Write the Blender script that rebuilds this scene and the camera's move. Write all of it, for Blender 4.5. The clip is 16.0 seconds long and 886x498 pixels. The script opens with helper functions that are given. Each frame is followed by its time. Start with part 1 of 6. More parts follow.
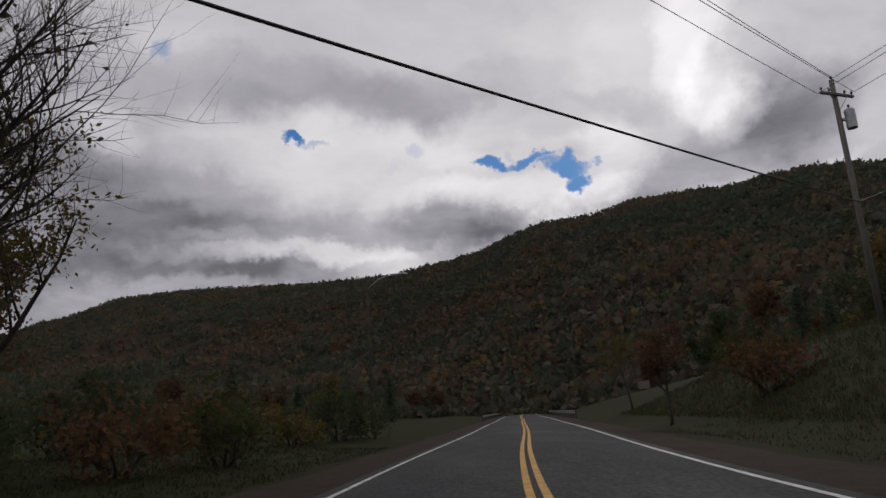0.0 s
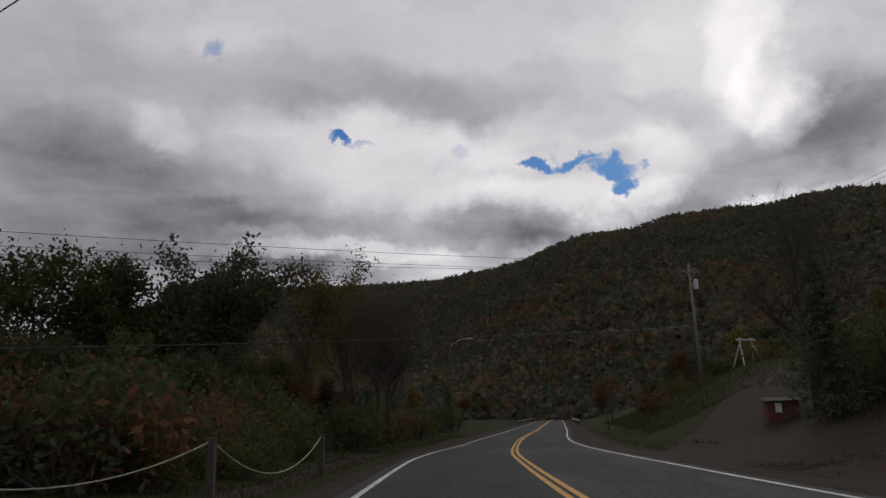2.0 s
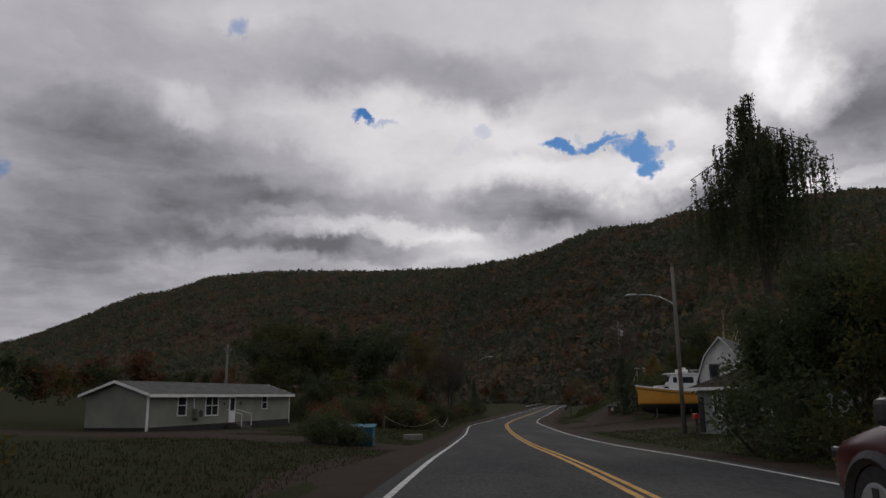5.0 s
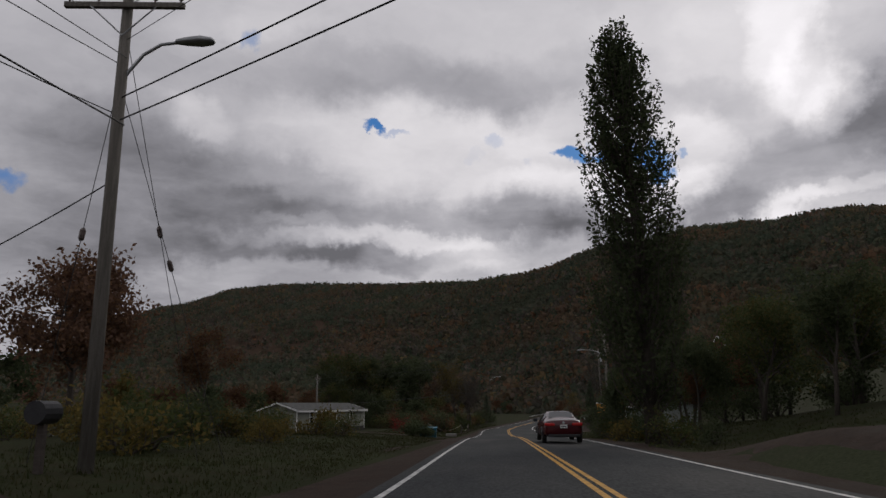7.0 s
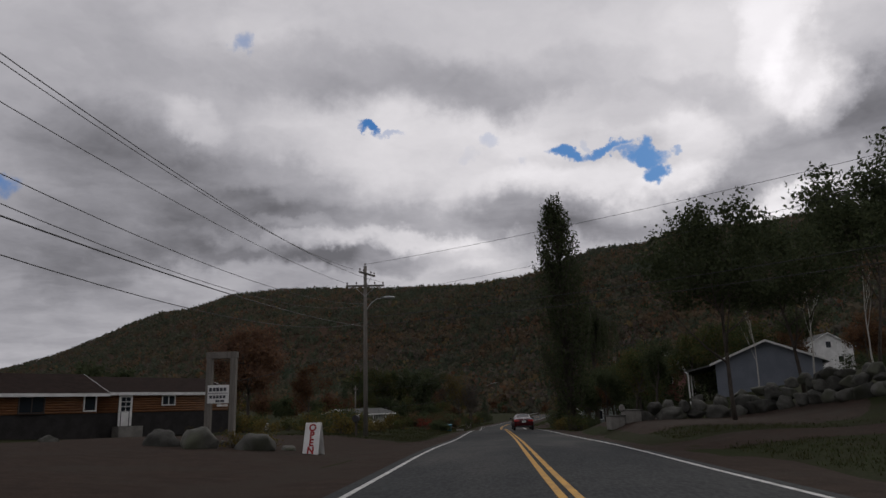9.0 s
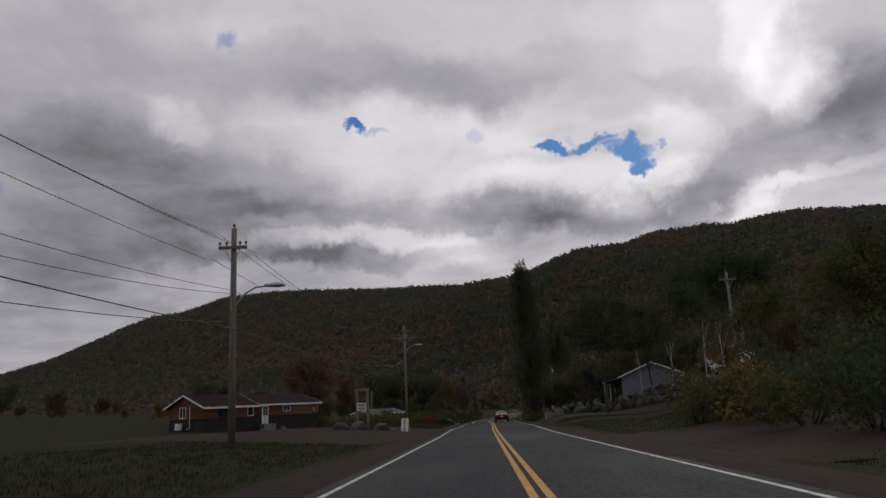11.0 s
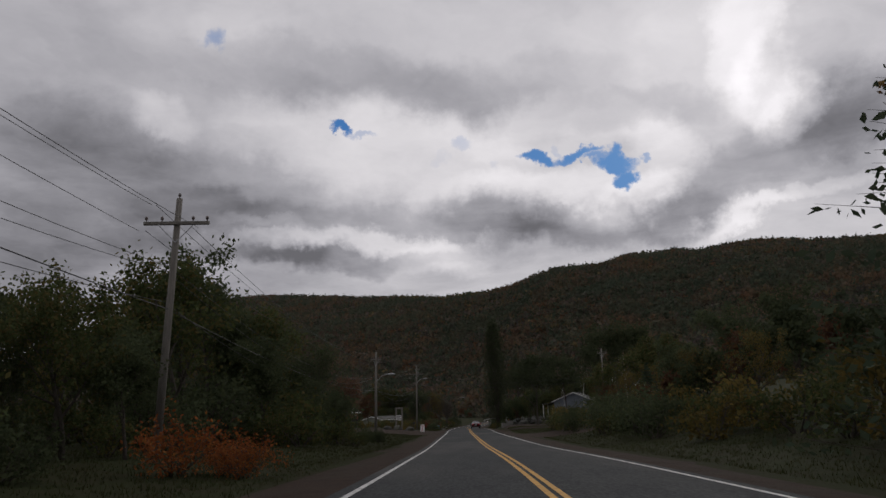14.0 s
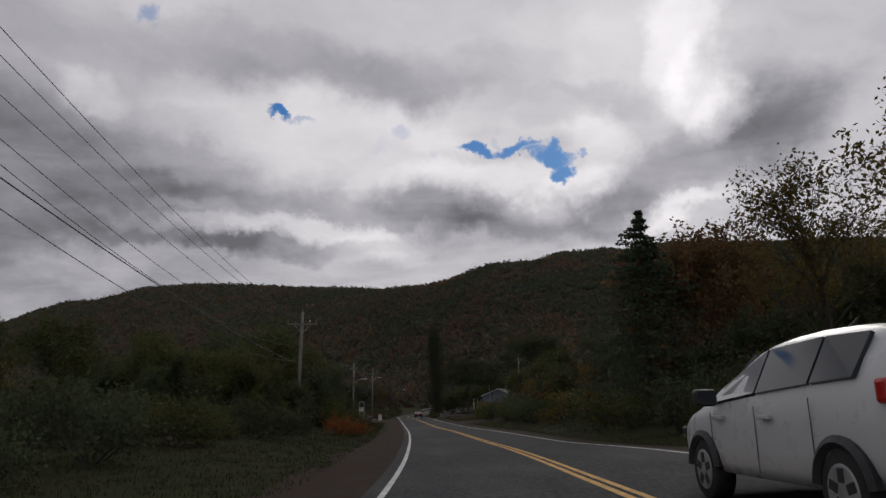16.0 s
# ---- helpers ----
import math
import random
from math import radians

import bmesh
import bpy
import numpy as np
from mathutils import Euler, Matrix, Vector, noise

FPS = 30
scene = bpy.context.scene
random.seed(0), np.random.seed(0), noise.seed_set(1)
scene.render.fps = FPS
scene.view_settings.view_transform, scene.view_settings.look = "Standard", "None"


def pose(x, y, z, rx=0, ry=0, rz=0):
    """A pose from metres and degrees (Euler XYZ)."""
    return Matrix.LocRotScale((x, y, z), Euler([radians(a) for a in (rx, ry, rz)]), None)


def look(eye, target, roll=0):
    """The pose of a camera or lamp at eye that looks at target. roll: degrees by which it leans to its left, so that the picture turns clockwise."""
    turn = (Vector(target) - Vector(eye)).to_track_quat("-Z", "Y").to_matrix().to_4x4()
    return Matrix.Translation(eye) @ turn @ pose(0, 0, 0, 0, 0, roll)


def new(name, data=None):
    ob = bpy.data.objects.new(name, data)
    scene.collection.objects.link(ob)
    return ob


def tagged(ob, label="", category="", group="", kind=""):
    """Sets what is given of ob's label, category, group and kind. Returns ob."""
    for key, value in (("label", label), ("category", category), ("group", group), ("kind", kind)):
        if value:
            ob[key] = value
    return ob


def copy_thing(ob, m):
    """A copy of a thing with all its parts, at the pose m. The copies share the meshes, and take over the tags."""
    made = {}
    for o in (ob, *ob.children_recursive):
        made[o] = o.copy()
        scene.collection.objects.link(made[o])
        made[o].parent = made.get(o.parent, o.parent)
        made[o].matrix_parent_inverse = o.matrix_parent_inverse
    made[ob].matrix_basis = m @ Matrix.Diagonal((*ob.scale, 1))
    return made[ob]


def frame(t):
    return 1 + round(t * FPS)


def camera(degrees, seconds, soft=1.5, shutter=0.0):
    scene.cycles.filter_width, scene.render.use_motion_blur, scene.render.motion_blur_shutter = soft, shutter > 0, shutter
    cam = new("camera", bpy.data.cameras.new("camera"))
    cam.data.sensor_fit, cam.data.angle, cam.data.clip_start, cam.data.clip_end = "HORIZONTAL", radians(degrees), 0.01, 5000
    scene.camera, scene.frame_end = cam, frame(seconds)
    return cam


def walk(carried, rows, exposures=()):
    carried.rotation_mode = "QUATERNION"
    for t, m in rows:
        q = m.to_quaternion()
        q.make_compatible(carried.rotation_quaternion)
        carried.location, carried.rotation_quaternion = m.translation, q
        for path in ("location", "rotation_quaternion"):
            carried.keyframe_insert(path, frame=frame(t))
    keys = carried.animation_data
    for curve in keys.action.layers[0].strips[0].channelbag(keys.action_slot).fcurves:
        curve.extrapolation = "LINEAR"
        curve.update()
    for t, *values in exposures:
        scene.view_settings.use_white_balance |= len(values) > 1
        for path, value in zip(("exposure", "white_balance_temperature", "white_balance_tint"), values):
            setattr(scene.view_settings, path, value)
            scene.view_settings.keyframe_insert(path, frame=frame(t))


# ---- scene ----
cam = camera(63.74, 16.0)
PATH = [
    (0, (0.000, 0.000, 1.050), (0.125, 9.739, 3.314), -3.70),
    (0.5, (-0.547, -8.839, 1.200), (-0.599, 0.884, 3.536), -4.17),
    (1, (-0.909, -17.710, 1.257), (-1.166, -8.001, 3.639), -3.24),
    (1.5, (-1.033, -26.421, 1.367), (-1.441, -16.714, 3.733), -2.13),
    (2, (-0.970, -34.841, 1.507), (-1.446, -25.121, 3.809), -1.71),
    (2.5, (-0.852, -43.075, 1.659), (-1.384, -33.335, 3.862), -1.37),
    (3, (-0.716, -51.344, 1.945), (-1.309, -41.584, 4.040), -0.43),
    (3.5, (-0.673, -59.641, 2.245), (-1.325, -49.864, 4.243), -0.06),
    (4, (-0.512, -67.748, 2.556), (-1.219, -57.972, 4.541), -0.13),
    (4.2, (-0.431, -70.906, 2.685), (-1.156, -61.132, 4.669), -0.31),
    (6.3, (0.699, -105.197, 3.248), (-0.178, -95.470, 5.393), -0.51),
    (6.5, (0.837, -108.416, 3.340), (-0.061, -98.689, 5.480), -0.45),
    (7, (1.395, -116.549, 3.547), (0.442, -106.833, 5.712), -0.75),
    (7.5, (1.709, -124.607, 3.775), (0.769, -114.895, 5.965), -1.04),
    (8, (2.060, -132.581, 3.880), (1.135, -122.870, 6.080), -1.41),
    (8.5, (2.409, -140.716, 4.000), (1.485, -131.005, 6.199), -1.34),
    (9, (2.774, -148.843, 4.100), (1.874, -139.122, 6.264), -1.59),
    (9.5, (3.099, -157.073, 4.261), (2.250, -147.337, 6.381), -2.19),
    (9.7, (3.227, -160.378, 4.346), (2.405, -150.638, 6.455), -2.43),
    (11.8, (4.376, -195.515, 4.997), (3.690, -185.766, 7.119), -2.60),
    (12, (4.438, -198.850, 5.100), (3.753, -189.102, 7.224), -2.44),
    (12.5, (4.727, -207.047, 5.319), (4.087, -197.299, 7.456), -2.37),
    (13, (4.766, -215.265, 5.467), (4.189, -205.521, 7.637), -2.05),
    (13.5, (4.917, -223.323, 5.657), (4.352, -213.583, 7.852), -1.57),
    (14, (4.847, -231.188, 5.878), (4.365, -221.442, 8.066), -1.09),
    (14.5, (4.583, -239.110, 6.099), (4.258, -229.352, 8.261), 0.01),
    (15, (4.276, -247.073, 6.273), (4.114, -237.297, 8.372), 1.21),
    (15.5, (3.761, -254.810, 6.533), (3.833, -245.028, 8.607), 0.64),
    (15.8, (3.331, -259.471, 6.690), (3.598, -249.695, 8.781), -0.35),
    (16, (2.996, -262.569, 6.814), (3.383, -252.785, 8.844), -0.88),
]
walk(cam, [(t, look(eye, target, roll)) for t, eye, target, roll in PATH])

# ---- sky, sun ----
SUN_AZ, SUN_EL = radians(22.0), radians(26.0)


class Nodes:
    """Short hand for building node trees."""

    def __init__(self, tree):
        self.t = tree
        tree.nodes.clear()

    def add(self, kind, **props):
        n = self.t.nodes.new(kind)
        for k, v in props.items():
            if k == "op":
                n.operation = v
            elif k == "kind":
                n.noise_type = v
            elif k == "blend":
                n.blend_type = v
            elif k == "data":
                n.data_type = v
            elif k == "interp":
                n.interpolation_type = v
        return n

    def plug(self, sock, v):
        if hasattr(v, "is_output"):
            self.t.links.new(v, sock)
        else:
            sock.default_value = v

    def math(self, op, a, b=0.0, c=None, clamp=False):
        n = self.add("ShaderNodeMath", op=op)
        n.use_clamp = clamp
        self.plug(n.inputs[0], a)
        self.plug(n.inputs[1], b)
        if c is not None:
            self.plug(n.inputs[2], c)
        return n.outputs[0]

    def vec(self, op, a, b=None, scale=None):
        n = self.add("ShaderNodeVectorMath", op=op)
        self.plug(n.inputs[0], a)
        if b is not None:
            self.plug(n.inputs[1], b)
        if scale is not None:
            self.plug(n.inputs["Scale"], scale)
        return n.outputs["Value"] if op in ("DOT_PRODUCT", "LENGTH") else n.outputs["Vector"]

    def noise(self, vec, scale, detail=4.0, rough=0.55, distort=0.0, colour=False):
        n = self.add("ShaderNodeTexNoise")
        if vec is not None:
            self.plug(n.inputs["Vector"], vec)
        n.inputs["Scale"].default_value, n.inputs["Detail"].default_value = scale, detail
        n.inputs["Roughness"].default_value, n.inputs["Distortion"].default_value = rough, distort
        return n.outputs["Color" if colour else "Fac"]

    def ramp(self, v, a, b, lo=0.0, hi=1.0, smooth=True):
        n = self.add("ShaderNodeMapRange", interp="SMOOTHSTEP" if smooth else "LINEAR")
        self.plug(n.inputs["Value"], v)
        for s, x in zip(("From Min", "From Max", "To Min", "To Max"), (a, b, lo, hi)):
            self.plug(n.inputs[s], x)
        return n.outputs["Result"]

    def mix(self, f, a, b, blend="MIX"):
        n = self.add("ShaderNodeMix", data="RGBA", blend=blend)
        self.plug(n.inputs[0], f)
        for s, v in ((n.inputs[6], a), (n.inputs[7], b)):
            self.plug(s, v if hasattr(v, "is_output") else (*v[:3], 1.0))
        return n.outputs[2]


def direction(az, el):
    az, el = radians(az), radians(el)
    return Vector((math.sin(az) * math.cos(el), math.cos(az) * math.cos(el), math.sin(el)))


world = bpy.data.worlds.new("overcast_sky")
scene.world = world
world.use_nodes = True
N = Nodes(world.node_tree)
geo = N.add("ShaderNodeTexCoord").outputs["Generated"]
flat = N.add("ShaderNodeSeparateXYZ")
N.plug(flat.inputs[0], geo)
# the cloud deck: directions met with a level sheet, so that clouds crowd towards the horizon
lift = N.math("MAXIMUM", N.math("ADD", flat.outputs[2], 0.16), 0.05)
deck = N.vec("DIVIDE", geo, None)
comb = N.add("ShaderNodeCombineXYZ")
for k in range(3):
    N.plug(comb.inputs[k], lift)
N.plug(deck.node.inputs[1], comb.outputs[0])
warp = N.vec("SCALE", N.vec("SUBTRACT", N.noise(deck, 1.6, 5, 0.6, colour=True), (0.5, 0.5, 0.5)), scale=0.55)
deck2 = N.vec("ADD", deck, warp)
broad = N.noise(deck2, 1.5, 3, 0.5)
puffs = N.noise(deck2, 4.5, 8, 0.56)
ragged = N.vec("ADD", geo, N.vec("SCALE", N.vec("SUBTRACT", N.noise(geo, 26, 5, 0.6, colour=True), (0.5, 0.5, 0.5)), scale=0.062))
swirl = N.vec("ADD", geo, N.vec("SCALE", N.vec("SUBTRACT", N.noise(geo, 9, 7, 0.62, colour=True), (0.5, 0.5, 0.5)), scale=0.11))


def blob(az, el, wide, high, lean=0.0, by=None, soft=(0.0, 2.3)):
    """A soft patch of the sky: its middle, half width and half height in degrees."""
    c = direction(az, el)
    right = Vector((c.y, -c.x, 0)).normalized()
    up = right.cross(c)
    a = radians(lean)
    e1 = (math.cos(a) * right + math.sin(a) * up) / math.radians(wide)
    e2 = (math.cos(a) * up - math.sin(a) * right) / math.radians(high)
    by = by or swirl
    off = N.vec("SUBTRACT", by, tuple(c))
    u, v = N.vec("DOT_PRODUCT", off, tuple(e1)), N.vec("DOT_PRODUCT", off, tuple(e2))
    ahead = N.vec("DOT_PRODUCT", by, tuple(c))
    r2 = N.math("ADD", N.math("MULTIPLY", u, u), N.math("MULTIPLY", v, v))
    r2 = N.math("ADD", r2, N.math("MULTIPLY", N.math("LESS_THAN", ahead, 0.0), 9.0))
    return N.ramp(r2, soft[0], soft[1], 1.0, 0.0)


# gaps of blue sky between the clouds
gaps = None
GAPS = ((11.6, 18.6, 1.7, 0.8, -8, 1), (12.4, 17.6, 1, 0.7, -2, 1), (11.3, 19.3, 0.8, 0.7, 58, 0.9), (5.2, 19.5, 1.6, 0.6, -8, 1), (8.2, 19.6, 2.2, 0.5, 2, 0.9), (10.1, 19.1, 1.12, 0.4, -2, 0.7), (13.8, 18.9, 0.49, 0.45, -2, 0.6), (6.9, 20.3, 0.4, 0.61, -2, 0.4), (-11.4, 22.2, 0.9, 0.42, -14, 0.9), (-9.7, 21.8, 1.41, 0.31, -10, 0.42), (-1.2, 21.1, 1.23, 0.62, -2, 0.42), (-2.8, 19.7, 0.72, 0.72, 43, 0.32), (1.6, 18.8, 0.46, 0.62, -2, 0.3), (-22, 28.2, 1.14, 0.85, 38, 0.48), (-38.8, 15.8, 1.5, 0.9, 0, 0.7))
for az, el, w, h, lean, k in GAPS:
    g = N.math("MULTIPLY", blob(az, el, w, h, lean, ragged, (0.0, 1.7)), k)
    gaps = g if gaps is None else N.math("MAXIMUM", gaps, g)
# lighter and darker stretches of the deck
light = N.math("ADD", N.math("MULTIPLY", N.math("SUBTRACT", broad, 0.5), 0.20), N.math("MULTIPLY", N.math("SUBTRACT", puffs, 0.5), 0.27))
HIGH_DECK = ((-20, 28.7, 2.56, 2.13, -2, 0.07), (11.5, 28.1, 6.69, 3.12, -2, 0.04), (22.6, 26.8, 1.89, 4.63, -14, 0.24), (-11, 25.8, 11.58, 2.23, -5, -0.11), (20.9, 25.5, 5.53, 5.53, -2, 0.09), (-35.2, 25.4, 7.39, 3.33, -2, -0.06), (2.6, 25.3, 8.17, 2.04, 1, -0.09), (-13.9, 24, 3.08, 1.76, -12, -0.06), (27.4, 23.6, 3.24, 2.02, -2, -0.05), (23.6, 22.9, 1.67, 2.5, -27, 0.18), (-30.5, 22.7, 3.51, 1.56, -2, 0.04), (13.1, 22.4, 6.65, 1.24, 2, -0.11), (-25.5, 22.1, 2.45, 1.14, -17, 0.12), (6.1, 21.5, 7.69, 1.81, -2, 0.12), (24.8, 20.7, 2.07, 1.45, 38, 0.22), (-7.3, 20.5, 10.36, 2.7, -8, 0.14))
MID_DECK = ((28.9, 19.3, 3.59, 3.19, 23, -0.16), (-31.8, 19.3, 6.54, 3.08, -10, -0.12), (15.6, 18.8, 1.97, 2.63, 28, 0.19), (23.9, 18, 7.92, 2.29, 20, -0.2), (-10.2, 17.9, 8.93, 1.79, -6, 0.04), (-20.2, 17.7, 5.95, 1.7, -7, -0.08), (7.2, 17.3, 7.22, 1.35, -5, 0.19), (13.2, 15.4, 3.1, 1.33, 13, 0.17), (-7.5, 15.3, 5.4, 0.99, -2, -0.08), (1.4, 15.2, 4.32, 2.04, -6, -0.19), (-21.9, 15.2, 6.73, 1.18, -2, -0.12), (27.5, 14.9, 3.24, 1.21, 18, -0.09))
LOW_DECK = ((-17.6, 14.5, 2.59, 0.43, -2, 0.09), (24.8, 14.4, 7.03, 0.54, 15, 0.13), (16.5, 13.9, 3.27, 1.22, 8, -0.16), (9.1, 13.7, 4.94, 1.44, -5, -0.19), (20.5, 13.5, 2.56, 0.68, 8, 0.14), (-10.3, 13.4, 8.48, 0.71, 1, 0.19), (4, 13, 5.44, 1.36, -2, -0.08), (-26, 12.7, 2.44, 1.63, -22, -0.08), (-18.8, 12.3, 4.72, 0.94, -2, -0.11), (-34.2, 12.3, 5.99, 2.62, -2, -0.09), (-2.9, 12.2, 3.18, 1.36, 8, 0.14), (-10.8, 11.8, 5.79, 1.07, 0, -0.2), (-1.2, 10.9, 2.04, 0.73, -2, 0.09), (-23.8, 10, 4.97, 1.04, 10, 0.09))
VEIL = ((-31, 12, 16, 8, 8, -0.22), (-10, 12, 18, 4, 0, -0.06), (-30, 26, 16, 8, 0, -0.06), (14, 27, 9, 5, 0, 0.05))
for az, el, w, h, lean, k in VEIL + HIGH_DECK + MID_DECK + LOW_DECK:
    light = N.math("ADD", light, N.math("MULTIPLY", blob(az, el, w, h, lean), k))
tone = N.ramp(light, -0.42, 0.62, 0.15, 1.15, smooth=False)
# deck bright towards the hidden sun, dimmed out of view to tune ground light
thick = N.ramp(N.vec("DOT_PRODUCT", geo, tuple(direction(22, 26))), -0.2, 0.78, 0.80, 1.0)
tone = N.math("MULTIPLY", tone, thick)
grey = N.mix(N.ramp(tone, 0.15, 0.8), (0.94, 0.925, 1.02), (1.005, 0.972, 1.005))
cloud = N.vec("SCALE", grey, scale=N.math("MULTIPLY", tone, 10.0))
sky = N.add("ShaderNodeTexSky")
sky.sky_type, sky.sun_disc, sky.sun_elevation, sky.sun_rotation = "NISHITA", False, SUN_EL, SUN_AZ
blue = N.mix(0.9, N.vec("MULTIPLY", sky.outputs[0], (0.5, 0.8, 1.2)), (0.42, 1.55, 4.0))
edge = N.ramp(N.math("ADD", gaps, N.math("MULTIPLY", N.math("SUBTRACT", puffs, 0.5), 0.5)), 0.16, 0.95)
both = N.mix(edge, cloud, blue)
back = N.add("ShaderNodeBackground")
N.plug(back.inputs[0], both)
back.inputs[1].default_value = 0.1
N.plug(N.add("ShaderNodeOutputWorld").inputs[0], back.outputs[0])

sun_data = bpy.data.lights.new("sun", "SUN")
sun_data.energy, sun_data.angle, sun_data.color = 0.5, radians(16), (1.0, 0.95, 0.88)
sun = new("sun", sun_data)
sun.matrix_world = look(direction(22, 26) * 100, (0, 0, 0))

# ---- materials ----


def material(name, base, alt=None, rough=0.8, metal=0.0, grain=0.0, bump=0.2, spread=(0.35, 0.65), scale=3.0, vary=0.0, third=None, spec=0.2, glossvar=0.1, stretch=None):
    """A surface with two scales of variation: broad patches between base and alt, and fine grain with relief."""
    m = bpy.data.materials.new(name)
    m.use_nodes = True
    n = Nodes(m.node_tree)
    b = n.add("ShaderNodeBsdfPrincipled")
    co = n.add("ShaderNodeTexCoord").outputs["Object"]
    if stretch:
        co = n.vec("MULTIPLY", co, stretch)
    patch = n.noise(co, scale, 5, 0.6, 0.4)
    fine = n.noise(co, scale * 11, 4, 0.6)
    col = n.mix(n.ramp(patch, *spread), base, alt or tuple(c * 0.7 for c in base))
    if third:
        col = n.mix(n.ramp(n.noise(co, scale * 0.23, 3, 0.5), 0.45, 0.7), col, third)
    if grain:
        col = n.mix(n.math("MULTIPLY", n.ramp(fine, 0.35, 0.75), grain), col, tuple(c * 0.45 for c in base))
    if vary:
        r = n.add("ShaderNodeObjectInfo").outputs["Random"]
        col = n.mix(1.0, col, n.mix(r, (1 - vary,) * 3, (1 + vary,) * 3), "MULTIPLY")
    n.plug(b.inputs["Base Color"], col)
    n.plug(b.inputs["Roughness"], n.ramp(fine, 0.3, 0.7, max(0.02, rough - glossvar), min(1, rough + glossvar)))
    b.inputs["Metallic"].default_value = metal
    b.inputs["Specular IOR Level"].default_value = spec
    if bump:
        bp = n.add("ShaderNodeBump")
        bp.inputs["Strength"].default_value, bp.inputs["Distance"].default_value = bump, 0.02
        n.plug(bp.inputs["Height"], fine)
        n.plug(b.inputs["Normal"], bp.outputs[0])
    n.plug(n.add("ShaderNodeOutputMaterial").inputs[0], b.outputs[0])
    return m


def leaf_material(name, a, b, c=None, rough=0.8, patch=None, crowns=None):
    """Leaves: each a slightly different colour, a little light shines through."""
    m = bpy.data.materials.new(name)
    m.use_nodes = True
    n = Nodes(m.node_tree)
    g = n.add("ShaderNodeNewGeometry").outputs["Random Per Island"]
    col = n.mix(g, a, b)
    if c:
        col = n.mix(n.ramp(n.math("FRACT", n.math("MULTIPLY", g, 7.3)), 0.6, 0.9), col, c)
    if crowns:
        at_ = n.add("ShaderNodeAttribute")
        at_.attribute_name = "tone"
        tone = at_.outputs["Fac"]
        for lo, hi, tint in crowns:
            col = n.mix(n.math("MULTIPLY", n.math("GREATER_THAN", tone, lo), n.math("LESS_THAN", tone, hi)), col, n.mix(g, tint, tuple(0.7 * q for q in tint)))
    if patch:
        co = n.add("ShaderNodeTexCoord").outputs["Object"]
        col = n.mix(n.math("MULTIPLY", n.ramp(n.noise(co, 0.012, 5, 0.65), 0.46, 0.62), 0.65), col, patch[0])
        col = n.mix(n.math("MULTIPLY", n.ramp(n.noise(co, 0.009, 5, 0.65, 0.5), 0.46, 0.60), 0.75), col, patch[1])
    r = n.add("ShaderNodeObjectInfo").outputs["Random"]
    col = n.mix(1.0, col, n.mix(r, (0.8, 0.8, 0.8), (1.2, 1.2, 1.2)), "MULTIPLY")
    d = n.add("ShaderNodeBsdfPrincipled")
    n.plug(d.inputs["Base Color"], col)
    d.inputs["Roughness"].default_value = rough
    d.inputs["Specular IOR Level"].default_value = 0.03
    tr = n.add("ShaderNodeBsdfTranslucent")
    n.plug(tr.inputs[0], col)
    mx = n.add("ShaderNodeMixShader")
    mx.inputs[0].default_value = 0.32
    n.plug(mx.inputs[1], d.outputs[0])
    n.plug(mx.inputs[2], tr.outputs[0])
    n.plug(n.add("ShaderNodeOutputMaterial").inputs[0], mx.outputs[0])
    return m


def glass_material(name, tint):
    m = bpy.data.materials.new(name)
    m.use_nodes = True
    b = m.node_tree.nodes["Principled BSDF"]
    b.inputs["Base Color"].default_value = (*tint, 1)
    b.inputs["Roughness"].default_value, b.inputs["Specular IOR Level"].default_value = 0.05, 0.22
    return m


ASPHALT = material("asphalt", (0.042, 0.045, 0.046), (0.034, 0.037, 0.039), spec=0.08, rough=0.9, grain=0.35, bump=0.5, scale=1.6, third=(0.064, 0.064, 0.062), stretch=(1.0, 0.25, 1.0))
GRAVEL = material("gravel", (0.053, 0.038, 0.030), (0.037, 0.028, 0.023), spec=0.03, rough=0.95, grain=0.6, bump=0.9, scale=2.2, third=(0.048, 0.039, 0.032))
GRASS = material("grass_ground", (0.026, 0.031, 0.014), (0.031, 0.029, 0.016), spec=0.02, rough=0.95, grain=0.6, bump=0.9, scale=1.1, third=(0.028, 0.034, 0.014))
WHITE_LINE = material("white_road_paint", (0.62, 0.62, 0.60), (0.36, 0.36, 0.35), rough=0.7, grain=0.35, bump=0.3, scale=3.5)
YELLOW_LINE = material("yellow_road_paint", (0.60, 0.33, 0.055), (0.40, 0.22, 0.05), rough=0.7, grain=0.35, bump=0.3, scale=3.5)
POLE_WOOD = material("weathered_pole_wood", (0.21, 0.195, 0.172), (0.145, 0.134, 0.118), rough=0.9, grain=0.5, bump=0.6, scale=2.5, stretch=(6, 6, 0.5))
DARK_WOOD = material("dark_timber", (0.09, 0.075, 0.065), (0.06, 0.05, 0.045), rough=0.9, grain=0.4, bump=0.5, scale=3, stretch=(1, 1, 6))
BARK = material("bark", (0.085, 0.072, 0.060), (0.055, 0.047, 0.040), rough=0.95, grain=0.5, bump=0.9, scale=4, stretch=(3, 3, 0.6))
BIRCH = material("birch_bark", (0.50, 0.48, 0.44), (0.22, 0.20, 0.18), rough=0.8, grain=0.3, bump=0.5, scale=3, spread=(0.5, 0.72), stretch=(1, 1, 4))
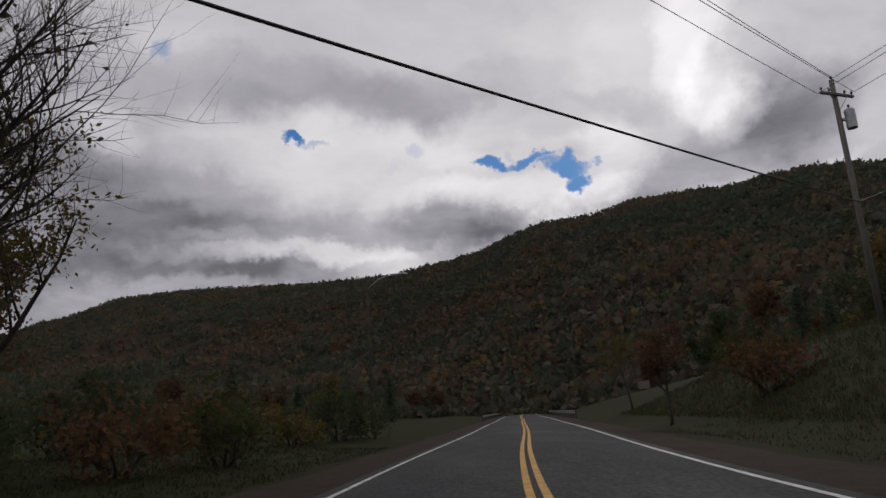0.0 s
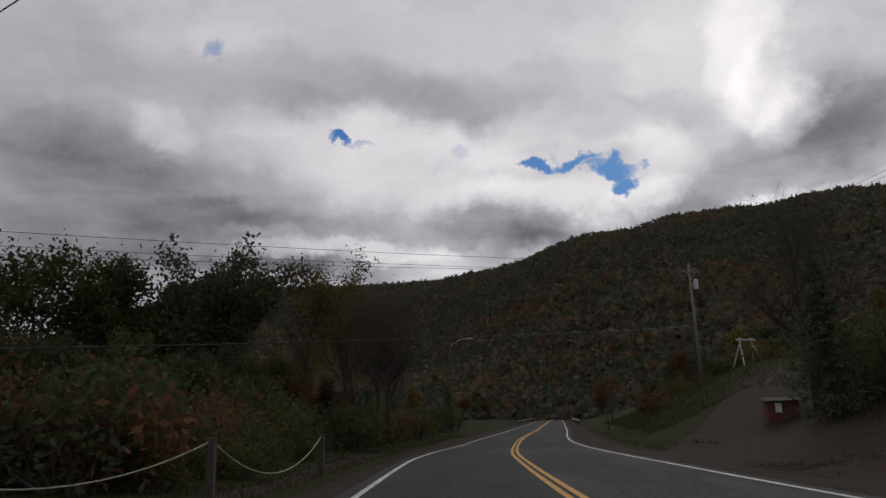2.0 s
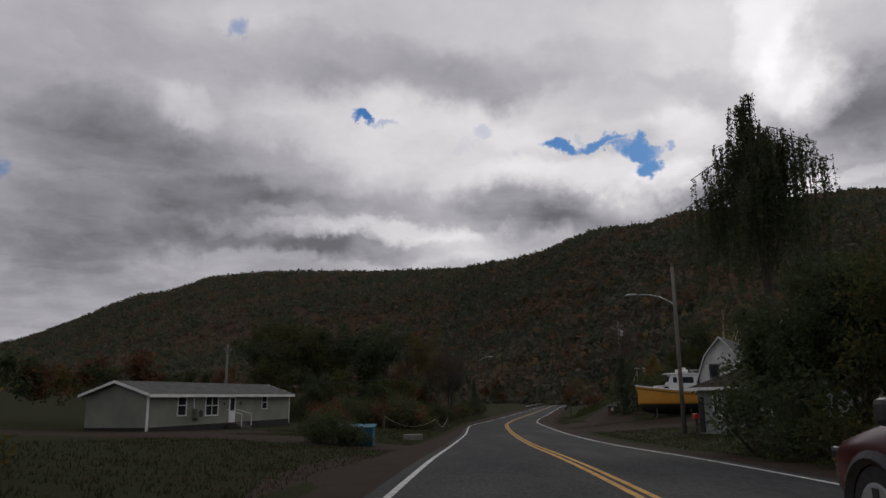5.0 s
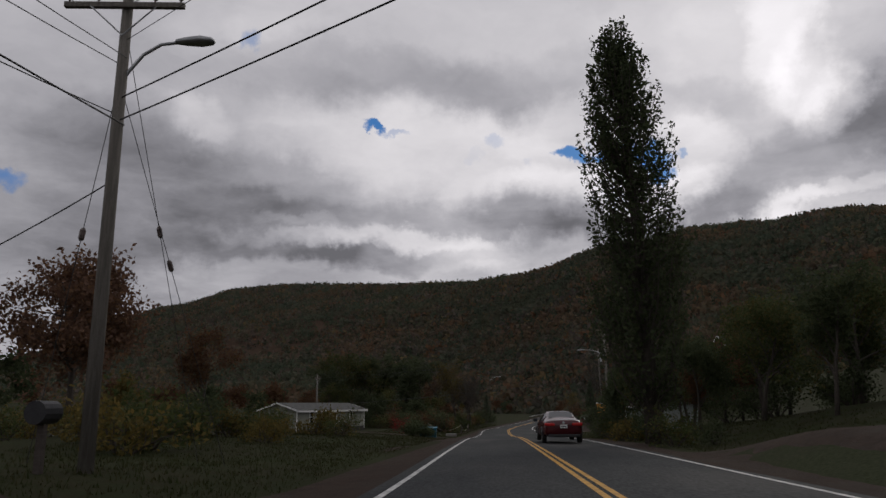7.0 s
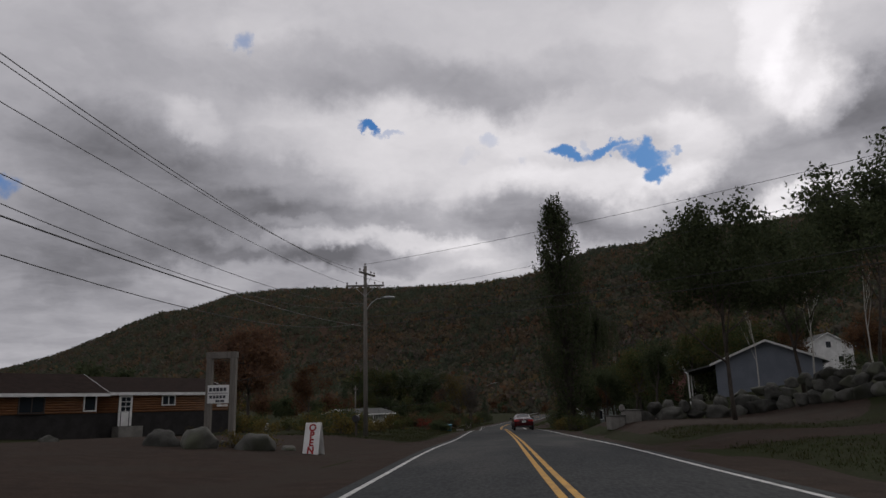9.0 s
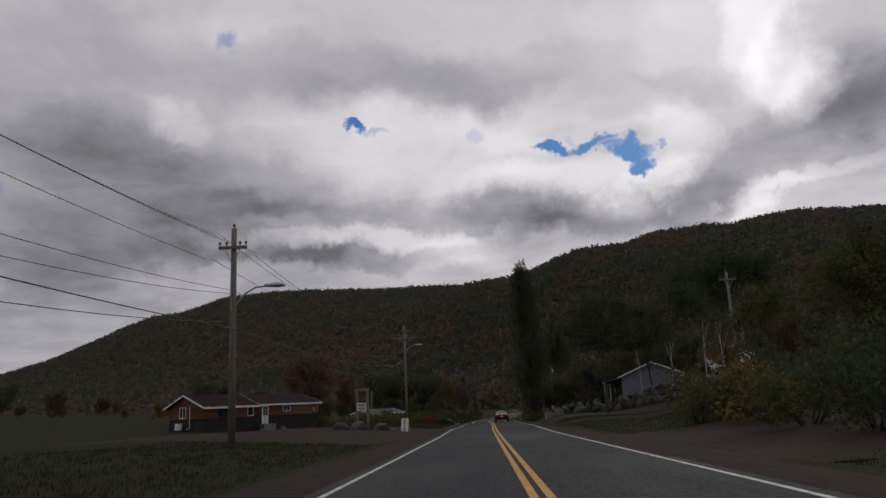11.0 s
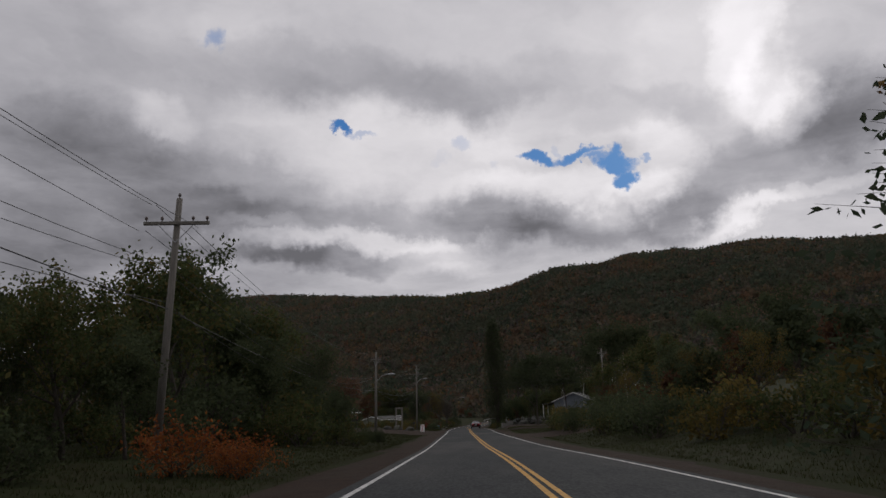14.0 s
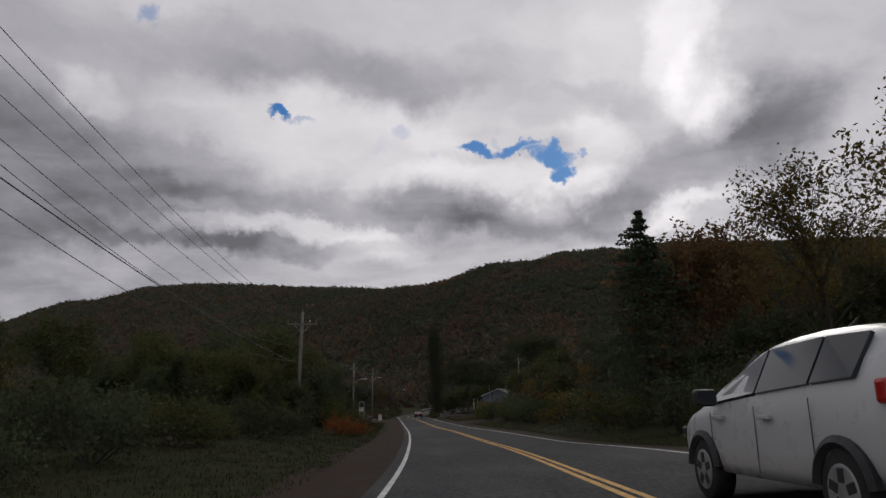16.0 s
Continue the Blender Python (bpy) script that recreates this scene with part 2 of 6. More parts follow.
STEEL = material("galvanised_steel", (0.42, 0.43, 0.43), (0.30, 0.31, 0.32), rough=0.5, metal=0.8, bump=0.05, scale=5)
CABLE = material("black_cable", (0.03, 0.03, 0.032), (0.045, 0.045, 0.045), rough=0.6, bump=0, scale=5)
CERAMIC = material("insulator_ceramic", (0.16, 0.13, 0.12), (0.10, 0.08, 0.075), rough=0.3, bump=0, scale=8)
ROCK = material("boulder_granite", (0.098, 0.096, 0.086), (0.056, 0.056, 0.049), rough=0.92, grain=0.45, bump=1.0, scale=1.4, third=(0.064, 0.068, 0.046), vary=0.4)
CONCRETE = material("weathered_concrete", (0.22, 0.21, 0.19), (0.15, 0.145, 0.13), rough=0.9, grain=0.3, bump=0.5, scale=1.5)
GREY_SIDING = material("grey_siding", (0.205, 0.212, 0.178), (0.165, 0.172, 0.145), rough=0.75, grain=0.15, bump=0.15, scale=0.8)
WHITE_PAINT = material("white_paint", (0.72, 0.72, 0.70), (0.58, 0.58, 0.56), rough=0.6, grain=0.12, bump=0.1, scale=1.3)
BLUE_SIDING = material("blue_grey_siding", (0.178, 0.196, 0.228), (0.150, 0.168, 0.198), rough=0.7, grain=0.12, bump=0.12, scale=0.8)
GREEN_SIDING = material("grey_green_siding", (0.215, 0.235, 0.222), (0.17, 0.19, 0.178), rough=0.7, grain=0.15, bump=0.15, scale=0.9)
LOG_SIDING = material("orange_log_siding", (0.180, 0.083, 0.036), (0.122, 0.054, 0.025), rough=0.7, grain=0.3, bump=0.4, scale=1.5, stretch=(1, 1, 5))
RED_SIDING = material("red_brown_siding", (0.135, 0.055, 0.042), (0.10, 0.042, 0.034), rough=0.8, grain=0.2, bump=0.2, scale=1.2)
SKIRT = material("dark_skirting", (0.034, 0.032, 0.031), (0.025, 0.023, 0.022), rough=0.9, grain=0.3, bump=0.3, scale=2)
SHINGLE = material("grey_shingles", (0.115, 0.118, 0.112), (0.08, 0.08, 0.08), spec=0.04, rough=0.95, grain=0.5, bump=0.8, scale=2.0)
BROWN_SHINGLE = material("brown_shingles", (0.034, 0.024, 0.021), (0.024, 0.018, 0.016), spec=0.02, rough=0.95, grain=0.5, bump=0.8, scale=2.0)
PANE = glass_material("window_glass", (0.02, 0.024, 0.028))
CAR_GLASS = glass_material("car_glass", (0.03, 0.035, 0.04))
TEAL = material("teal_painted_wood", (0.018, 0.115, 0.165), (0.014, 0.09, 0.13), rough=0.6, grain=0.2, bump=0.2, scale=2)
BOAT_YELLOW = material("boat_yellow_gelcoat", (0.56, 0.27, 0.030), (0.47, 0.22, 0.028), rough=0.35, bump=0.03, scale=0.7, spec=0.5)
BOAT_WHITE = material("boat_white_gelcoat", (0.74, 0.75, 0.75), (0.62, 0.63, 0.63), rough=0.35, bump=0.03, scale=0.8, spec=0.5)
CAR_RED = material("dark_red_car_paint", (0.062, 0.008, 0.011), (0.052, 0.006, 0.009), rough=0.22, bump=0, scale=0.5, glossvar=0.04, spec=0.5)
CAR_WHITE = material("silver_white_car_paint", (0.44, 0.455, 0.46), (0.42, 0.435, 0.44), rough=0.3, metal=0.0, bump=0, scale=0.5, glossvar=0.04, spec=0.5)
RUBBER = material("tyre_rubber", (0.025, 0.025, 0.026), (0.035, 0.034, 0.033), rough=0.9, bump=0.3, scale=10)
PLASTIC = material("black_plastic", (0.028, 0.028, 0.03), (0.04, 0.04, 0.042), rough=0.5, bump=0.05, scale=6)
LAMP_RED = material("red_lens", (0.45, 0.02, 0.02), (0.35, 0.015, 0.015), rough=0.15, bump=0, scale=6, spec=0.5)
RED_PAINT = material("red_paint", (0.34, 0.035, 0.035), (0.26, 0.03, 0.03), rough=0.6, grain=0.15, bump=0.1, scale=3)
SIGN_WHITE = material("sign_white", (0.70, 0.70, 0.69), (0.60, 0.60, 0.58), rough=0.55, grain=0.1, bump=0.05, scale=2)
INK = material("dark_ink", (0.05, 0.05, 0.06), (0.07, 0.07, 0.08), rough=0.6, bump=0, scale=4)
ROPE = material("pale_rope", (0.40, 0.38, 0.30), (0.28, 0.26, 0.2), rough=0.9, bump=0.3, scale=9)
LEAF_GREEN = leaf_material("green_leaves", (0.048, 0.064, 0.025), (0.076, 0.088, 0.034), (0.11, 0.09, 0.035))
LEAF_DARK = leaf_material("dark_green_leaves", (0.050, 0.064, 0.035), (0.076, 0.090, 0.044))
LEAF_RUST = leaf_material("rust_leaves", (0.115, 0.060, 0.036), (0.085, 0.052, 0.034), (0.135, 0.078, 0.036))
LEAF_GOLD = leaf_material("yellow_leaves", (0.16, 0.115, 0.034), (0.105, 0.085, 0.030), (0.08, 0.078, 0.030))
LEAF_BROWN = leaf_material("brown_leaves", (0.150, 0.086, 0.058), (0.108, 0.066, 0.048), (0.175, 0.100, 0.056))
LEAF_ORANGE = leaf_material("orange_leaves", (0.26, 0.085, 0.030), (0.19, 0.062, 0.026), (0.30, 0.12, 0.034))
LEAF_AMBER = leaf_material("amber_leaves", (0.150, 0.092, 0.045), (0.110, 0.066, 0.038), (0.165, 0.110, 0.045))
LEAF_RED = leaf_material("red_leaves", (0.20, 0.030, 0.024), (0.14, 0.034, 0.024))
NEEDLES = leaf_material("spruce_needles", (0.044, 0.062, 0.040), (0.066, 0.082, 0.048))
WOODS = leaf_material("autumn_hillside", (0.094, 0.099, 0.066), (0.123, 0.111, 0.083), (0.139, 0.111, 0.078), rough=0.9, patch=((0.165, 0.104, 0.064), (0.073, 0.097, 0.066)),
                      crowns=((0.0, 0.16, (0.064, 0.080, 0.054)), (0.16, 0.32, (0.151, 0.127, 0.109)), (0.32, 0.42, (0.177, 0.099, 0.059)), (0.42, 0.49, (0.183, 0.142, 0.071)), (0.49, 0.62, (0.097, 0.083, 0.073))))
WOODS_GREEN = leaf_material("conifer_hillside", (0.040, 0.054, 0.038), (0.061, 0.073, 0.047), rough=0.9)
HILL_SOIL = material("hillside_undergrowth", (0.046, 0.036, 0.026), (0.034, 0.036, 0.022), spec=0.02, rough=1.0, grain=0.4, bump=0.6, scale=0.02, third=(0.06, 0.04, 0.028))

# ---- mesh helpers ----


def part(name, bm, mat, parent=None, label="", smooth=False):
    me = bpy.data.meshes.new(name)
    bm.to_mesh(me)
    bm.free()
    return mesh_part(name, me, mat, parent, label, smooth)


def mesh_part(name, me, mat, parent=None, label="", smooth=False):
    for m in mat if isinstance(mat, (list, tuple)) else (mat,):
        me.materials.append(m)
    if smooth:
        me.polygons.foreach_set("use_smooth", [True] * len(me.polygons))
    ob = new(name, me)
    if parent:
        ob.parent = parent
    if label:
        ob["label"] = label
    return ob


def raw(name, verts, faces, mat, parent=None, label="", smooth=False):
    me = bpy.data.meshes.new(name)
    me.from_pydata([tuple(v) for v in verts], [], [tuple(f) for f in faces])
    me.update()
    return mesh_part(name, me, mat, parent, label, smooth)


def thing(name, m, label, category, group=""):
    ob = new(name)
    ob.empty_display_size = 0.2
    ob.matrix_basis = m
    return tagged(ob, label, category, group)


def box(bm, x0, x1, y0, y1, z0, z1, bevel=0.0, m=None):
    r = bmesh.ops.create_cube(bm, size=1)
    vs = r["verts"]
    bmesh.ops.scale(bm, verts=vs, vec=(x1 - x0, y1 - y0, z1 - z0))
    bmesh.ops.translate(bm, verts=vs, vec=((x0 + x1) / 2, (y0 + y1) / 2, (z0 + z1) / 2))
    if bevel:
        es = list({e for v in vs for e in v.link_edges})
        g = bmesh.ops.bevel(bm, geom=es, offset=bevel, segments=2, affect="EDGES", profile=0.5)
        vs = list({v for f in g["faces"] for v in f.verts} | {v for v in vs if v.is_valid})
    if m:
        bmesh.ops.transform(bm, matrix=m, verts=vs)
    return bm


def boxed(x0, x1, y0, y1, z0, z1, bevel=0.0, m=None):
    return box(bmesh.new(), x0, x1, y0, y1, z0, z1, bevel, m)


def tube(bm, pts, radii, n=8, cap=True):
    """A round bar along the points, with a radius at each."""
    pts = [Vector(p) for p in pts]
    if not isinstance(radii, (list, tuple)):
        radii = [radii] * len(pts)
    rings, side = [], None
    for k, p in enumerate(pts):
        d = (pts[min(k + 1, len(pts) - 1)] - pts[max(k - 1, 0)]).normalized()
        side = (side - d * side.dot(d)) if side is not None else d.orthogonal()
        if side.length < 1e-4:
            side = d.orthogonal()
        side.normalize()
        up = d.cross(side)
        rings.append([bm.verts.new(p + radii[k] * (math.cos(a) * side + math.sin(a) * up)) for a in (2 * math.pi * j / n for j in range(n))])
    for a, b in zip(rings, rings[1:]):
        for j in range(n):
            bm.faces.new((a[j], a[(j + 1) % n], b[(j + 1) % n], b[j]))
    if cap:
        bm.faces.new(rings[0][::-1])
        bm.faces.new(rings[-1])
    return bm


def tubed(pts, radii, n=8):
    return tube(bmesh.new(), pts, radii, n)


def prism(bm, outline, a, b, axis="y"):
    """A flat outline drawn out from a to b along an axis. The outline lies in the two other axes."""
    def put(u, v, w):
        return {"x": (w, u, v), "y": (u, w, v), "z": (u, v, w)}[axis]
    one = [bm.verts.new(put(u, v, a)) for u, v in outline]
    two = [bm.verts.new(put(u, v, b)) for u, v in outline]
    k = len(outline)
    fs = [bm.faces.new(one[::-1]), bm.faces.new(two)] + [bm.faces.new((one[j], one[(j + 1) % k], two[(j + 1) % k], two[j])) for j in range(k)]
    bmesh.ops.recalc_face_normals(bm, faces=fs)
    return bm


def prismed(outline, a, b, axis="y"):
    return prism(bmesh.new(), outline, a, b, axis)


def smoothstep(a, b, v):
    t = min(1.0, max(0.0, (v - a) / (b - a)))
    return t * t * (3 - 2 * t)


# ---- the lie of the land ----
ROAD_Y = (-330, -300, -280, -265, -249, -233, -216, -202, -186, -176, -145, -127, -108, -93, -80, -54, -38, -25, -12, 0, 12, 19, 35, 43, 62, 84, 100, 143, 200, 266, 340, 420)
ROAD_X = (-2.5, 1.6, 3.9, 5.2, 5.95, 6.15, 5.9, 5.4, 4.8, 4.5, 3.55, 3.05, 2.8, 2.3, 1.95, 1.1, 0.8, 0.55, 0.25, 0.35, 1.25, 2.0, 3.9, 4.7, 6.6, 9.0, 10.4, 15.0, 22.0, 32.0, 44.0, 60.0)
LAND_Y = (-330, -262.6, -254.8, -247.1, -239.1, -231.2, -223.3, -207.0, -195.5, -160.4, -140.7, -124.6, -108.4, -87.0, -67.8, -51.3, -34.8, -17.7, 0, 30, 420)
LAND_Z = (8.0, 5.76, 5.48, 5.22, 5.05, 4.83, 4.61, 4.27, 3.95, 3.30, 2.95, 2.73, 2.29, 1.92, 1.51, 0.89, 0.46, 0.21, 0.0, 0.0, 0.0)
HALF = 3.4


def road_x(y):
    # smoothed a little so that the bends are round
    return float(sum(np.interp(y + d, ROAD_Y, ROAD_X) for d in (-9, -6, -3, 0, 3, 6, 9)) / 7)


def road_z(y):
    return float(sum(np.interp(y + d, LAND_Y, LAND_Z) for d in (-6, -3, 0, 3, 6)) / 5)


BANK_Y = (-330, -230, -200, -150, -120, -100, -88, -60, -40, -20, 0, 20, 60, 200)
BANK_Z = (2.0, 2.0, 1.5, 1.4, 1.8, 2.4, 2.4, 1.0, 0.4, 0.7, 3.0, 5.2, 3.5, 1.0)


WIDTH_Y = (-330, -225, -207, -192, -140, -126, -112, -20, -9, 5, 420)
WIDTH_K = (1.0, 1.0, 0.94, 0.88, 0.88, 0.93, 1.0, 1.03, 1.05, 0.87, 0.87)


def width(y, d):
    """How wide the road is at y, against its usual width; the inside of the bend is a little wider."""
    k = float(sum(np.interp(y + e, WIDTH_Y, WIDTH_K) for e in (-6, 0, 6)) / 3)
    return k * float(np.interp(y, (-32, -16, -8, -1, 6), (1.0, 1.07, 1.13, 1.13, 1.0))) if d < 0 else k


def off_centre(y):
    """The painted centre keeps to the inside of the bend."""
    return float(np.interp(y, (-70, -50, -32, -8, 5), (0.0, -0.08, -0.22, -0.20, 0.0)))


def tilt(d, y):
    """The bend at the start of the straight leans a little to the inside."""
    return 0.05 * smoothstep(228, 248, -y) * (min(max(d, -5.0), 6.0) + 1.9) if y < -228 else 0.0


def terrace(y):
    """How much of the level terrace before the boulder wall there is at y."""
    return smoothstep(88, 99, -y) * (1 - smoothstep(124, 138, -y))


def land(x, y):
    d = x - road_x(y)
    z = road_z(y) + tilt(d, y)
    if abs(d) < HALF + 0.6:
        return z - 0.05
    if d > 0:
        w = terrace(y)
        z += float(np.interp(y, BANK_Y, BANK_Z)) * smoothstep(6 + 6 * w, 19 + 3 * w, d) + 0.10 * max(0, d - 20)
        z += w * max(0.0, 3.06 - road_z(y)) * smoothstep(4.3, 7.0, d)
    else:
        z += 0.55 * smoothstep(4, 16, -d) + 0.035 * max(0, -d - 25)
    z += 0.10 * smoothstep(5, 9, abs(d)) * noise.noise((x * 0.15, y * 0.15, 0.3))
    return z - 0.05 - 0.10 * smoothstep(HALF + 0.6, HALF + 2.2, abs(d)) * (1 - smoothstep(5.5, 9, abs(d)))


def spot(x, y, turn=0, sink=0.05):
    return pose(x, y, land(x, y) - sink, 0, 0, turn)

# ---- ground, road ----


def sheet(name, xs, ys, height, mat, label, keep=None):
    verts = [(x, y, height(x, y)) for y in ys for x in xs]
    w = len(xs)
    faces = []
    for j in range(len(ys) - 1):
        for i in range(w - 1):
            if keep is None or keep((xs[i] + xs[i + 1]) / 2, (ys[j] + ys[j + 1]) / 2):
                faces.append((j * w + i, j * w + i + 1, (j + 1) * w + i + 1, (j + 1) * w + i))
    return tagged(raw(name, verts, faces, mat, smooth=True), label, "ground", kind="structure")


def steps(a, b, fine, coarse, near):
    out, v = [], a
    while v < b:
        out.append(v)
        d = max(0.0, max(near[0] - v, v - near[1]))
        v += fine + (coarse - fine) * min(1.0, d / 60)
    return out + [b]


def strip(name, d0, d1, y0, y1, lift, mat, label, category, step=2.0, fray=0.0, height=None):
    """A band along the road between two distances from its centre line."""
    n = int((y1 - y0) / step)
    verts, faces, cols = [], [], 5 if abs(d1 - d0) > 1.5 else 2
    for k in range(n + 1):
        y = y0 + (y1 - y0) * k / n
        for j in range(cols):
            d = d0 + (d1 - d0) * j / (cols - 1)
            if fray and j == (cols - 1 if abs(d1) > abs(d0) else 0):
                d += fray * noise.noise((y * 0.23, d, 1.7))
            x = road_x(y) + (d * width(y, d) if abs(d) > 1 else d + off_centre(y))
            z = (height or land)(x, y)
            verts.append((x, y, z + lift))
    for k in range(n):
        for j in range(cols - 1):
            a = k * cols + j
            faces.append((a, a + 1, a + cols + 1, a + cols))
    return tagged(raw(name, verts, faces, mat, smooth=True), label, category, kind="structure")


def crown(x, y):
    return road_z(y) + tilt(x - road_x(y), y) - 0.018 * abs(x - road_x(y)) + 0.03


ground = sheet("ground", steps(-260, 300, 1.6, 22, (-40, 45)), steps(-340, 520, 2.0, 24, (-280, 120)), land, GRASS, "dull autumn grass and weeds beside the road")
road = strip("road", -HALF - 0.35, HALF + 0.35, -330, 420, 0.012, ASPHALT, "dark grey asphalt two-lane country road", "road", height=crown)
for d, w in ((-HALF, 0.06), (HALF, 0.06)):
    strip("road_edge_line", d - w, d + w, -330, 420, 0.017, WHITE_LINE, "worn white painted road edge line", "road marking", height=crown)
for d in (-0.10, 0.10):
    strip("road_centre_line", d - 0.055, d + 0.055, -330, 420, 0.017, YELLOW_LINE, "yellow painted double centre line", "road marking", height=crown)
strip("shoulder_left", -5.9, -HALF - 0.3, -330, 300, 0.02, GRAVEL, "reddish gravel road shoulder", "road shoulder", fray=0.9)
strip("shoulder_right", HALF + 0.3, 5.7, -330, 300, 0.02, GRAVEL, "reddish gravel road shoulder", "road shoulder", fray=0.9)


def yard(name, cx, cy, rx, ry, label, turn=0):
    """A gravelled yard with a ragged rim, laid on the land."""
    verts, faces, n, rings = [(cx, cy, land(cx, cy) + 0.035)], [], 40, 8
    c, s = math.cos(radians(turn)), math.sin(radians(turn))
    for k in range(1, rings + 1):
        for j in range(n):
            a = 2 * math.pi * j / n
            q = k / rings * (1 + 0.16 * noise.noise((math.cos(a) * 2, math.sin(a) * 2, cx)))
            ca, sa = (math.copysign(abs(v) ** 0.6, v) for v in (math.cos(a), math.sin(a)))
            u, v = rx * ca * q, ry * sa * q
            x, y = cx + u * c - v * s, cy + u * s + v * c
            verts.append((x, y, land(x, y) + 0.035 - (0.03 if k == rings else 0)))
    for j in range(n):
        faces.append((0, 1 + j, 1 + (j + 1) % n))
        for k in range(rings - 1):
            a, b = 1 + k * n, 1 + (k + 1) * n
            faces.append((a + j, b + j, b + (j + 1) % n, a + (j + 1) % n))
    return tagged(raw(name, verts, faces, GRAVEL, smooth=True), label, "gravel yard", kind="structure")


yard("forecourt", -11.5, -128, 10.5, 23, "brown gravel forecourt before a log-sided house", 4)
yard("driveway_left", -11, -52, 9.5, 3.2, "gravel driveway to a grey mobile home")
yard("driveway_lane", -24, -46, 12, 3.2, "gravel driveway to a grey mobile home", 8)
yard("driveway_right", 9.3, -9.5, 4.1, 6.5, "gravel drive that climbs the grassy bank", -20)
yard("driveway_bank", 11.8, 2.5, 2.3, 14, "gravel drive that climbs the grassy bank", -26)
yard("boat_yard", 11, -22, 6, 6, "gravel yard in front of a stored boat")
yard("lay_by", 13, -110, 7, 6, "paved lay-by in front of a boulder wall", -20)
yard("lay_by_entry", 9.6, -98, 3.6, 9.5, "paved lay-by in front of a boulder wall")
yard("lane_right", 14.5, -124, 9.5, 2.2, "gravel lane to a house behind boulders", 12)
yard("gate_gravel", 11, -158, 5, 10, "gravel pull-off beside the road")

# ---- hills ----
HILL_AZ = (-110, -80, -60, -44, -40, -37, -34, -31, -29, -27, -25, -22, -18, -14, -10, -6, -3, -1, 1, 3, 5, 7, 9, 11, 13, 15, 17, 19, 21, 23, 25, 27, 30, 34, 44, 60, 85, 110)
HILL_EL = (1.0, 1.0, 1.2, 1.42, 2.36, 3.3, 4.23, 5.56, 6.56, 7.4, 7.75, 8.89, 9.37, 9.52, 9.5, 9.61, 9.67, 10.01, 10.24, 10.7, 11.49, 12.11, 12.17, 12.27, 12.81, 12.85, 12.92, 12.67, 12.91, 13.02, 12.77, 12.45, 12.22, 11.99, 11, 8.5, 5, 2)
HILL_D = (900, 1400, 1900, 2305, 2338, 2407, 2516, 2670, 2538, 2341, 2067, 1881, 1776, 1638, 1493, 1317, 1140, 1047, 1005, 977, 963, 947, 928, 917, 921, 935, 952, 939, 921, 939, 957, 978, 969, 964, 900, 800, 700, 650)
HILL_FOOT = (300, 320, 340, 350, 350, 350, 350, 350, 350, 350, 350, 350, 350, 350, 350, 350, 345, 338, 325, 308, 293, 276, 260, 245, 230, 217, 204, 190, 176, 166, 155, 147, 138, 134, 130, 130, 150, 200)
HX, HY = 3.0, -157.0


def hill(az, r):
    """Height of the wooded hills at a bearing in degrees and a distance from the middle of the valley."""
    el, d, foot = (float(np.interp(az, HILL_AZ, v)) for v in (HILL_EL, HILL_D, HILL_FOOT))
    top = d * math.tan(radians(el)) + 4.0 - 11.0
    t = (r - foot) / (d - foot)
    if t <= 0:
        return -2.0 + 4.0 * t
    x, y = r * math.sin(radians(az)), r * math.cos(radians(az))
    rough = 0.05 * noise.fractal((x * 0.004, y * 0.004, 2.1), 1.0, 2.0, 4) * (1 - abs(min(t, 1.3) - 0.5)) if t < 1.5 else 0
    if t < 1:
        return -2 + (top + 2) * (0.55 * t + 0.45 * t * t * (3 - 2 * t) + rough * (1 - t) * 1.5)
    return top * (1 - 0.5 * min(1.0, (t - 1) / 0.9) ** 1.3)


def hill_place(az, r):
    return HX + r * math.sin(radians(az)), HY + r * math.cos(radians(az)), hill(az, r)


azs = [-100 + 200 * k / 250 for k in range(251)]
fracs = [k / 44 for k in range(45)]
verts, faces = [], []
for az in azs:
    d, foot = float(np.interp(az, HILL_AZ, HILL_D)), float(np.interp(az, HILL_AZ, HILL_FOOT))
    for q in fracs:
        r = foot - 20 + (d * 1.5 - foot + 20) * q
        verts.append(hill_place(az, r))
for i in range(len(azs) - 1):
    for j in range(len(fracs) - 1):
        a = i * len(fracs) + j
        faces.append((a, a + 1, a + len(fracs) + 1, a + len(fracs)))
tagged(raw("hillside", verts, faces, HILL_SOIL, smooth=True), "steep wooded hills in dull autumn colours", "hill", kind="structure")


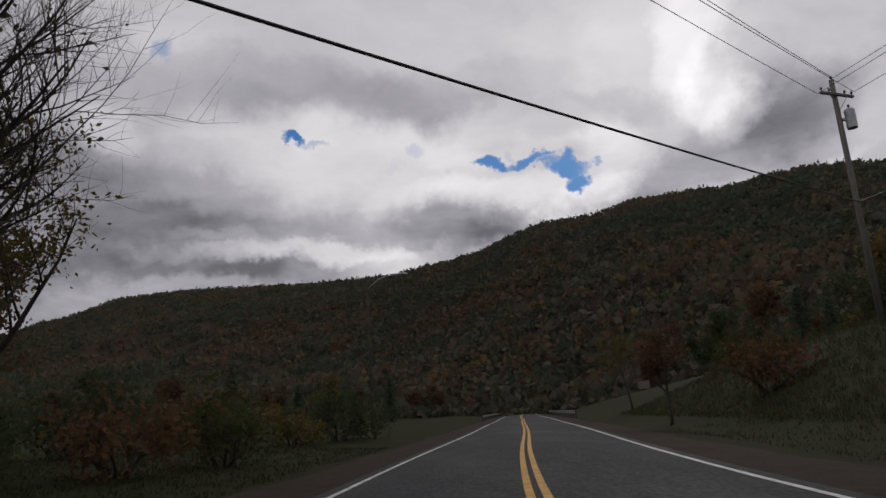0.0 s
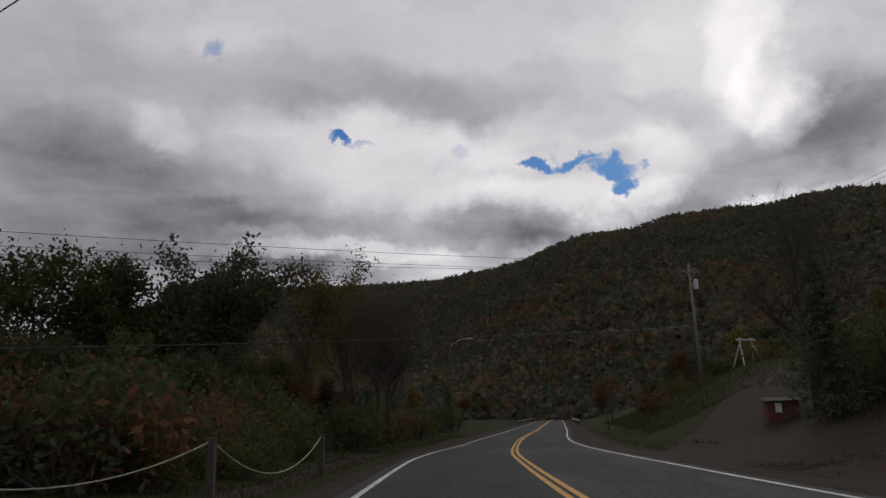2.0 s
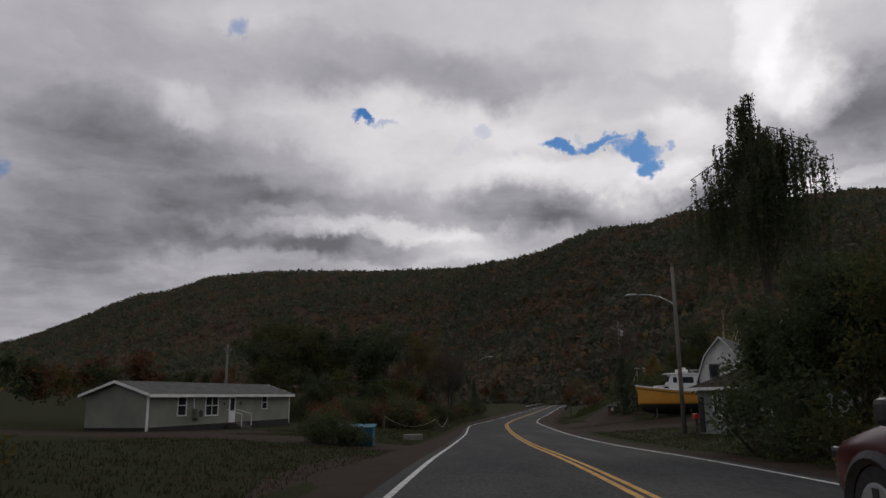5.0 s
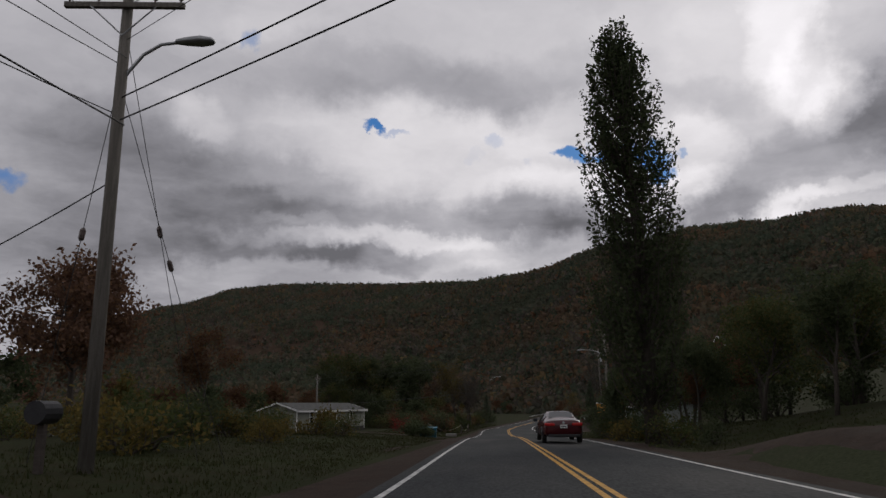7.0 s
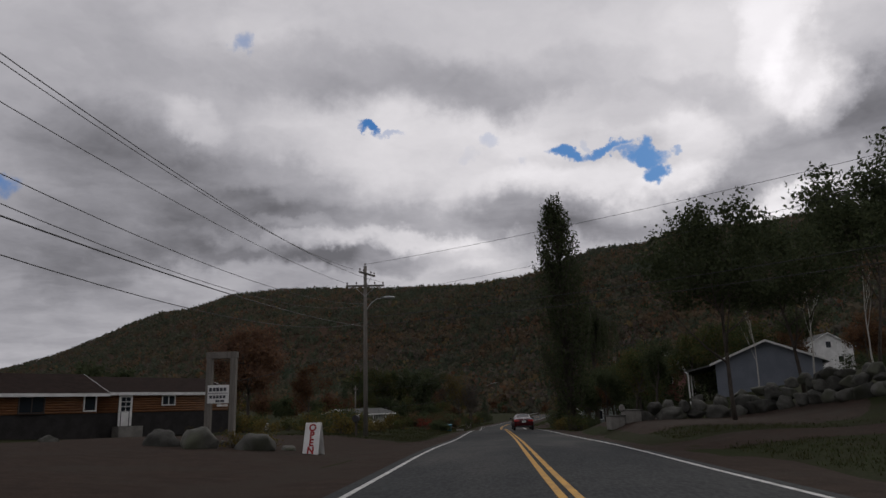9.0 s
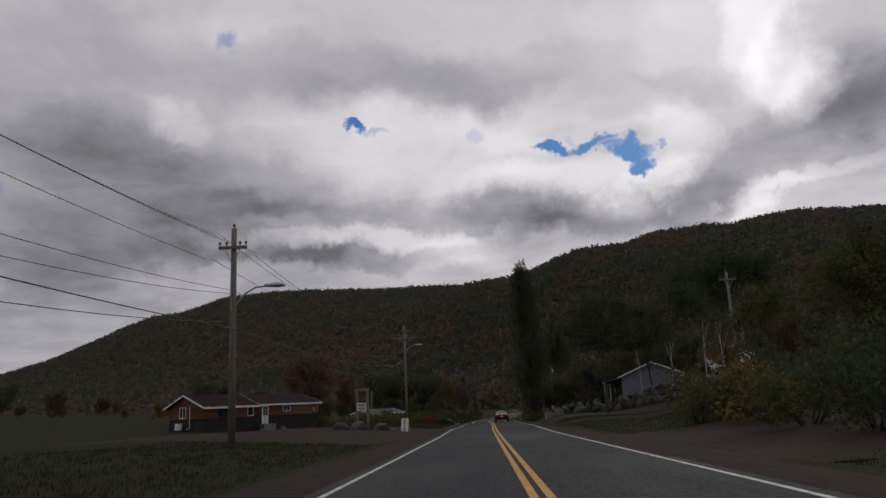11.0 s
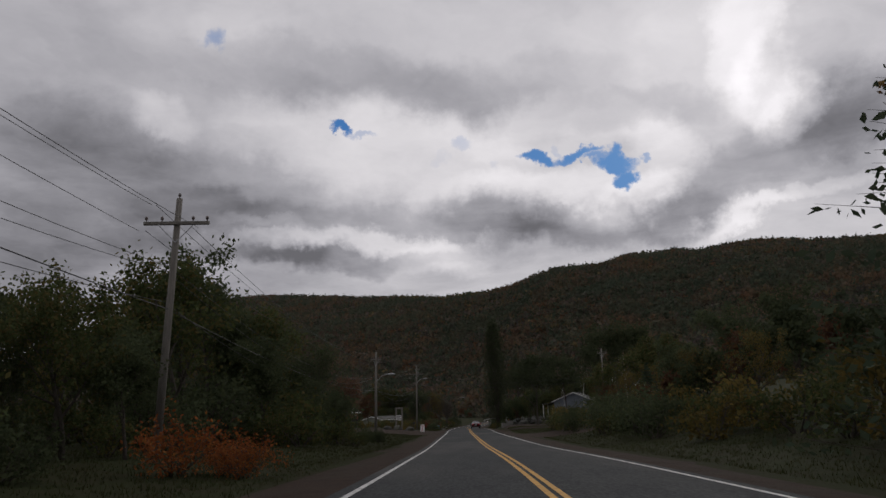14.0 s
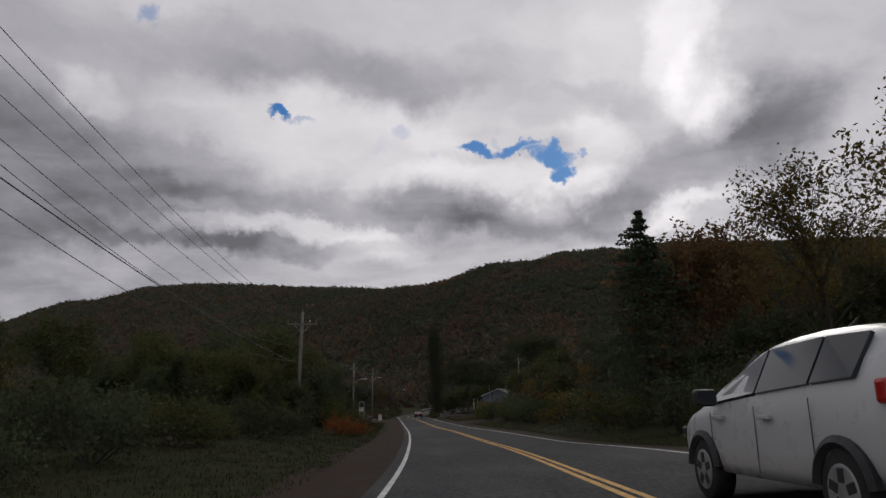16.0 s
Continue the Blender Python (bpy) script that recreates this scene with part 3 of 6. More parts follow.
def woods(name, count, pick, conifer, mat, label, seed, sprays=10):
    """Tree tops of a far wood: each a loose heap of leafy sprays, rounded or drawn up to a point, all one object."""
    rng = random.Random(seed)
    st = np.random.RandomState(seed)
    at_ = np.array([pick(rng) for _ in range(count)])
    c = np.repeat(at_, sprays, 0)
    n = len(c)
    u = st.normal(size=(n, 3))
    u /= np.linalg.norm(u, axis=1)[:, None]
    u *= (st.uniform(0, 1, n) ** 0.4)[:, None]
    s = c[:, 3:4]
    if conifer:
        h = st.uniform(0, 1, (n, 1))
        mid = c[:, :3] + np.hstack([u[:, :2] * s * 0.8 * (1.05 - h), s * (2.0 * h - 0.1)])
        size = s * (0.42 - 0.26 * h)
    else:
        mid = c[:, :3] + u * s * (0.95, 0.95, 0.85) + np.hstack([np.zeros((n, 2)), 0.45 * s])
        size = s * st.uniform(0.18, 0.42, (n, 1))
    a = st.normal(size=(n, 3))
    a /= np.linalg.norm(a, axis=1)[:, None]
    b = np.cross(a, st.normal(size=(n, 3)))
    b /= np.linalg.norm(b, axis=1)[:, None]
    v = np.stack([mid - a * size, mid + b * size * 0.8, mid + a * size, mid - b * size * 0.8], 1).reshape(-1, 3)
    me = bpy.data.meshes.new(name)
    me.vertices.add(4 * n)
    me.vertices.foreach_set("co", v.ravel())
    me.loops.add(4 * n)
    me.loops.foreach_set("vertex_index", np.arange(4 * n))
    me.polygons.add(n)
    me.polygons.foreach_set("loop_start", np.arange(n) * 4)
    me.polygons.foreach_set("loop_total", np.full(n, 4))
    me.update()
    me.validate()
    tone = me.attributes.new("tone", "FLOAT", "FACE")
    tone.data.foreach_set("value", np.repeat(st.uniform(0, 1, count), sprays))
    me.materials.append(mat)
    return tagged(new(name, me), label, "woods", kind="stuff")


def on_hill(az0, az1, t0, t1, s0, s1, lean=1.0):
    def pick(rng):
        az = rng.uniform(az0, az1)
        d, foot = float(np.interp(az, HILL_AZ, HILL_D)), float(np.interp(az, HILL_AZ, HILL_FOOT))
        t = t0 + (t1 - t0) * rng.random() ** lean
        r = foot + (d - foot) * t
        x, y, z = hill_place(az, r)
        return x, y, z, rng.uniform(s0, s1) * (0.55 + 0.45 * min(1.4, r / 900))
    return pick


woods("hill_woods", 26000, on_hill(-46, 44, 0.0, 1.0, 3.2, 6.4), False, WOODS, "bare and rust-coloured woods covering the hillside", 3)
woods("hill_spruce", 6500, on_hill(-46, 44, 0.03, 1.0, 2.6, 5.4), True, WOODS_GREEN, "dark spruces scattered through the hillside woods", 4)
woods("ridge_trees", 1500, on_hill(-46, 44, 0.965, 1.0, 2.6, 5.0), False, WOODS, "low trees along the crest of the hill", 5)
woods("ridge_spruce", 260, on_hill(-46, 44, 0.965, 1.0, 1.6, 3.6), True, WOODS_GREEN, "small spruces along the crest of the hill", 6)
# sunlight on this patch of the ridge is put into the gold leaf colour
woods("golden_wood", 420, on_hill(-7.5, 0.5, 0.90, 0.985, 3.0, 5.0), False, LEAF_GOLD, "golden autumn trees high on the hillside, coloured as sunlit", 7)

# ---- utility poles and lines ----


def street_arm(parent, z, reach, turn, drop=0.0):
    """A curved bracket with a cobra-head lantern."""
    a = radians(turn)
    c, s = math.cos(a), math.sin(a)
    pts = [(c * reach * u, s * reach * u, z + h) for u, h in ((0, 0), (0.12, 0.25), (0.35, 0.62), (0.65, 0.85), (1.0, 0.9 - drop))]
    arm = part("lamp_arm", tubed(pts, 0.035, 8), STEEL, parent, "galvanised bracket arm", True)
    bm = bmesh.new()
    for k, (u, w, h) in enumerate(((-0.1, 0.06, 0.07), (0.12, 0.13, 0.10), (0.42, 0.17, 0.13), (0.66, 0.13, 0.08), (0.72, 0.05, 0.03))):
        ring = []
        for j in range(10):
            b = 2 * math.pi * j / 10
            ring.append(bm.verts.new((u, w * math.cos(b), h * math.sin(b) * (1 if math.sin(b) > 0 else 0.6))))
        if k:
            for j in range(10):
                bm.faces.new((old[j], old[(j + 1) % 10], ring[(j + 1) % 10], ring[j]))
        else:
            bm.faces.new(ring[::-1])
        old = ring
    bm.faces.new(old)
    bmesh.ops.transform(bm, matrix=pose(c * reach, s * reach, z + 0.9 - drop, 0, 0, turn), verts=bm.verts)
    part("lantern", bm, STEEL, arm, "grey cobra-head lantern", True)


def insulator(bm, x, y, z):
    tube(bm, [(x, y, z), (x, y, z + 0.06), (x, y, z + 0.10), (x, y, z + 0.15), (x, y, z + 0.2)], [0.02, 0.02, 0.055, 0.06, 0.03], 8)


def utility_pole(x, y, top, turn, arms, lean=(0, 0), lamp=None, can=None, base=None, label="weathered wooden utility pole with a crossarm"):
    """arms: rows of height below the top, half length, turn. Returns the thing."""
    z0 = land(x, y) if base is None else base
    h = top - z0
    p = thing("utility_pole", pose(x, y, z0, 0, 0, 0), label, "utility pole", "poles along the road")
    lx, ly = lean
    part("shaft", tubed([(0, 0, -0.3), (lx * 0.5, ly * 0.5, h * 0.5), (lx, ly, h)], [0.15, 0.128, 0.105], 12), POLE_WOOD, p, smooth=True)
    bm = bmesh.new()
    insulator(bm, lx, ly, h)
    part("top_insulator", bm, CERAMIC, p, "brown ceramic insulator")
    for below, half, at in arms:
        m = pose(lx, ly, h - below, 0, 0, at)
        arm = part("crossarm", boxed(-half, half, -0.20, -0.09, -0.06, 0.06, 0.01, m), POLE_WOOD, p)
        for u in (-half * 0.93, -half * 0.45, half * 0.5, half * 0.93):
            bm = bmesh.new()
            insulator(bm, 0, 0, 0)
            bmesh.ops.transform(bm, matrix=m @ pose(u, -0.145, 0.05), verts=bm.verts)
            part("insulator", bm, CERAMIC, arm, "brown ceramic insulator")
        for sgn in (-1, 1):
            bm = tubed([(sgn * half * 0.55, -0.2, -0.05), (0, -0.16, -0.7)], 0.016, 6)
            bmesh.ops.transform(bm, matrix=m, verts=bm.verts)
            part("brace", bm, STEEL, arm, "flat steel brace")
    if lamp:
        street_arm(p, h - lamp[0], lamp[1], lamp[2])
    if can:
        a = radians(can[1])
        cx, cy = 0.36 * math.cos(a), 0.36 * math.sin(a)
        zc = h - can[0]
        t = part("transformer", tubed([(cx, cy, zc - 0.45), (cx, cy, zc - 0.43), (cx, cy, zc + 0.38), (cx, cy, zc + 0.46)], [0.18, 0.22, 0.22, 0.15], 14), STEEL, p, "grey can transformer", False)
        bm = bmesh.new()
        insulator(bm, cx, cy, zc + 0.46)
        part("bushing", bm, CERAMIC, t)
        part("bracket", boxed(min(0, cx), max(0, cx) + 0.02, min(0, cy) - 0.02, max(0, cy) + 0.03, zc - 0.05, zc + 0.05), STEEL, t)
    return p


def line(a, b, sag, r=0.012, label="black overhead power line", name="power_line"):
    a, b = Vector(a), Vector(b)
    pts = [a.lerp(b, k / 24) - Vector((0, 0, sag * 4 * (k / 24) * (1 - k / 24))) for k in range(25)]
    return tagged(part(name, tubed(pts, r, 6), CABLE, smooth=True), label, "cable", "overhead lines")


POLE_E, POLE_F, POLE_G, POLE_H = (-6.6, -103.5, 13.3), (-6.25, -155.3, 11.9), (-6.0, -207.2, 13.4), (-6.5, -262.0, 17.5)
POLE_A, POLE_C, POLE_L, POLE_R = (11.2, -36.6, 11.2), (18.0, 28.9, 14.3), (-26.5, -16.5, 8.2), (23.0, -122.0, 14.2)
utility_pole(*POLE_E, 0, ((0.55, 0.95, 70), (1.35, 1.25, 8)), lamp=(3.05, 1.2, 5), label="weathered utility pole with double crossarms and street lamp")
utility_pole(*POLE_F, 0, ((0.8, 0.55, 5),), lamp=(3.25, 1.3, 8), label="slender wooden utility pole with a street lamp")
utility_pole(*POLE_G, 0, ((0.95, 1.15, 4),), lean=(0.25, 0), label="weathered wooden utility pole with one crossarm")
utility_pole(*POLE_H, 0, ((0.95, 1.15, 4),), label="weathered wooden utility pole with one crossarm")
utility_pole(*POLE_A, 0, (), lamp=(2.53, 2.6, 150), label="grey wooden utility pole with a long street lamp arm")
utility_pole(*POLE_C, 0, ((0.75, 0.95, 20),), can=(1.9, -20), lean=(-0.1, 0), label="leaning utility pole with crossarm and transformer")
utility_pole(*POLE_L, 0, ((0.5, 0.4, 30),), label="thin utility pole behind a mobile home")
utility_pole(*POLE_R, 0, ((0.6, 0.7, 10),), label="pale utility pole among birches beside the lane")
lamp_post = thing("street_lamp", spot(-4.4, 44.7), "thin grey street lamp with a curved arm", "street lamp")
part("shaft", tubed([(0, 0, -0.2), (0, 0, 5), (0, 0, 9.0)], [0.09, 0.07, 0.06], 10), BARK, lamp_post, smooth=True)
street_arm(lamp_post, 8.9, 1.9, 0)
for (ax, ay, at), (bx, by, bt) in ((POLE_E, POLE_F), (POLE_F, POLE_G), (POLE_G, POLE_H)):
    for u, below, sag, r in ((-0.75, 0.2, 1.3, 0.010), (1.0, 1.1, 1.35, 0.010), (-1.15, 1.15, 0.9, 0.010), (0.1, 2.5, 1.6, 0.010), (-0.1, 2.6, 2.0, 0.010), (0.15, 4.0, 0.8, 0.018), (-0.15, 3.7, 1.8, 0.012)):
        line((ax + u, ay, at - below), (bx + u * 0.8, by, bt - below), sag, r)
for u, below, low, r in ((-0.8, 0.6, 0.5, 0.012), (0, -0.1, 0.0, 0.012), (0.8, 0.6, 1.0, 0.012), (0.1, 5.6, 4.3, 0.03)):
    line((POLE_C[0] + u, POLE_C[1], POLE_C[2] - below), (POLE_L[0] + 0.5 * u, POLE_L[1], POLE_L[2] - low), 0.35, r)
    line((POLE_C[0] + u, POLE_C[1], POLE_C[2] - below), (POLE_C[0] + u + 14, POLE_C[1] - 48, POLE_C[2] + 3.5 - below), 0.5, r)
for below, low in ((1.3, 0.9), (3.1, 2.3)):
    line((POLE_A[0], POLE_A[1], POLE_A[2] - below), (POLE_L[0], POLE_L[1], POLE_L[2] - low), 0.25, 0.010)
for z0, z1, r in ((-0.1, 0.0, 0.010), (2.1, 1.2, 0.008), (3.4, 3.9, 0.018), (3.9, 4.6, 0.018)):
    line((POLE_E[0], POLE_E[1], POLE_E[2] - z0), (POLE_R[0], POLE_R[1], POLE_R[2] - z1), 0.35, r)
line((POLE_E[0], POLE_E[1], POLE_E[2] - 5.2), (-18.5, -98.0, 6.2), 0.3, 0.016, "service cable from pole to house")

for dx, dy, z in ((-1.6, 0.6, 10.6), (-1.0, 1.4, 9.8), (0.2, 4.4, 11.5), (0.8, 4.6, 10.2)):
    gx, gy = POLE_E[0] + dx, POLE_E[1] + dy
    g = tagged(part("guy_wire", tubed([(POLE_E[0], POLE_E[1], z), (gx, gy, land(gx, gy))], 0.008, 5), CABLE), "thin steel guy wire staying the pole", "cable", "guy wires")
    mid = Vector((POLE_E[0], POLE_E[1], z)).lerp(Vector((gx, gy, land(gx, gy))), 0.42)
    way = (Vector((gx, gy, land(gx, gy))) - Vector((POLE_E[0], POLE_E[1], z))).normalized()
    part("guy_insulator", tubed([mid, mid + way * 0.05, mid + way * 0.22, mid + way * 0.27], [0.03, 0.06, 0.06, 0.03], 8), CERAMIC, g, "dark guy insulator")

# ---- houses ----


def window(parent, x, z, w, h, y, m=None, bars=(1, 1), casing=WHITE_PAINT, name="window"):
    """A framed window in a wall that looks along -y; x and z are its middle."""
    m = m or Matrix.Identity(4)
    t = 0.07
    bm = bmesh.new()
    box(bm, x - w / 2 - t, x + w / 2 + t, y - 0.05, y + 0.03, z + h / 2, z + h / 2 + t, 0.008)
    box(bm, x - w / 2 - t, x + w / 2 + t, y - 0.07, y + 0.03, z - h / 2 - t, z - h / 2, 0.008)
    for s in (-1, 1):
        box(bm, x + s * (w / 2 + t / 2) - t / 2, x + s * (w / 2 + t / 2) + t / 2, y - 0.05, y + 0.03, z - h / 2, z + h / 2, 0.008)
    bmesh.ops.transform(bm, matrix=m, verts=bm.verts)
    win = part(name, bm, casing, parent, "white window frame")
    for i in range(bars[0]):
        for j in range(bars[1]):
            x0, x1 = x - w / 2 + w * i / bars[0] + 0.02, x - w / 2 + w * (i + 1) / bars[0] - 0.02
            z0, z1 = z - h / 2 + h * j / bars[1] + 0.02, z - h / 2 + h * (j + 1) / bars[1] - 0.02
            part("pane", boxed(x0, x1, y - 0.012, y + 0.012, z0, z1, 0, m), PANE, win, "dark glass pane")
    if bars[0] > 1:
        part("mullion", boxed(x - 0.03, x + 0.03, y - 0.035, y + 0.02, z - h / 2, z + h / 2, 0, m), casing, win)
    if bars[1] > 1:
        part("sash_bar", boxed(x - w / 2, x + w / 2, y - 0.032, y + 0.02, z - 0.03, z + 0.03, 0, m), casing, win)
    return win


def clapboards(parent, x0, x1, z0, z1, y, mat, step=0.2, m=None, normal=-1):
    """Overlapping boards on a wall that faces along y."""
    k = 0
    z = z0
    while z < z1 - 0.02:
        top = min(z + step, z1)
        bm = prismed([(y, z), (y + normal * 0.022, z), (y + normal * 0.006, top), (y, top)], x0, x1, "x")
        if m:
            bmesh.ops.transform(bm, matrix=m, verts=bm.verts)
        part("siding_board", bm, mat, parent)
        z, k = top, k + 1


def roof_slab(parent, pts, mat, thick=0.12, name="roof", label=""):
    """A roof plane from its four corners, with thickness."""
    p = [Vector(q) for q in pts]
    n = (p[1] - p[0]).cross(p[3] - p[0]).normalized()
    if n.z < 0:
        n = -n
    vs = [*p, *(q - n * thick for q in p)]
    k = len(p)
    fs = [tuple(range(k)), tuple(range(2 * k - 1, k - 1, -1))] + [(j, j + k, (j + 1) % k + k, (j + 1) % k) for j in range(k)]
    return raw(name, vs, fs, mat, parent, label)


def gable_house(name, m, length, depth, wall_h, rise, wall_mat, roof_mat, label, overhang=0.35, skirt=0.0, boards=0.0, fascia=True, onto=None):
    """A plain house: its long front looks along -y, from x = 0 to length. Gables at the ends."""
    if onto:
        h = new(name)
        h.parent, h.matrix_basis = onto, m
    else:
        h = thing(name, m, label, "house")
    base = -0.6
    walls = bmesh.new()
    prism(walls, [(0, base), (depth, base), (depth, wall_h), (depth / 2, wall_h + rise), (0, wall_h)], 0, length, "x")
    w = part("wall", walls, wall_mat, h)
    if skirt:
        part("skirting", boxed(-0.03, length + 0.03, -0.03, depth + 0.03, base, skirt), SKIRT, h, "dark skirting")
    if boards:
        clapboards(w, 0.02, length - 0.02, max(skirt, 0.05), wall_h, -0.004, wall_mat, boards)
    o, t = overhang, rise / (depth / 2)
    roof_slab(h, [(-o, -o, wall_h - o * t + 0.14), (length + o, -o, wall_h - o * t + 0.14), (length + o, depth / 2, wall_h + rise + 0.14), (-o, depth / 2, wall_h + rise + 0.14)], roof_mat)
    roof_slab(h, [(-o, depth / 2 + 0.003, wall_h + rise + 0.14), (length + o, depth / 2 + 0.003, wall_h + rise + 0.14), (length + o, depth + o, wall_h - o * t + 0.14), (-o, depth + o, wall_h - o * t + 0.14)], roof_mat)
    if fascia:
        part("fascia", boxed(-o, length + o, -o - 0.025, -o - 0.003, wall_h - o * t - 0.06, wall_h - o * t + 0.13), WHITE_PAINT, h, "white fascia board")
        for x in (-o - 0.03, length + o + 0.005):
            for s in (0, 1):
                a = (x, -o, wall_h - o * t - 0.02) if s == 0 else (x, depth + o, wall_h - o * t - 0.02)
                b = (x, depth / 2, wall_h + rise - 0.02)
                vs = [(a[0], a[1], a[2]), (b[0], b[1], b[2]), (b[0], b[1], b[2] + 0.17), (a[0], a[1], a[2] + 0.17)]
                vs += [(v[0] + 0.025, v[1], v[2]) for v in vs]
                raw("bargeboard", vs, [(0, 1, 2, 3), (7, 6, 5, 4), (0, 4, 5, 1), (1, 5, 6, 2), (2, 6, 7, 3), (3, 7, 4, 0)], WHITE_PAINT, h, "white bargeboard")
    return h


def facing(x, y, z, dx, dy):
    """A pose whose x axis runs along (dx, dy)."""
    return pose(x, y, z, 0, 0, math.degrees(math.atan2(dy, dx)))


# grey mobile home, its long side towards the road
home = gable_house("mobile_home", facing(-21.9, -40.6, 1.0, 3.4, 18.0), 18.4, 4.6, 2.35, 0.75, GREY_SIDING, SHINGLE, "long grey mobile home with a low shingled roof", skirt=0.35, boards=0.22)
for x, w, hh, z, bars in ((3.36, 0.85, 1.25, 1.65, (1, 2)), (6.8, 1.45, 1.3, 1.6, (2, 2)), (14.15, 0.75, 0.95, 1.75, (1, 2))):
    window(home, x, z, w, hh, -0.03, bars=bars)
door = part("door", boxed(9.0, 9.85, -0.06, -0.02, 0.35, 2.25, 0.01), WHITE_PAINT, home, "white storm door")
part("door_pane", boxed(9.15, 9.7, -0.075, -0.055, 1.2, 2.1), PANE, door, "dark glass pane")
part("porch_step", boxed(8.7, 10.1, -0.95, -0.03, -0.6, 0.30, 0.02), DARK_WOOD, home, "wooden porch step")
part("porch_step", boxed(8.7, 10.1, -1.35, -0.952, -0.6, 0.10, 0.02), DARK_WOOD, home)
for x in (8.72, 10.08):
    part("handrail", tubed([(x, -1.3, 0.0), (x, -1.3, 0.95), (x, -0.1, 1.25)], 0.03, 6), WHITE_PAINT, home, "white handrail")
for x in (8.3, 10.5):
    part("porch_lamp", tubed([(x, -0.02, 1.75), (x, -0.10, 1.75), (x, -0.10, 1.60)], [0.05, 0.06, 0.04], 8), PLASTIC, home, "small dark wall lantern")
ac = part("heat_pump", boxed(4.6, 5.45, -0.42, -0.06, 0.75, 1.4, 0.03), GREY_SIDING, home, "grey heat pump unit")
part("fan_grille", tubed([(4.95, -0.421, 1.08), (4.95, -0.44, 1.08)], 0.25, 20), PLASTIC, ac, "round dark fan grille")
part("corner_trim", boxed(18.36, 18.46, -0.05, 0.06, 0.0, 2.3), WHITE_PAINT, home)
part("corner_trim", boxed(-0.06, 0.04, -0.05, 0.06, 0.0, 2.3), WHITE_PAINT, home)
part("downpipe", tubed([(4.65, -0.07, 2.1), (4.65, -0.07, 1.4)], 0.035, 6), WHITE_PAINT, home)

# long log-sided house beside the forecourt
log_house = gable_house("log_house", facing(-33.5, -121.5, 3.35, 15.6, 24.0) @ pose(18.5, 0, 0), 10.0, 7.0, 2.2, 1.05, LOG_SIDING, BROWN_SHINGLE, "long orange log-sided house with brown shingled roof", skirt=0.95)
for k in range(8):
    part("log", tubed([(0.05, -0.02, 1.03 + 0.155 * k), (9.95, -0.02, 1.03 + 0.155 * k)], 0.08, 8), LOG_SIDING, log_house, smooth=True)
window(log_house, 5.2, 1.70, 0.85, 0.55, -0.12, bars=(2, 1))
ldoor = part("door", boxed(1.75, 2.65, -0.17, -0.09, 0.12, 2.1, 0.012), WHITE_PAINT, log_house, "white house door with upper panes")
for i in range(2):
    for j in range(3):
        part("door_pane", boxed(1.90 + 0.32 * i, 2.18 + 0.32 * i, -0.18, -0.165, 1.05 + 0.30 * j, 1.31 + 0.30 * j), PANE, ldoor)
part("door_knob", tubed([(1.83, -0.17, 1.0), (1.83, -0.23, 1.0)], 0.03, 8), STEEL, ldoor)
part("entry_step", boxed(1.4, 3.0, -1.0, -0.12, -0.6, 0.10, 0.02), CONCRETE, log_house, "concrete entry step")
part("handrail", tubed([(1.5, -0.95, 0.1), (1.5, -0.95, 1.0), (2.1, -0.85, 1.0), (2.1, -0.85, 0.1)], 0.025, 6), PLASTIC, log_house, "black handrail")
part("meter_box", boxed(9.0, 9.25, -0.2, -0.11, 1.2, 1.65, 0.02), STEEL, log_house, "grey electric meter box")
# the older wing, its gable end towards the road's far end
wing = gable_house("wing", pose(-6.0, -1.1, 0), 5.9, 6.2, 2.18, 1.12, LOG_SIDING, BROWN_SHINGLE, "", overhang=0.5, skirt=0.95, onto=log_house)
for k in range(8):
    z = 1.03 + 0.15 * k
    part("log", tubed([(0.05, -0.02, z), (5.85, -0.02, z)], 0.08, 8), LOG_SIDING, wing, smooth=True)
    part("log", tubed([(-0.02, 0.05, z), (-0.02, 6.15, z)], 0.08, 8), LOG_SIDING, wing, smooth=True)
end_wall = pose(0, 6.2, 0, 0, 0, -90)
window(wing, 2.55, 1.65, 0.95, 1.0, -0.12, m=end_wall, bars=(2, 1))
window(wing, 2.1, 1.55, 1.3, 1.0, -0.12, bars=(2, 1), casing=DARK_WOOD)
window(wing, 5.4, 1.60, 0.65, 0.95, -0.12)
part("downpipe", tubed([(-0.16, 2.35, 2.3), (-0.16, 2.35, 0.1), (-0.5, 2.35, 0.02)], 0.045, 6), WHITE_PAINT, wing, "white downpipe")
part("heat_pump", boxed(-0.5, -0.15, 3.6, 4.5, -0.05, 0.6, 0.03), WHITE_PAINT, wing, "white heat pump unit")

# blue-grey garage on the bank
garage = gable_house("garage", pose(26.0, -92.0, 4.35, 0, 0, 74), 9.0, 7.6, 2.5, 1.55, BLUE_SIDING, SHINGLE, "blue-grey garage with a low gable above boulders", overhang=0.4)
window(garage, 2.0, 1.4, 0.8, 0.9, -0.03)
clap = garage.children[0]
for k in range(12):
    z = 0.1 + 0.2 * k
    part("siding_board", prismed([(0.01, z), (7.59, z), (7.59, z + 0.19), (0.01, z + 0.19)], -0.018, -0.003, "x"), BLUE_SIDING, clap)
roof_slab(garage, [(-0.4, 7.95, 2.44), (9.4, 7.95, 2.44), (9.4, 10.0, 1.98), (-0.4, 10.0, 1.98)], SHINGLE, name="carport_roof")
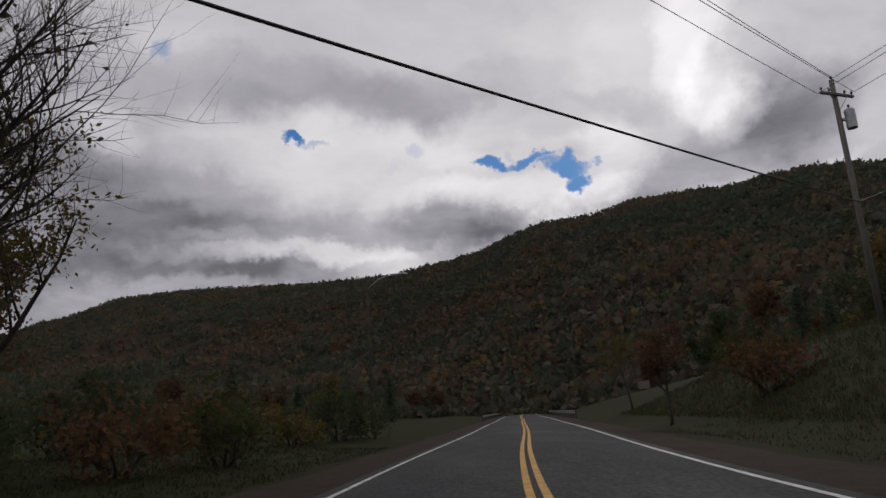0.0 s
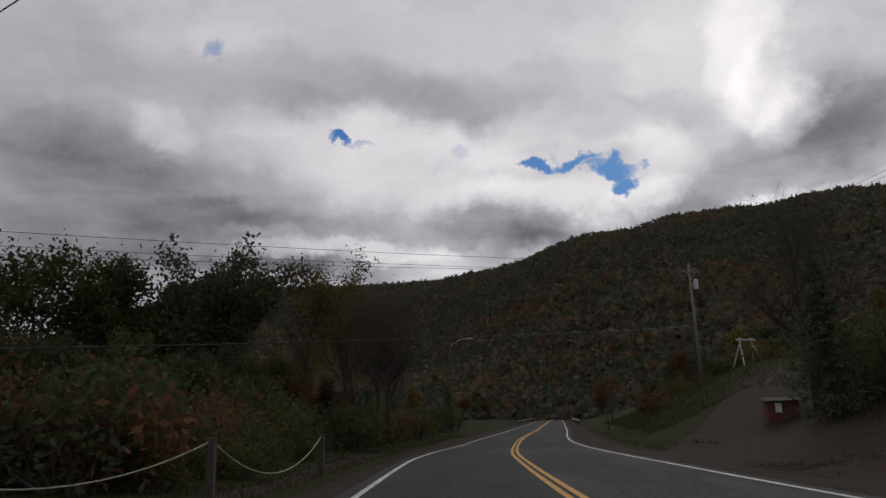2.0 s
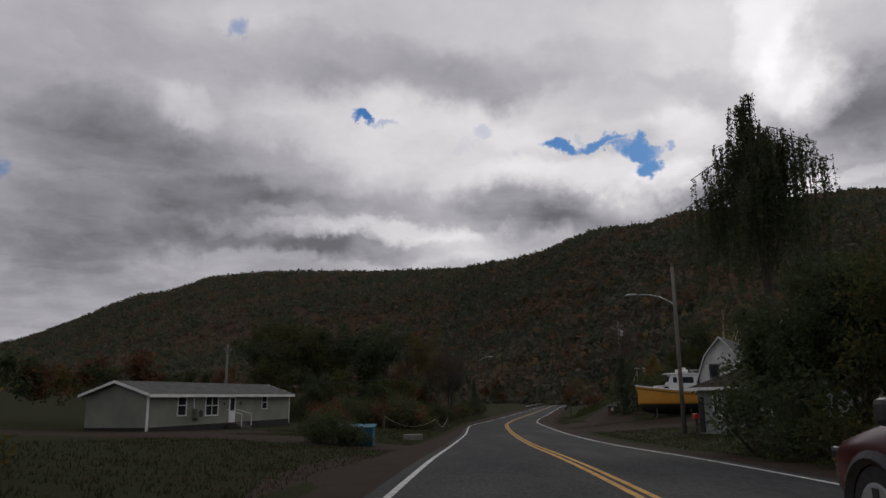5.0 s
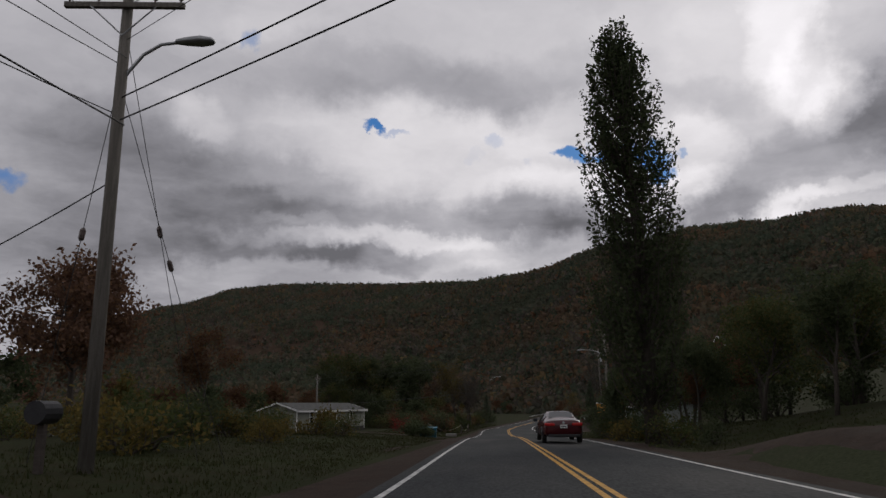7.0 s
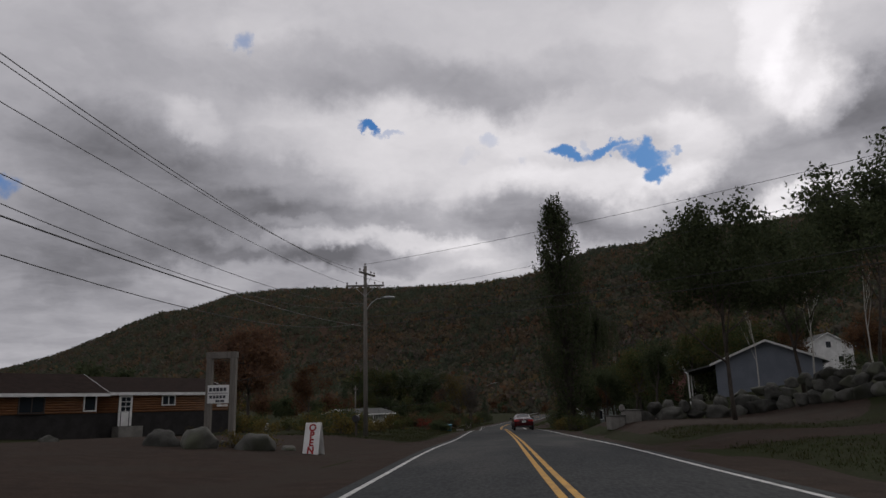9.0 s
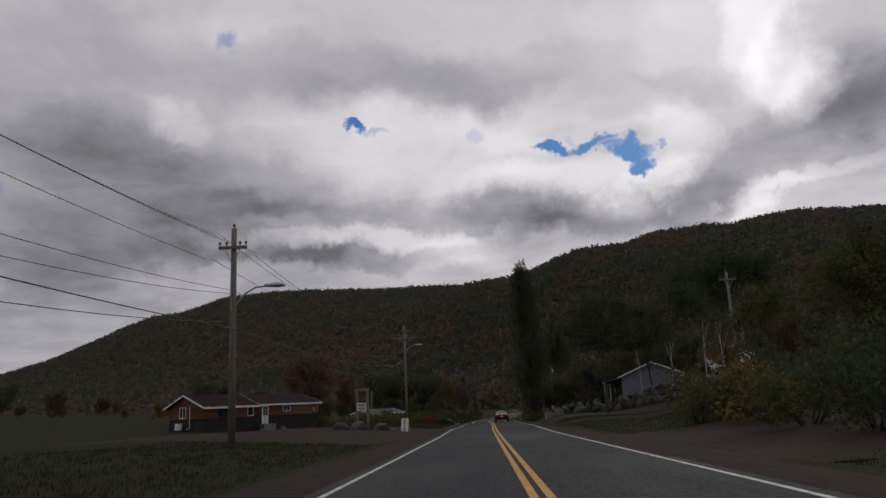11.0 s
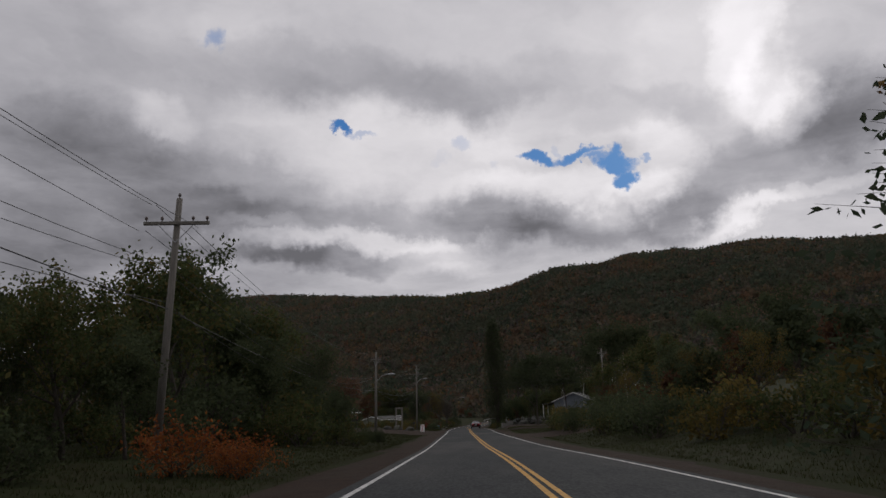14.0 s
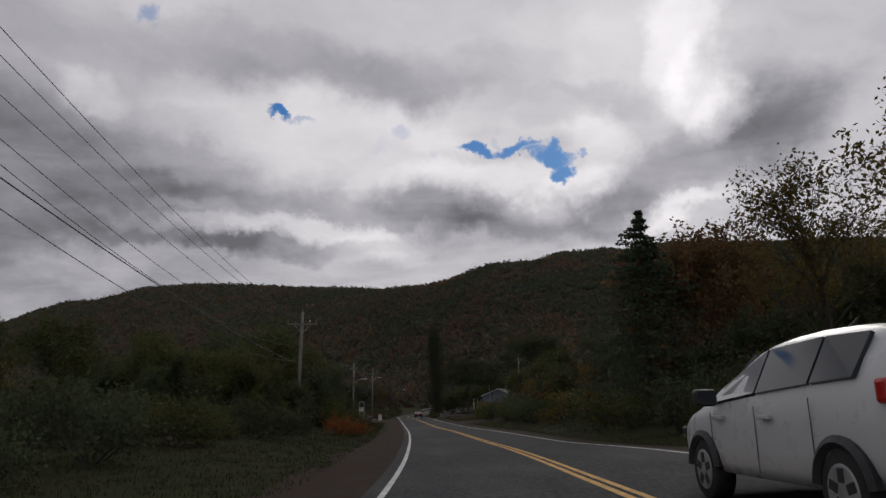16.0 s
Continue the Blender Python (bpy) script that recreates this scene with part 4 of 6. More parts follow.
for x in (0.0, 4.5, 9.0):
    part("carport_post", boxed(x - 0.05, x + 0.05, 9.65, 9.75, -0.6, 1.92), WHITE_PAINT, garage, "white carport post")
part("downpipe", tubed([(-0.42, 9.9, 1.95), (-0.42, 9.7, 1.8), (-0.42, 9.7, 0.2)], 0.04, 6), WHITE_PAINT, garage, "white downpipe")

# white houses on the slope
white_house = gable_house("white_house", pose(51.5, -40.5, 6.5, 0, 0, 88), 8.5, 6.6, 4.6, 1.9, WHITE_PAINT, SHINGLE, "small white house with an attic window", overhang=0.3)
for y, z in ((3.3, 4.9), (1.8, 2.8), (4.8, 2.8)):
    win = part("window", boxed(-0.05, 0.02, y - 0.4, y + 0.4, z - 0.5, z + 0.5, 0.01), WHITE_PAINT, white_house)
    part("pane", boxed(-0.065, -0.045, y - 0.33, y + 0.33, z - 0.43, z + 0.43), PANE, win)

# white gambrel barn
barn = thing("gambrel_barn", pose(13.75, -31.3, 1.0, 0, 0, -26) @ Matrix.Diagonal((0.80, 1, 1, 1)), "white gambrel-roofed barn with a dark roof", "barn")
G = [(0, -0.5), (3.9, -0.5), (3.9, 3.2), (3.25, 4.6), (1.95, 5.85), (0.65, 4.6), (0.0, 3.2)]
part("wall", prismed(G, 0, 8.0, "y"), WHITE_PAINT, barn)
for k in range(16):
    z = 0.0 + 0.22 * k
    half = 1.95 if z < 3.0 else 1.95 - (z - 3.2) * 0.46
    part("siding_board", prismed([(1.95 - half + 0.02, z), (1.95 + half - 0.02, z), (1.95 + half - 0.02, z + 0.21), (1.95 - half + 0.02, z + 0.21)], -0.016, -0.003, "y"), WHITE_PAINT, barn)
for a, b in (((-0.25, 2.75), (0.65, 4.72)), ((0.65, 4.72), (1.95, 5.98)), ((1.95, 5.98), (3.25, 4.72)), ((3.25, 4.72), (4.15, 2.75))):
    roof_slab(barn, [(a[0], -0.25, a[1]), (b[0], -0.25, b[1]), (b[0], 8.2, b[1]), (a[0], 8.2, a[1])], SHINGLE, 0.09)
    part("bargeboard", tubed([(a[0], -0.27, a[1] - 0.07), (b[0], -0.27, b[1] - 0.07)], 0.06, 4), WHITE_PAINT, barn)
window(barn, 1.35, 3.55, 0.7, 0.85, -0.02, casing=DARK_WOOD)
window(barn, 3.45, 3.7, 0.3, 0.7, -0.02, casing=DARK_WOOD)
part("door", boxed(0.5, 1.5, -0.05, -0.018, -0.4, 1.7, 0.01), WHITE_PAINT, barn, "white plank door")

# grey-green cottage in front of the barn
cottage = thing("cottage", pose(13.15, -43.6, 1.05, 0, 0, 15.5), "grey-green clapboard cottage with a low brown roof", "house")
cw = part("wall", prismed([(0, -0.6), (6.5, -0.6), (6.5, 2.35), (3.25, 3.3), (0, 2.35)], 0, 5.4, "y"), GREEN_SIDING, cottage)
clapboards(cw, 0.02, 6.48, -0.1, 2.35, -0.004, GREEN_SIDING, 0.16)
for k in range(15):
    z = -0.1 + 0.16 * k
    part("siding_board", prismed([(0.02, z), (5.38, z), (5.38, z + 0.15), (0.02, z + 0.15)], -0.02, -0.004, "x"), GREEN_SIDING, cw)
roof_slab(cottage, [(-0.5, -0.5, 2.3), (3.25, -0.5, 3.45), (3.25, 5.8, 3.45), (-0.5, 5.8, 2.3)], BROWN_SHINGLE)
roof_slab(cottage, [(7.0, -0.5, 2.3), (7.0, 5.8, 2.3), (3.253, 5.8, 3.45), (3.253, -0.5, 3.45)], BROWN_SHINGLE)
part("eave_board", boxed(-0.56, -0.52, -0.5, 5.8, 2.15, 2.32), WHITE_PAINT, cottage, "white eave board")
side = pose(0, 0, 0, 0, 0, -90)
window(cottage, -3.2, 1.35, 0.85, 1.15, -0.03, m=side, bars=(2, 1))
window(cottage, 1.6, 1.35, 0.9, 1.15, -0.03, bars=(2, 1))
part("door", boxed(-0.06, -0.025, 4.7, 5.3, -0.3, 1.75, 0.01), SKIRT, cottage, "dark recessed door")

# red-brown house up the hill
red_house = thing("red_house", pose(30.0, -3.6, 6.4, 0, 0, -27), "red-brown gabled house with white window trim", "house")
part("wall", prismed([(0, -2.5), (4.6, -2.5), (4.6, 3.8), (2.3, 7.0), (0, 3.8)], 0, 7.0, "y"), RED_SIDING, red_house)
for a, b in (((-0.4, 3.4), (2.3, 7.15)), ((5.0, 3.4), (2.3, 7.15))):
    roof_slab(red_house, [(a[0], -0.4, a[1]), (b[0], -0.4, b[1]), (b[0], 7.3, b[1]), (a[0], 7.3, a[1])], SHINGLE, 0.12)
    part("bargeboard", tubed([(a[0], -0.43, a[1] - 0.08), (b[0], -0.43, b[1] - 0.08)], 0.075, 4), WHITE_PAINT, red_house, "white bargeboard")
for x in (1.6, 3.3):
    window(red_house, x, 4.35, 0.75, 0.95, -0.03)
    window(red_house, x, 1.6, 0.75, 1.1, -0.03)

# ---- boat ----
boat = thing("fishing_boat", pose(12.45, -14.4, 1.55, 0, 0, -5), "yellow-hulled fishing boat with white wheelhouse, propped ashore", "boat")
stations = [(0.0, 0.06, 2.25, 0.56), (0.5, 0.55, 2.16, 0.56), (1.4, 1.05, 2.03, 0.57), (2.8, 1.40, 1.86, 0.58), (4.5, 1.55, 1.70, 0.59), (6.5, 1.60, 1.60, 0.60), (8.5, 1.55, 1.58, 0.60), (10.0, 1.48, 1.60, 0.60)]
bm = bmesh.new()
prev = None
for x, half, deck, keel in stations:
    ring = [bm.verts.new((x + dx, y, z)) for y, z, dx in ((-half, deck, -0.15 if x == 0 else 0), (-half * 0.97, deck * 0.6 + keel * 0.4, 0), (-half * 0.94, 0.2 + keel, 0), (-half * 0.91, keel, 0), (half * 0.91, keel, 0), (half * 0.94, 0.2 + keel, 0), (half * 0.97, deck * 0.6 + keel * 0.4, 0), (half, deck, -0.15 if x == 0 else 0))]
    if prev:
        for j in range(7):
            bm.faces.new((prev[j], prev[j + 1], ring[j + 1], ring[j]))
    else:
        bm.faces.new(ring[::-1])
    prev = ring
bm.faces.new(prev)
bmesh.ops.recalc_face_normals(bm, faces=bm.faces)
hull = part("hull", bm, BOAT_YELLOW, boat, "yellow painted hull", True)
bm = bmesh.new()
prev = None
for x, half, deck, keel in stations:
    low = 0.25 if x == 0 else -0.05 if x < 1 else -0.3
    ring = [bm.verts.new((x + (0.12 if x == 0 else 0), y, z)) for y, z in ((-half * 0.92, keel + 0.01), (-half * 0.72, keel * 0.5 + low * 0.5), (-half * 0.1, low), (half * 0.1, low), (half * 0.72, keel * 0.5 + low * 0.5), (half * 0.92, keel + 0.01))]
    if prev:
        for j in range(5):
            bm.faces.new((prev[j], prev[j + 1], ring[j + 1], ring[j]))
    else:
        bm.faces.new(ring[::-1])
    prev = ring
bm.faces.new(prev)
bmesh.ops.recalc_face_normals(bm, faces=bm.faces)
part("bottom", bm, RUBBER, boat, "black painted bottom below the waterline", True)
for s in (-1, 1):
    part("gunwale", tubed([(x - (0.15 if x == 0 else 0), s * h, d + 0.03) for x, h, d, k in stations], 0.055, 6), BOAT_WHITE, boat, "white gunwale rail")
    part("rub_rail", tubed([(x - (0.1 if x == 0 else 0), s * (h + 0.012), d - 0.22) for x, h, d, k in stations], 0.035, 6), PLASTIC, boat, "dark rub rail")
part("deck", prismed([(0.3, 0.3), (1.4, 0.95), (2.8, 1.3), (4.5, 1.45), (9.9, 1.4), (9.9, -1.4), (4.5, -1.45), (2.8, -1.3), (1.4, -0.95), (0.3, -0.3)], 1.35, 1.5, "z"), BOAT_WHITE, boat)
part("foredeck", prismed([(1.1, 1.5), (1.6, 2.25), (3.3, 2.35), (3.3, 1.5)], -0.85, 0.85, "y"), BOAT_WHITE, boat, "white trunk cabin")
part("porthole", boxed(2.3, 2.75, -0.87, -0.84, 1.95, 2.15, 0.02), PANE, boat)
cabin = part("wheelhouse", prismed([(2.9, 1.5), (2.65, 2.35), (2.95, 3.25), (5.35, 3.25), (5.35, 1.5)], -1.0, 1.0, "y"), BOAT_WHITE, boat, "white wheelhouse")
part("cabin_roof", boxed(2.45, 6.0, -1.12, 1.12, 3.25, 3.36, 0.04), BOAT_WHITE, cabin, "white overhanging roof")
part("side_window", boxed(3.75, 4.95, -1.02, -0.99, 2.45, 3.0, 0.03), PANE, cabin, "dark side window")
part("side_window", boxed(3.15, 3.5, -1.02, -0.99, 2.5, 3.0, 0.03), PANE, cabin, "dark side window")
for y in (-0.66, 0.0, 0.66):
    bm = boxed(-0.015, 0.015, -0.26, 0.26, -0.26, 0.26, 0)
    bmesh.ops.transform(bm, matrix=pose(2.79, y, 2.83, 0, 18, 0), verts=bm.verts)
    part("windscreen_pane", bm, PANE, cabin, "dark windscreen pane")
part("life_raft", tubed([(3.5, -0.35, 3.52), (4.6, -0.35, 3.52)], 0.17, 12), BOAT_WHITE, boat, "white life-raft canister", True)
part("radar", tubed([(4.3, 0.3, 3.36), (4.3, 0.3, 3.7), (4.3, 0.3, 3.72), (4.3, 0.3, 3.88)], [0.05, 0.05, 0.26, 0.22], 14), BOAT_WHITE, boat, "white radar dome", True)
part("boom", tubed([(4.8, 0.2, 3.62), (8.2, 0.2, 3.72)], 0.04, 6), STEEL, boat, "pale boom")
part("boom_post", tubed([(5.3, 0.2, 3.3), (4.9, 0.2, 3.7)], 0.04, 6), STEEL, boat)
part("hauler", boxed(6.6, 7.6, -0.9, -0.4, 1.5, 1.95, 0.03), BOAT_WHITE, boat, "white deck locker")
part("stern_rail", tubed([(8.9, -1.35, 1.6), (8.9, -1.35, 2.35), (9.8, -1.3, 2.35), (9.8, -1.3, 1.6)], 0.03, 6), STEEL, boat)
for k in range(4):
    part("hull_mark", boxed(8.3 + 0.22 * k, 8.42 + 0.22 * k, -1.60, -1.575, 1.05, 1.22), INK, boat, "dark unreadable hull mark")
for x in (1.5, 4.5, 8.0):
    for s in (-1, 1):
        part("stand", tubed([(x, s * 1.15, 0.15), (x, s * 1.7, -1.0)], 0.05, 6), DARK_WOOD, boat, "timber prop")
    part("keel_block", boxed(x - 0.2, x + 0.2, -0.35, 0.35, -1.0, -0.28, 0.02), DARK_WOOD, boat, "timber keel block")

# ---- signs and small structures ----
board = thing("roadside_sign", spot(-7.33, -124.55), "weathered post sign with a small white board", "sign")
for x in (-0.43, 0.43):
    part("post", boxed(x - 0.10, x + 0.10, -0.10, 0.10, -0.3, 3.05, 0.015), POLE_WOOD, board)
part("lintel", boxed(-0.55, 0.55, -0.11, 0.11, 3.052, 3.28, 0.015), POLE_WOOD, board, "weathered grey beam across the posts")
face = part("sign_board", boxed(-0.42, 0.34, -0.16, -0.11, 1.52, 2.14, 0.01), SIGN_WHITE, board, "white painted signboard")
part("name_strip", boxed(-0.08, 0.30, -0.15, -0.12, 1.42, 1.48, 0.005), SIGN_WHITE, board, "narrow white strip")
for z, x0, x1, h in ((1.99, -0.36, 0.28, 0.12), (1.86, -0.40, 0.31, 0.015), (1.74, -0.34, 0.26, 0.10), (1.60, -0.12, 0.22, 0.07)):
    n = max(1, int((x1 - x0) / 0.12)) if h > 0.05 else 1
    for k in range(n):
        w = (x1 - x0) / n
        part("lettering", boxed(x0 + w * k, x0 + w * (k + 1) - (0.03 if n > 1 else 0), -0.168, -0.161, z - h / 2, z + h / 2), INK, face, "dark unreadable lettering")

a_board = thing("open_sign", pose(-3.85, -125.2, land(-3.85, -125.2) - 0.05, 0, 0, -8) @ Matrix.Scale(0.95, 4), "white sandwich board lettered OPEN in red", "sign")
for s in (-1, 1):
    bm = boxed(-0.29, 0.29, -0.012, 0.012, 0.03, 1.16, 0.01)
    bmesh.ops.transform(bm, matrix=pose(0, s * 0.30, 0, 14 * s, 0, 0), verts=bm.verts)
    leaf_ = part("panel", bm, SIGN_WHITE, a_board, "white panel")
    for x in (-0.22, 0.22):
        bm = boxed(x - 0.05, x + 0.05, -0.014, 0.014, -0.05, 0.05)
        bmesh.ops.transform(bm, matrix=pose(0, s * 0.30, 0, 14 * s, 0, 0), verts=bm.verts)
        part("foot", bm, SIGN_WHITE, leaf_)
for k, ch in enumerate("OPEN"):
    cu = bpy.data.curves.new("letter", "FONT")
    cu.body, cu.size, cu.align_x, cu.extrude, cu.offset = ch, 0.33, "CENTER", 0.004, 0.012
    cu.materials.append(RED_PAINT)
    tx = new("letter", cu)
    tx.parent = a_board
    tx.matrix_basis = pose(0, -0.30, 0, -14, 0, 0) @ pose(0, -0.02, 0.87 - 0.255 * k, 90, 0, 0)
    tx["label"] = "red painted letter " + ch

bin_ = thing("waste_box", spot(-6.25, -52.7, 4), "teal painted wooden waste box with a sloping lid", "waste box")
part("box", boxed(-0.85, 0.6, -0.5, 0.5, 0.05, 0.82, 0.015), TEAL, bin_)
part("lid", prismed([(-0.56, 0.80), (0.56, 0.90), (0.56, 0.95), (-0.56, 0.85)], -0.92, 0.67, "x"), TEAL, bin_, "pale teal lid")
for x in (-0.75, 0.5):
    part("foot", boxed(x - 0.05, x + 0.05, -0.4, 0.4, -0.05, 0.06), DARK_WOOD, bin_)
for k in range(6):
    part("plank", boxed(-0.84 + 0.24 * k, -0.62 + 0.24 * k, -0.515, -0.502, 0.07, 0.78), TEAL, bin_)

shed = thing("roadside_stand", spot(12.0, -2.2, -10) @ Matrix.Scale(0.72, 4), "small dark red roadside stand with a pale roof", "stand")
part("stand_body", boxed(-0.9, 0.9, -0.6, 0.6, -0.2, 1.15, 0.02), RED_SIDING, shed)
roof_slab(shed, [(-1.05, -0.8, 1.15), (1.05, -0.8, 1.15), (1.05, 0.75, 1.35), (-1.05, 0.75, 1.35)], SHINGLE, 0.06)
part("notice", boxed(-0.45, -0.1, -0.63, -0.602, 0.45, 1.0), SIGN_WHITE, shed, "small white notice")

for x, y, w, d, h, t in ((8.55, -105.5, 0.85, 0.9, 0.74, 10), (9.5, -105.3, 0.95, 0.9, 0.72, 6)):
    b = thing("concrete_block", spot(x, y, t), "weathered concrete block with flat stones on top", "concrete block", "blocks by the lay-by")
    part("block", boxed(-w / 2, w / 2, -d / 2, d / 2, 0, h, 0.05), CONCRETE, b)
    part("cap_stone", boxed(-w / 2 - 0.06, w / 2 + 0.05, -d / 2 - 0.05, d / 2 + 0.06, h + 0.002, h + 0.07, 0.025), ROCK, b)
dish = thing("garden_stone", spot(8.95, -105.5), "rounded pale stone on a concrete block", "stone")
bm = bmesh.new()
bmesh.ops.create_uvsphere(bm, u_segments=14, v_segments=8, radius=0.22)
bmesh.ops.scale(bm, vec=(0.8, 0.5, 1), verts=bm.verts)
bmesh.ops.translate(bm, vec=(0, 0, 1.02), verts=bm.verts)
part("stone", bm, CONCRETE, dish, smooth=True)

slab = thing("concrete_slab", spot(-5.4, -41.2, 5), "low grey concrete slab standing in the grass", "slab")
part("slab", boxed(-0.55, 0.55, -0.25, 0.25, -0.05, 0.38, 0.03), CONCRETE, slab)

mail = thing("mailbox", spot(9.2, -47.5), "red mailbox on a dark post", "mailbox")
part("post", boxed(-0.05, 0.05, -0.05, 0.05, -0.2, 1.05), DARK_WOOD, mail)
part("box", prismed([(-0.12, 1.05), (0.12, 1.05), (0.12, 1.22), (0.07, 1.3), (-0.07, 1.3), (-0.12, 1.22)], -0.28, 0.28, "y"), RED_PAINT, mail, "red sheet-metal box")
part("flag", boxed(0.125, 0.14, -0.1, -0.04, 1.1, 1.35), RED_PAINT, mail)

post_box = thing("newspaper_box", spot(-7.06, -104.2, 0), "dark rounded newspaper box on a post", "newspaper box")
part("post", boxed(-0.06, 0.06, -0.06, 0.06, -0.2, 0.9), DARK_WOOD, post_box)
part("box", tubed([(0, -0.25, 1.1), (0, 0.25, 1.1)], 0.21, 14), PLASTIC, post_box)

for x, y, t in ((-28.8, -61.0, 20), (-27.8, -61.4, -15)):
    ch = thing("lawn_chair", spot(x, y, t), "white plastic lawn chair on the grass", "chair", "lawn chairs")
    part("seat", boxed(-0.26, 0.26, -0.24, 0.24, 0.40, 0.44, 0.01), WHITE_PAINT, ch)
    part("backrest", boxed(-0.26, 0.26, 0.22, 0.26, 0.44, 0.92, 0.01), WHITE_PAINT, ch)
    for u in (-0.22, 0.22):
        for v in (-0.2, 0.2):
            part("leg", boxed(u - 0.025, u + 0.025, v - 0.025, v + 0.025, 0, 0.40), WHITE_PAINT, ch)
        part("armrest", boxed(u - 0.03, u + 0.03, -0.22, 0.24, 0.62, 0.65, 0.005), WHITE_PAINT, ch)

for k, (x0, y0, x1, y1) in enumerate(((-9.5, -27, -5.8, -22), (-5.8, -22, -5.4, -15))):
    a, b = (x0, y0, land(x0, y0) + 1.05), (x1, y1, land(x1, y1) + 1.05)
    pts = [Vector(a).lerp(Vector(b), q / 16) - Vector((0, 0, 0.75 * 4 * (q / 16) * (1 - q / 16))) for q in range(17)]
    tagged(part("boundary_rope", tubed(pts, 0.014, 6), ROPE, smooth=True), "pale sagging rope between garden posts", "rope", "rope fence")
for x, y in ((-9.5, -27), (-5.8, -22), (-5.4, -15)):
    p = thing("fence_post", spot(x, y), "short dark wooden fence post", "post", "rope fence posts")
    part("post", boxed(-0.07, 0.07, -0.07, 0.07, -0.2, 1.15, 0.01), DARK_WOOD, p)

frame_ = thing("swing_frame", spot(19.6, 22.0, 20), "pale timber trestle on the grassy bank", "trestle")
for u, v in ((-0.9, -0.7), (0.9, -0.7), (-0.9, 0.7), (0.9, 0.7)):
    part("leg", tubed([(u, v * 0.9, -0.1), (u * 0.55, -v * 0.2, 2.1)], 0.05, 6), BIRCH, frame_)
part("beam", tubed([(-0.9, 0, 1.95), (0.9, 0, 1.95)], 0.06, 6), BIRCH, frame_)

# guard rails beside the far bend
for sgn, y0, y1 in ((1, 70, 128), (-1, 96, 170)):
    rail = thing("guard_rail", pose(0, 0, 0), "galvanised guard rail beside the far bend", "guard rail", "guard rails")
    pts = [(road_x(y) + sgn * 5.0, y, road_z(y) + 0.62) for y in np.linspace(y0, y1, 16)]
    bm = bmesh.new()
    tube(bm, pts, 0.07, 4)
    tube(bm, [(x, y, z - 0.16) for x, y, z in pts], 0.07, 4)
    part("beam", bm, STEEL, rail)
    for x, y, z in pts:
        part("post", boxed(x + sgn * 0.1 - 0.06, x + sgn * 0.1 + 0.06, y - 0.06, y + 0.06, z - 0.9, z + 0.1), DARK_WOOD, rail)

# ---- boulders ----


def boulder_mesh(seed):
    rng = random.Random(seed)
    bm = bmesh.new()
    bmesh.ops.create_icosphere(bm, subdivisions=3, radius=1)
    # broken faces: the ball is cut back to a dozen random planes, then worn
    cuts = []
    for _ in range(13):
        n = Vector((rng.gauss(0, 1), rng.gauss(0, 1), rng.gauss(0, 0.8))).normalized()
        cuts.append((n, rng.uniform(0.5, 0.84)))
    off = Vector((seed * 3.1, seed * 1.7, 0.4))
    for v in bm.verts:
        p = v.co.copy()
        for n, d in cuts:
            over = p.dot(n) - d
            if over > 0:
                p -= n * over * 0.93
        p *= 1.2 + noise.noise(p * 1.9 + off) * 0.2 + noise.noise(p * 5 + off) * 0.08
        p.z *= 0.72
        v.co = p
    me = bpy.data.meshes.new("boulder")
    bm.to_mesh(me)
    bm.free()
    me.materials.append(ROCK)
    me.polygons.foreach_set("use_smooth", [True] * len(me.polygons))
    return me


BOULDERS = [boulder_mesh(k) for k in range(7)]


def boulder(x, y, size, lift=0.0, group="boulder wall", label="rough grey granite boulder in a dry-laid wall"):
    rng = random.Random(int(x * 731 + y * 317 + lift * 77))
    ob = new("boulder", rng.choice(BOULDERS))
    ob.matrix_basis = pose(x, y, land(x, y) + size * 0.42 + lift, rng.uniform(-15, 15), rng.uniform(-15, 15), rng.uniform(0, 360)) @ Matrix.Diagonal((size * rng.uniform(0.9, 1.25), size * rng.uniform(0.8, 1.0), size, 1))
    return tagged(ob, label, "boulder", group)


WALL = [(10.5, -105.0), (13.4, -104.6), (16.5, -104.8), (18.5, -107.5), (19.8, -111.5), (21.2, -116.5), (23.0, -122.0)]
rng = random.Random(8)
for (x0, y0), (x1, y1) in zip(WALL, WALL[1:]):
    n = max(2, round(math.hypot(x1 - x0, y1 - y0) / 1.05))
    for k in range(n):
        q = k / n
        x, y = x0 + (x1 - x0) * q, y0 + (y1 - y0) * q
        boulder(x + rng.uniform(-0.15, 0.15), y + rng.uniform(-0.15, 0.15), rng.uniform(0.50, 0.68))
        boulder(x + rng.uniform(0.2, 0.6), y + rng.uniform(0.35, 0.6), rng.uniform(0.42, 0.58), 0.52)
        if x > 12.5:
            boulder(x + rng.uniform(0.3, 0.9), y + rng.uniform(0.8, 1.2), rng.uniform(0.38, 0.52), 0.92)
for x, y, s in ((-8.9, -125.6, 0.72), (-7.3, -126.2, 0.82), (-5.6, -125.6, 0.76), (-4.9, -124.4, 0.4), (-8.2, -123.6, 0.4), (-14.0, -123.8, 0.42), (-17.4, -118.9, 0.4), (-7.4, -124.0, 0.36)):
    boulder(x, y, s * 0.78, -0.14, "boulders round the sign", "pale boulder beside the roadside sign")

# ---- trees and shrubs ----


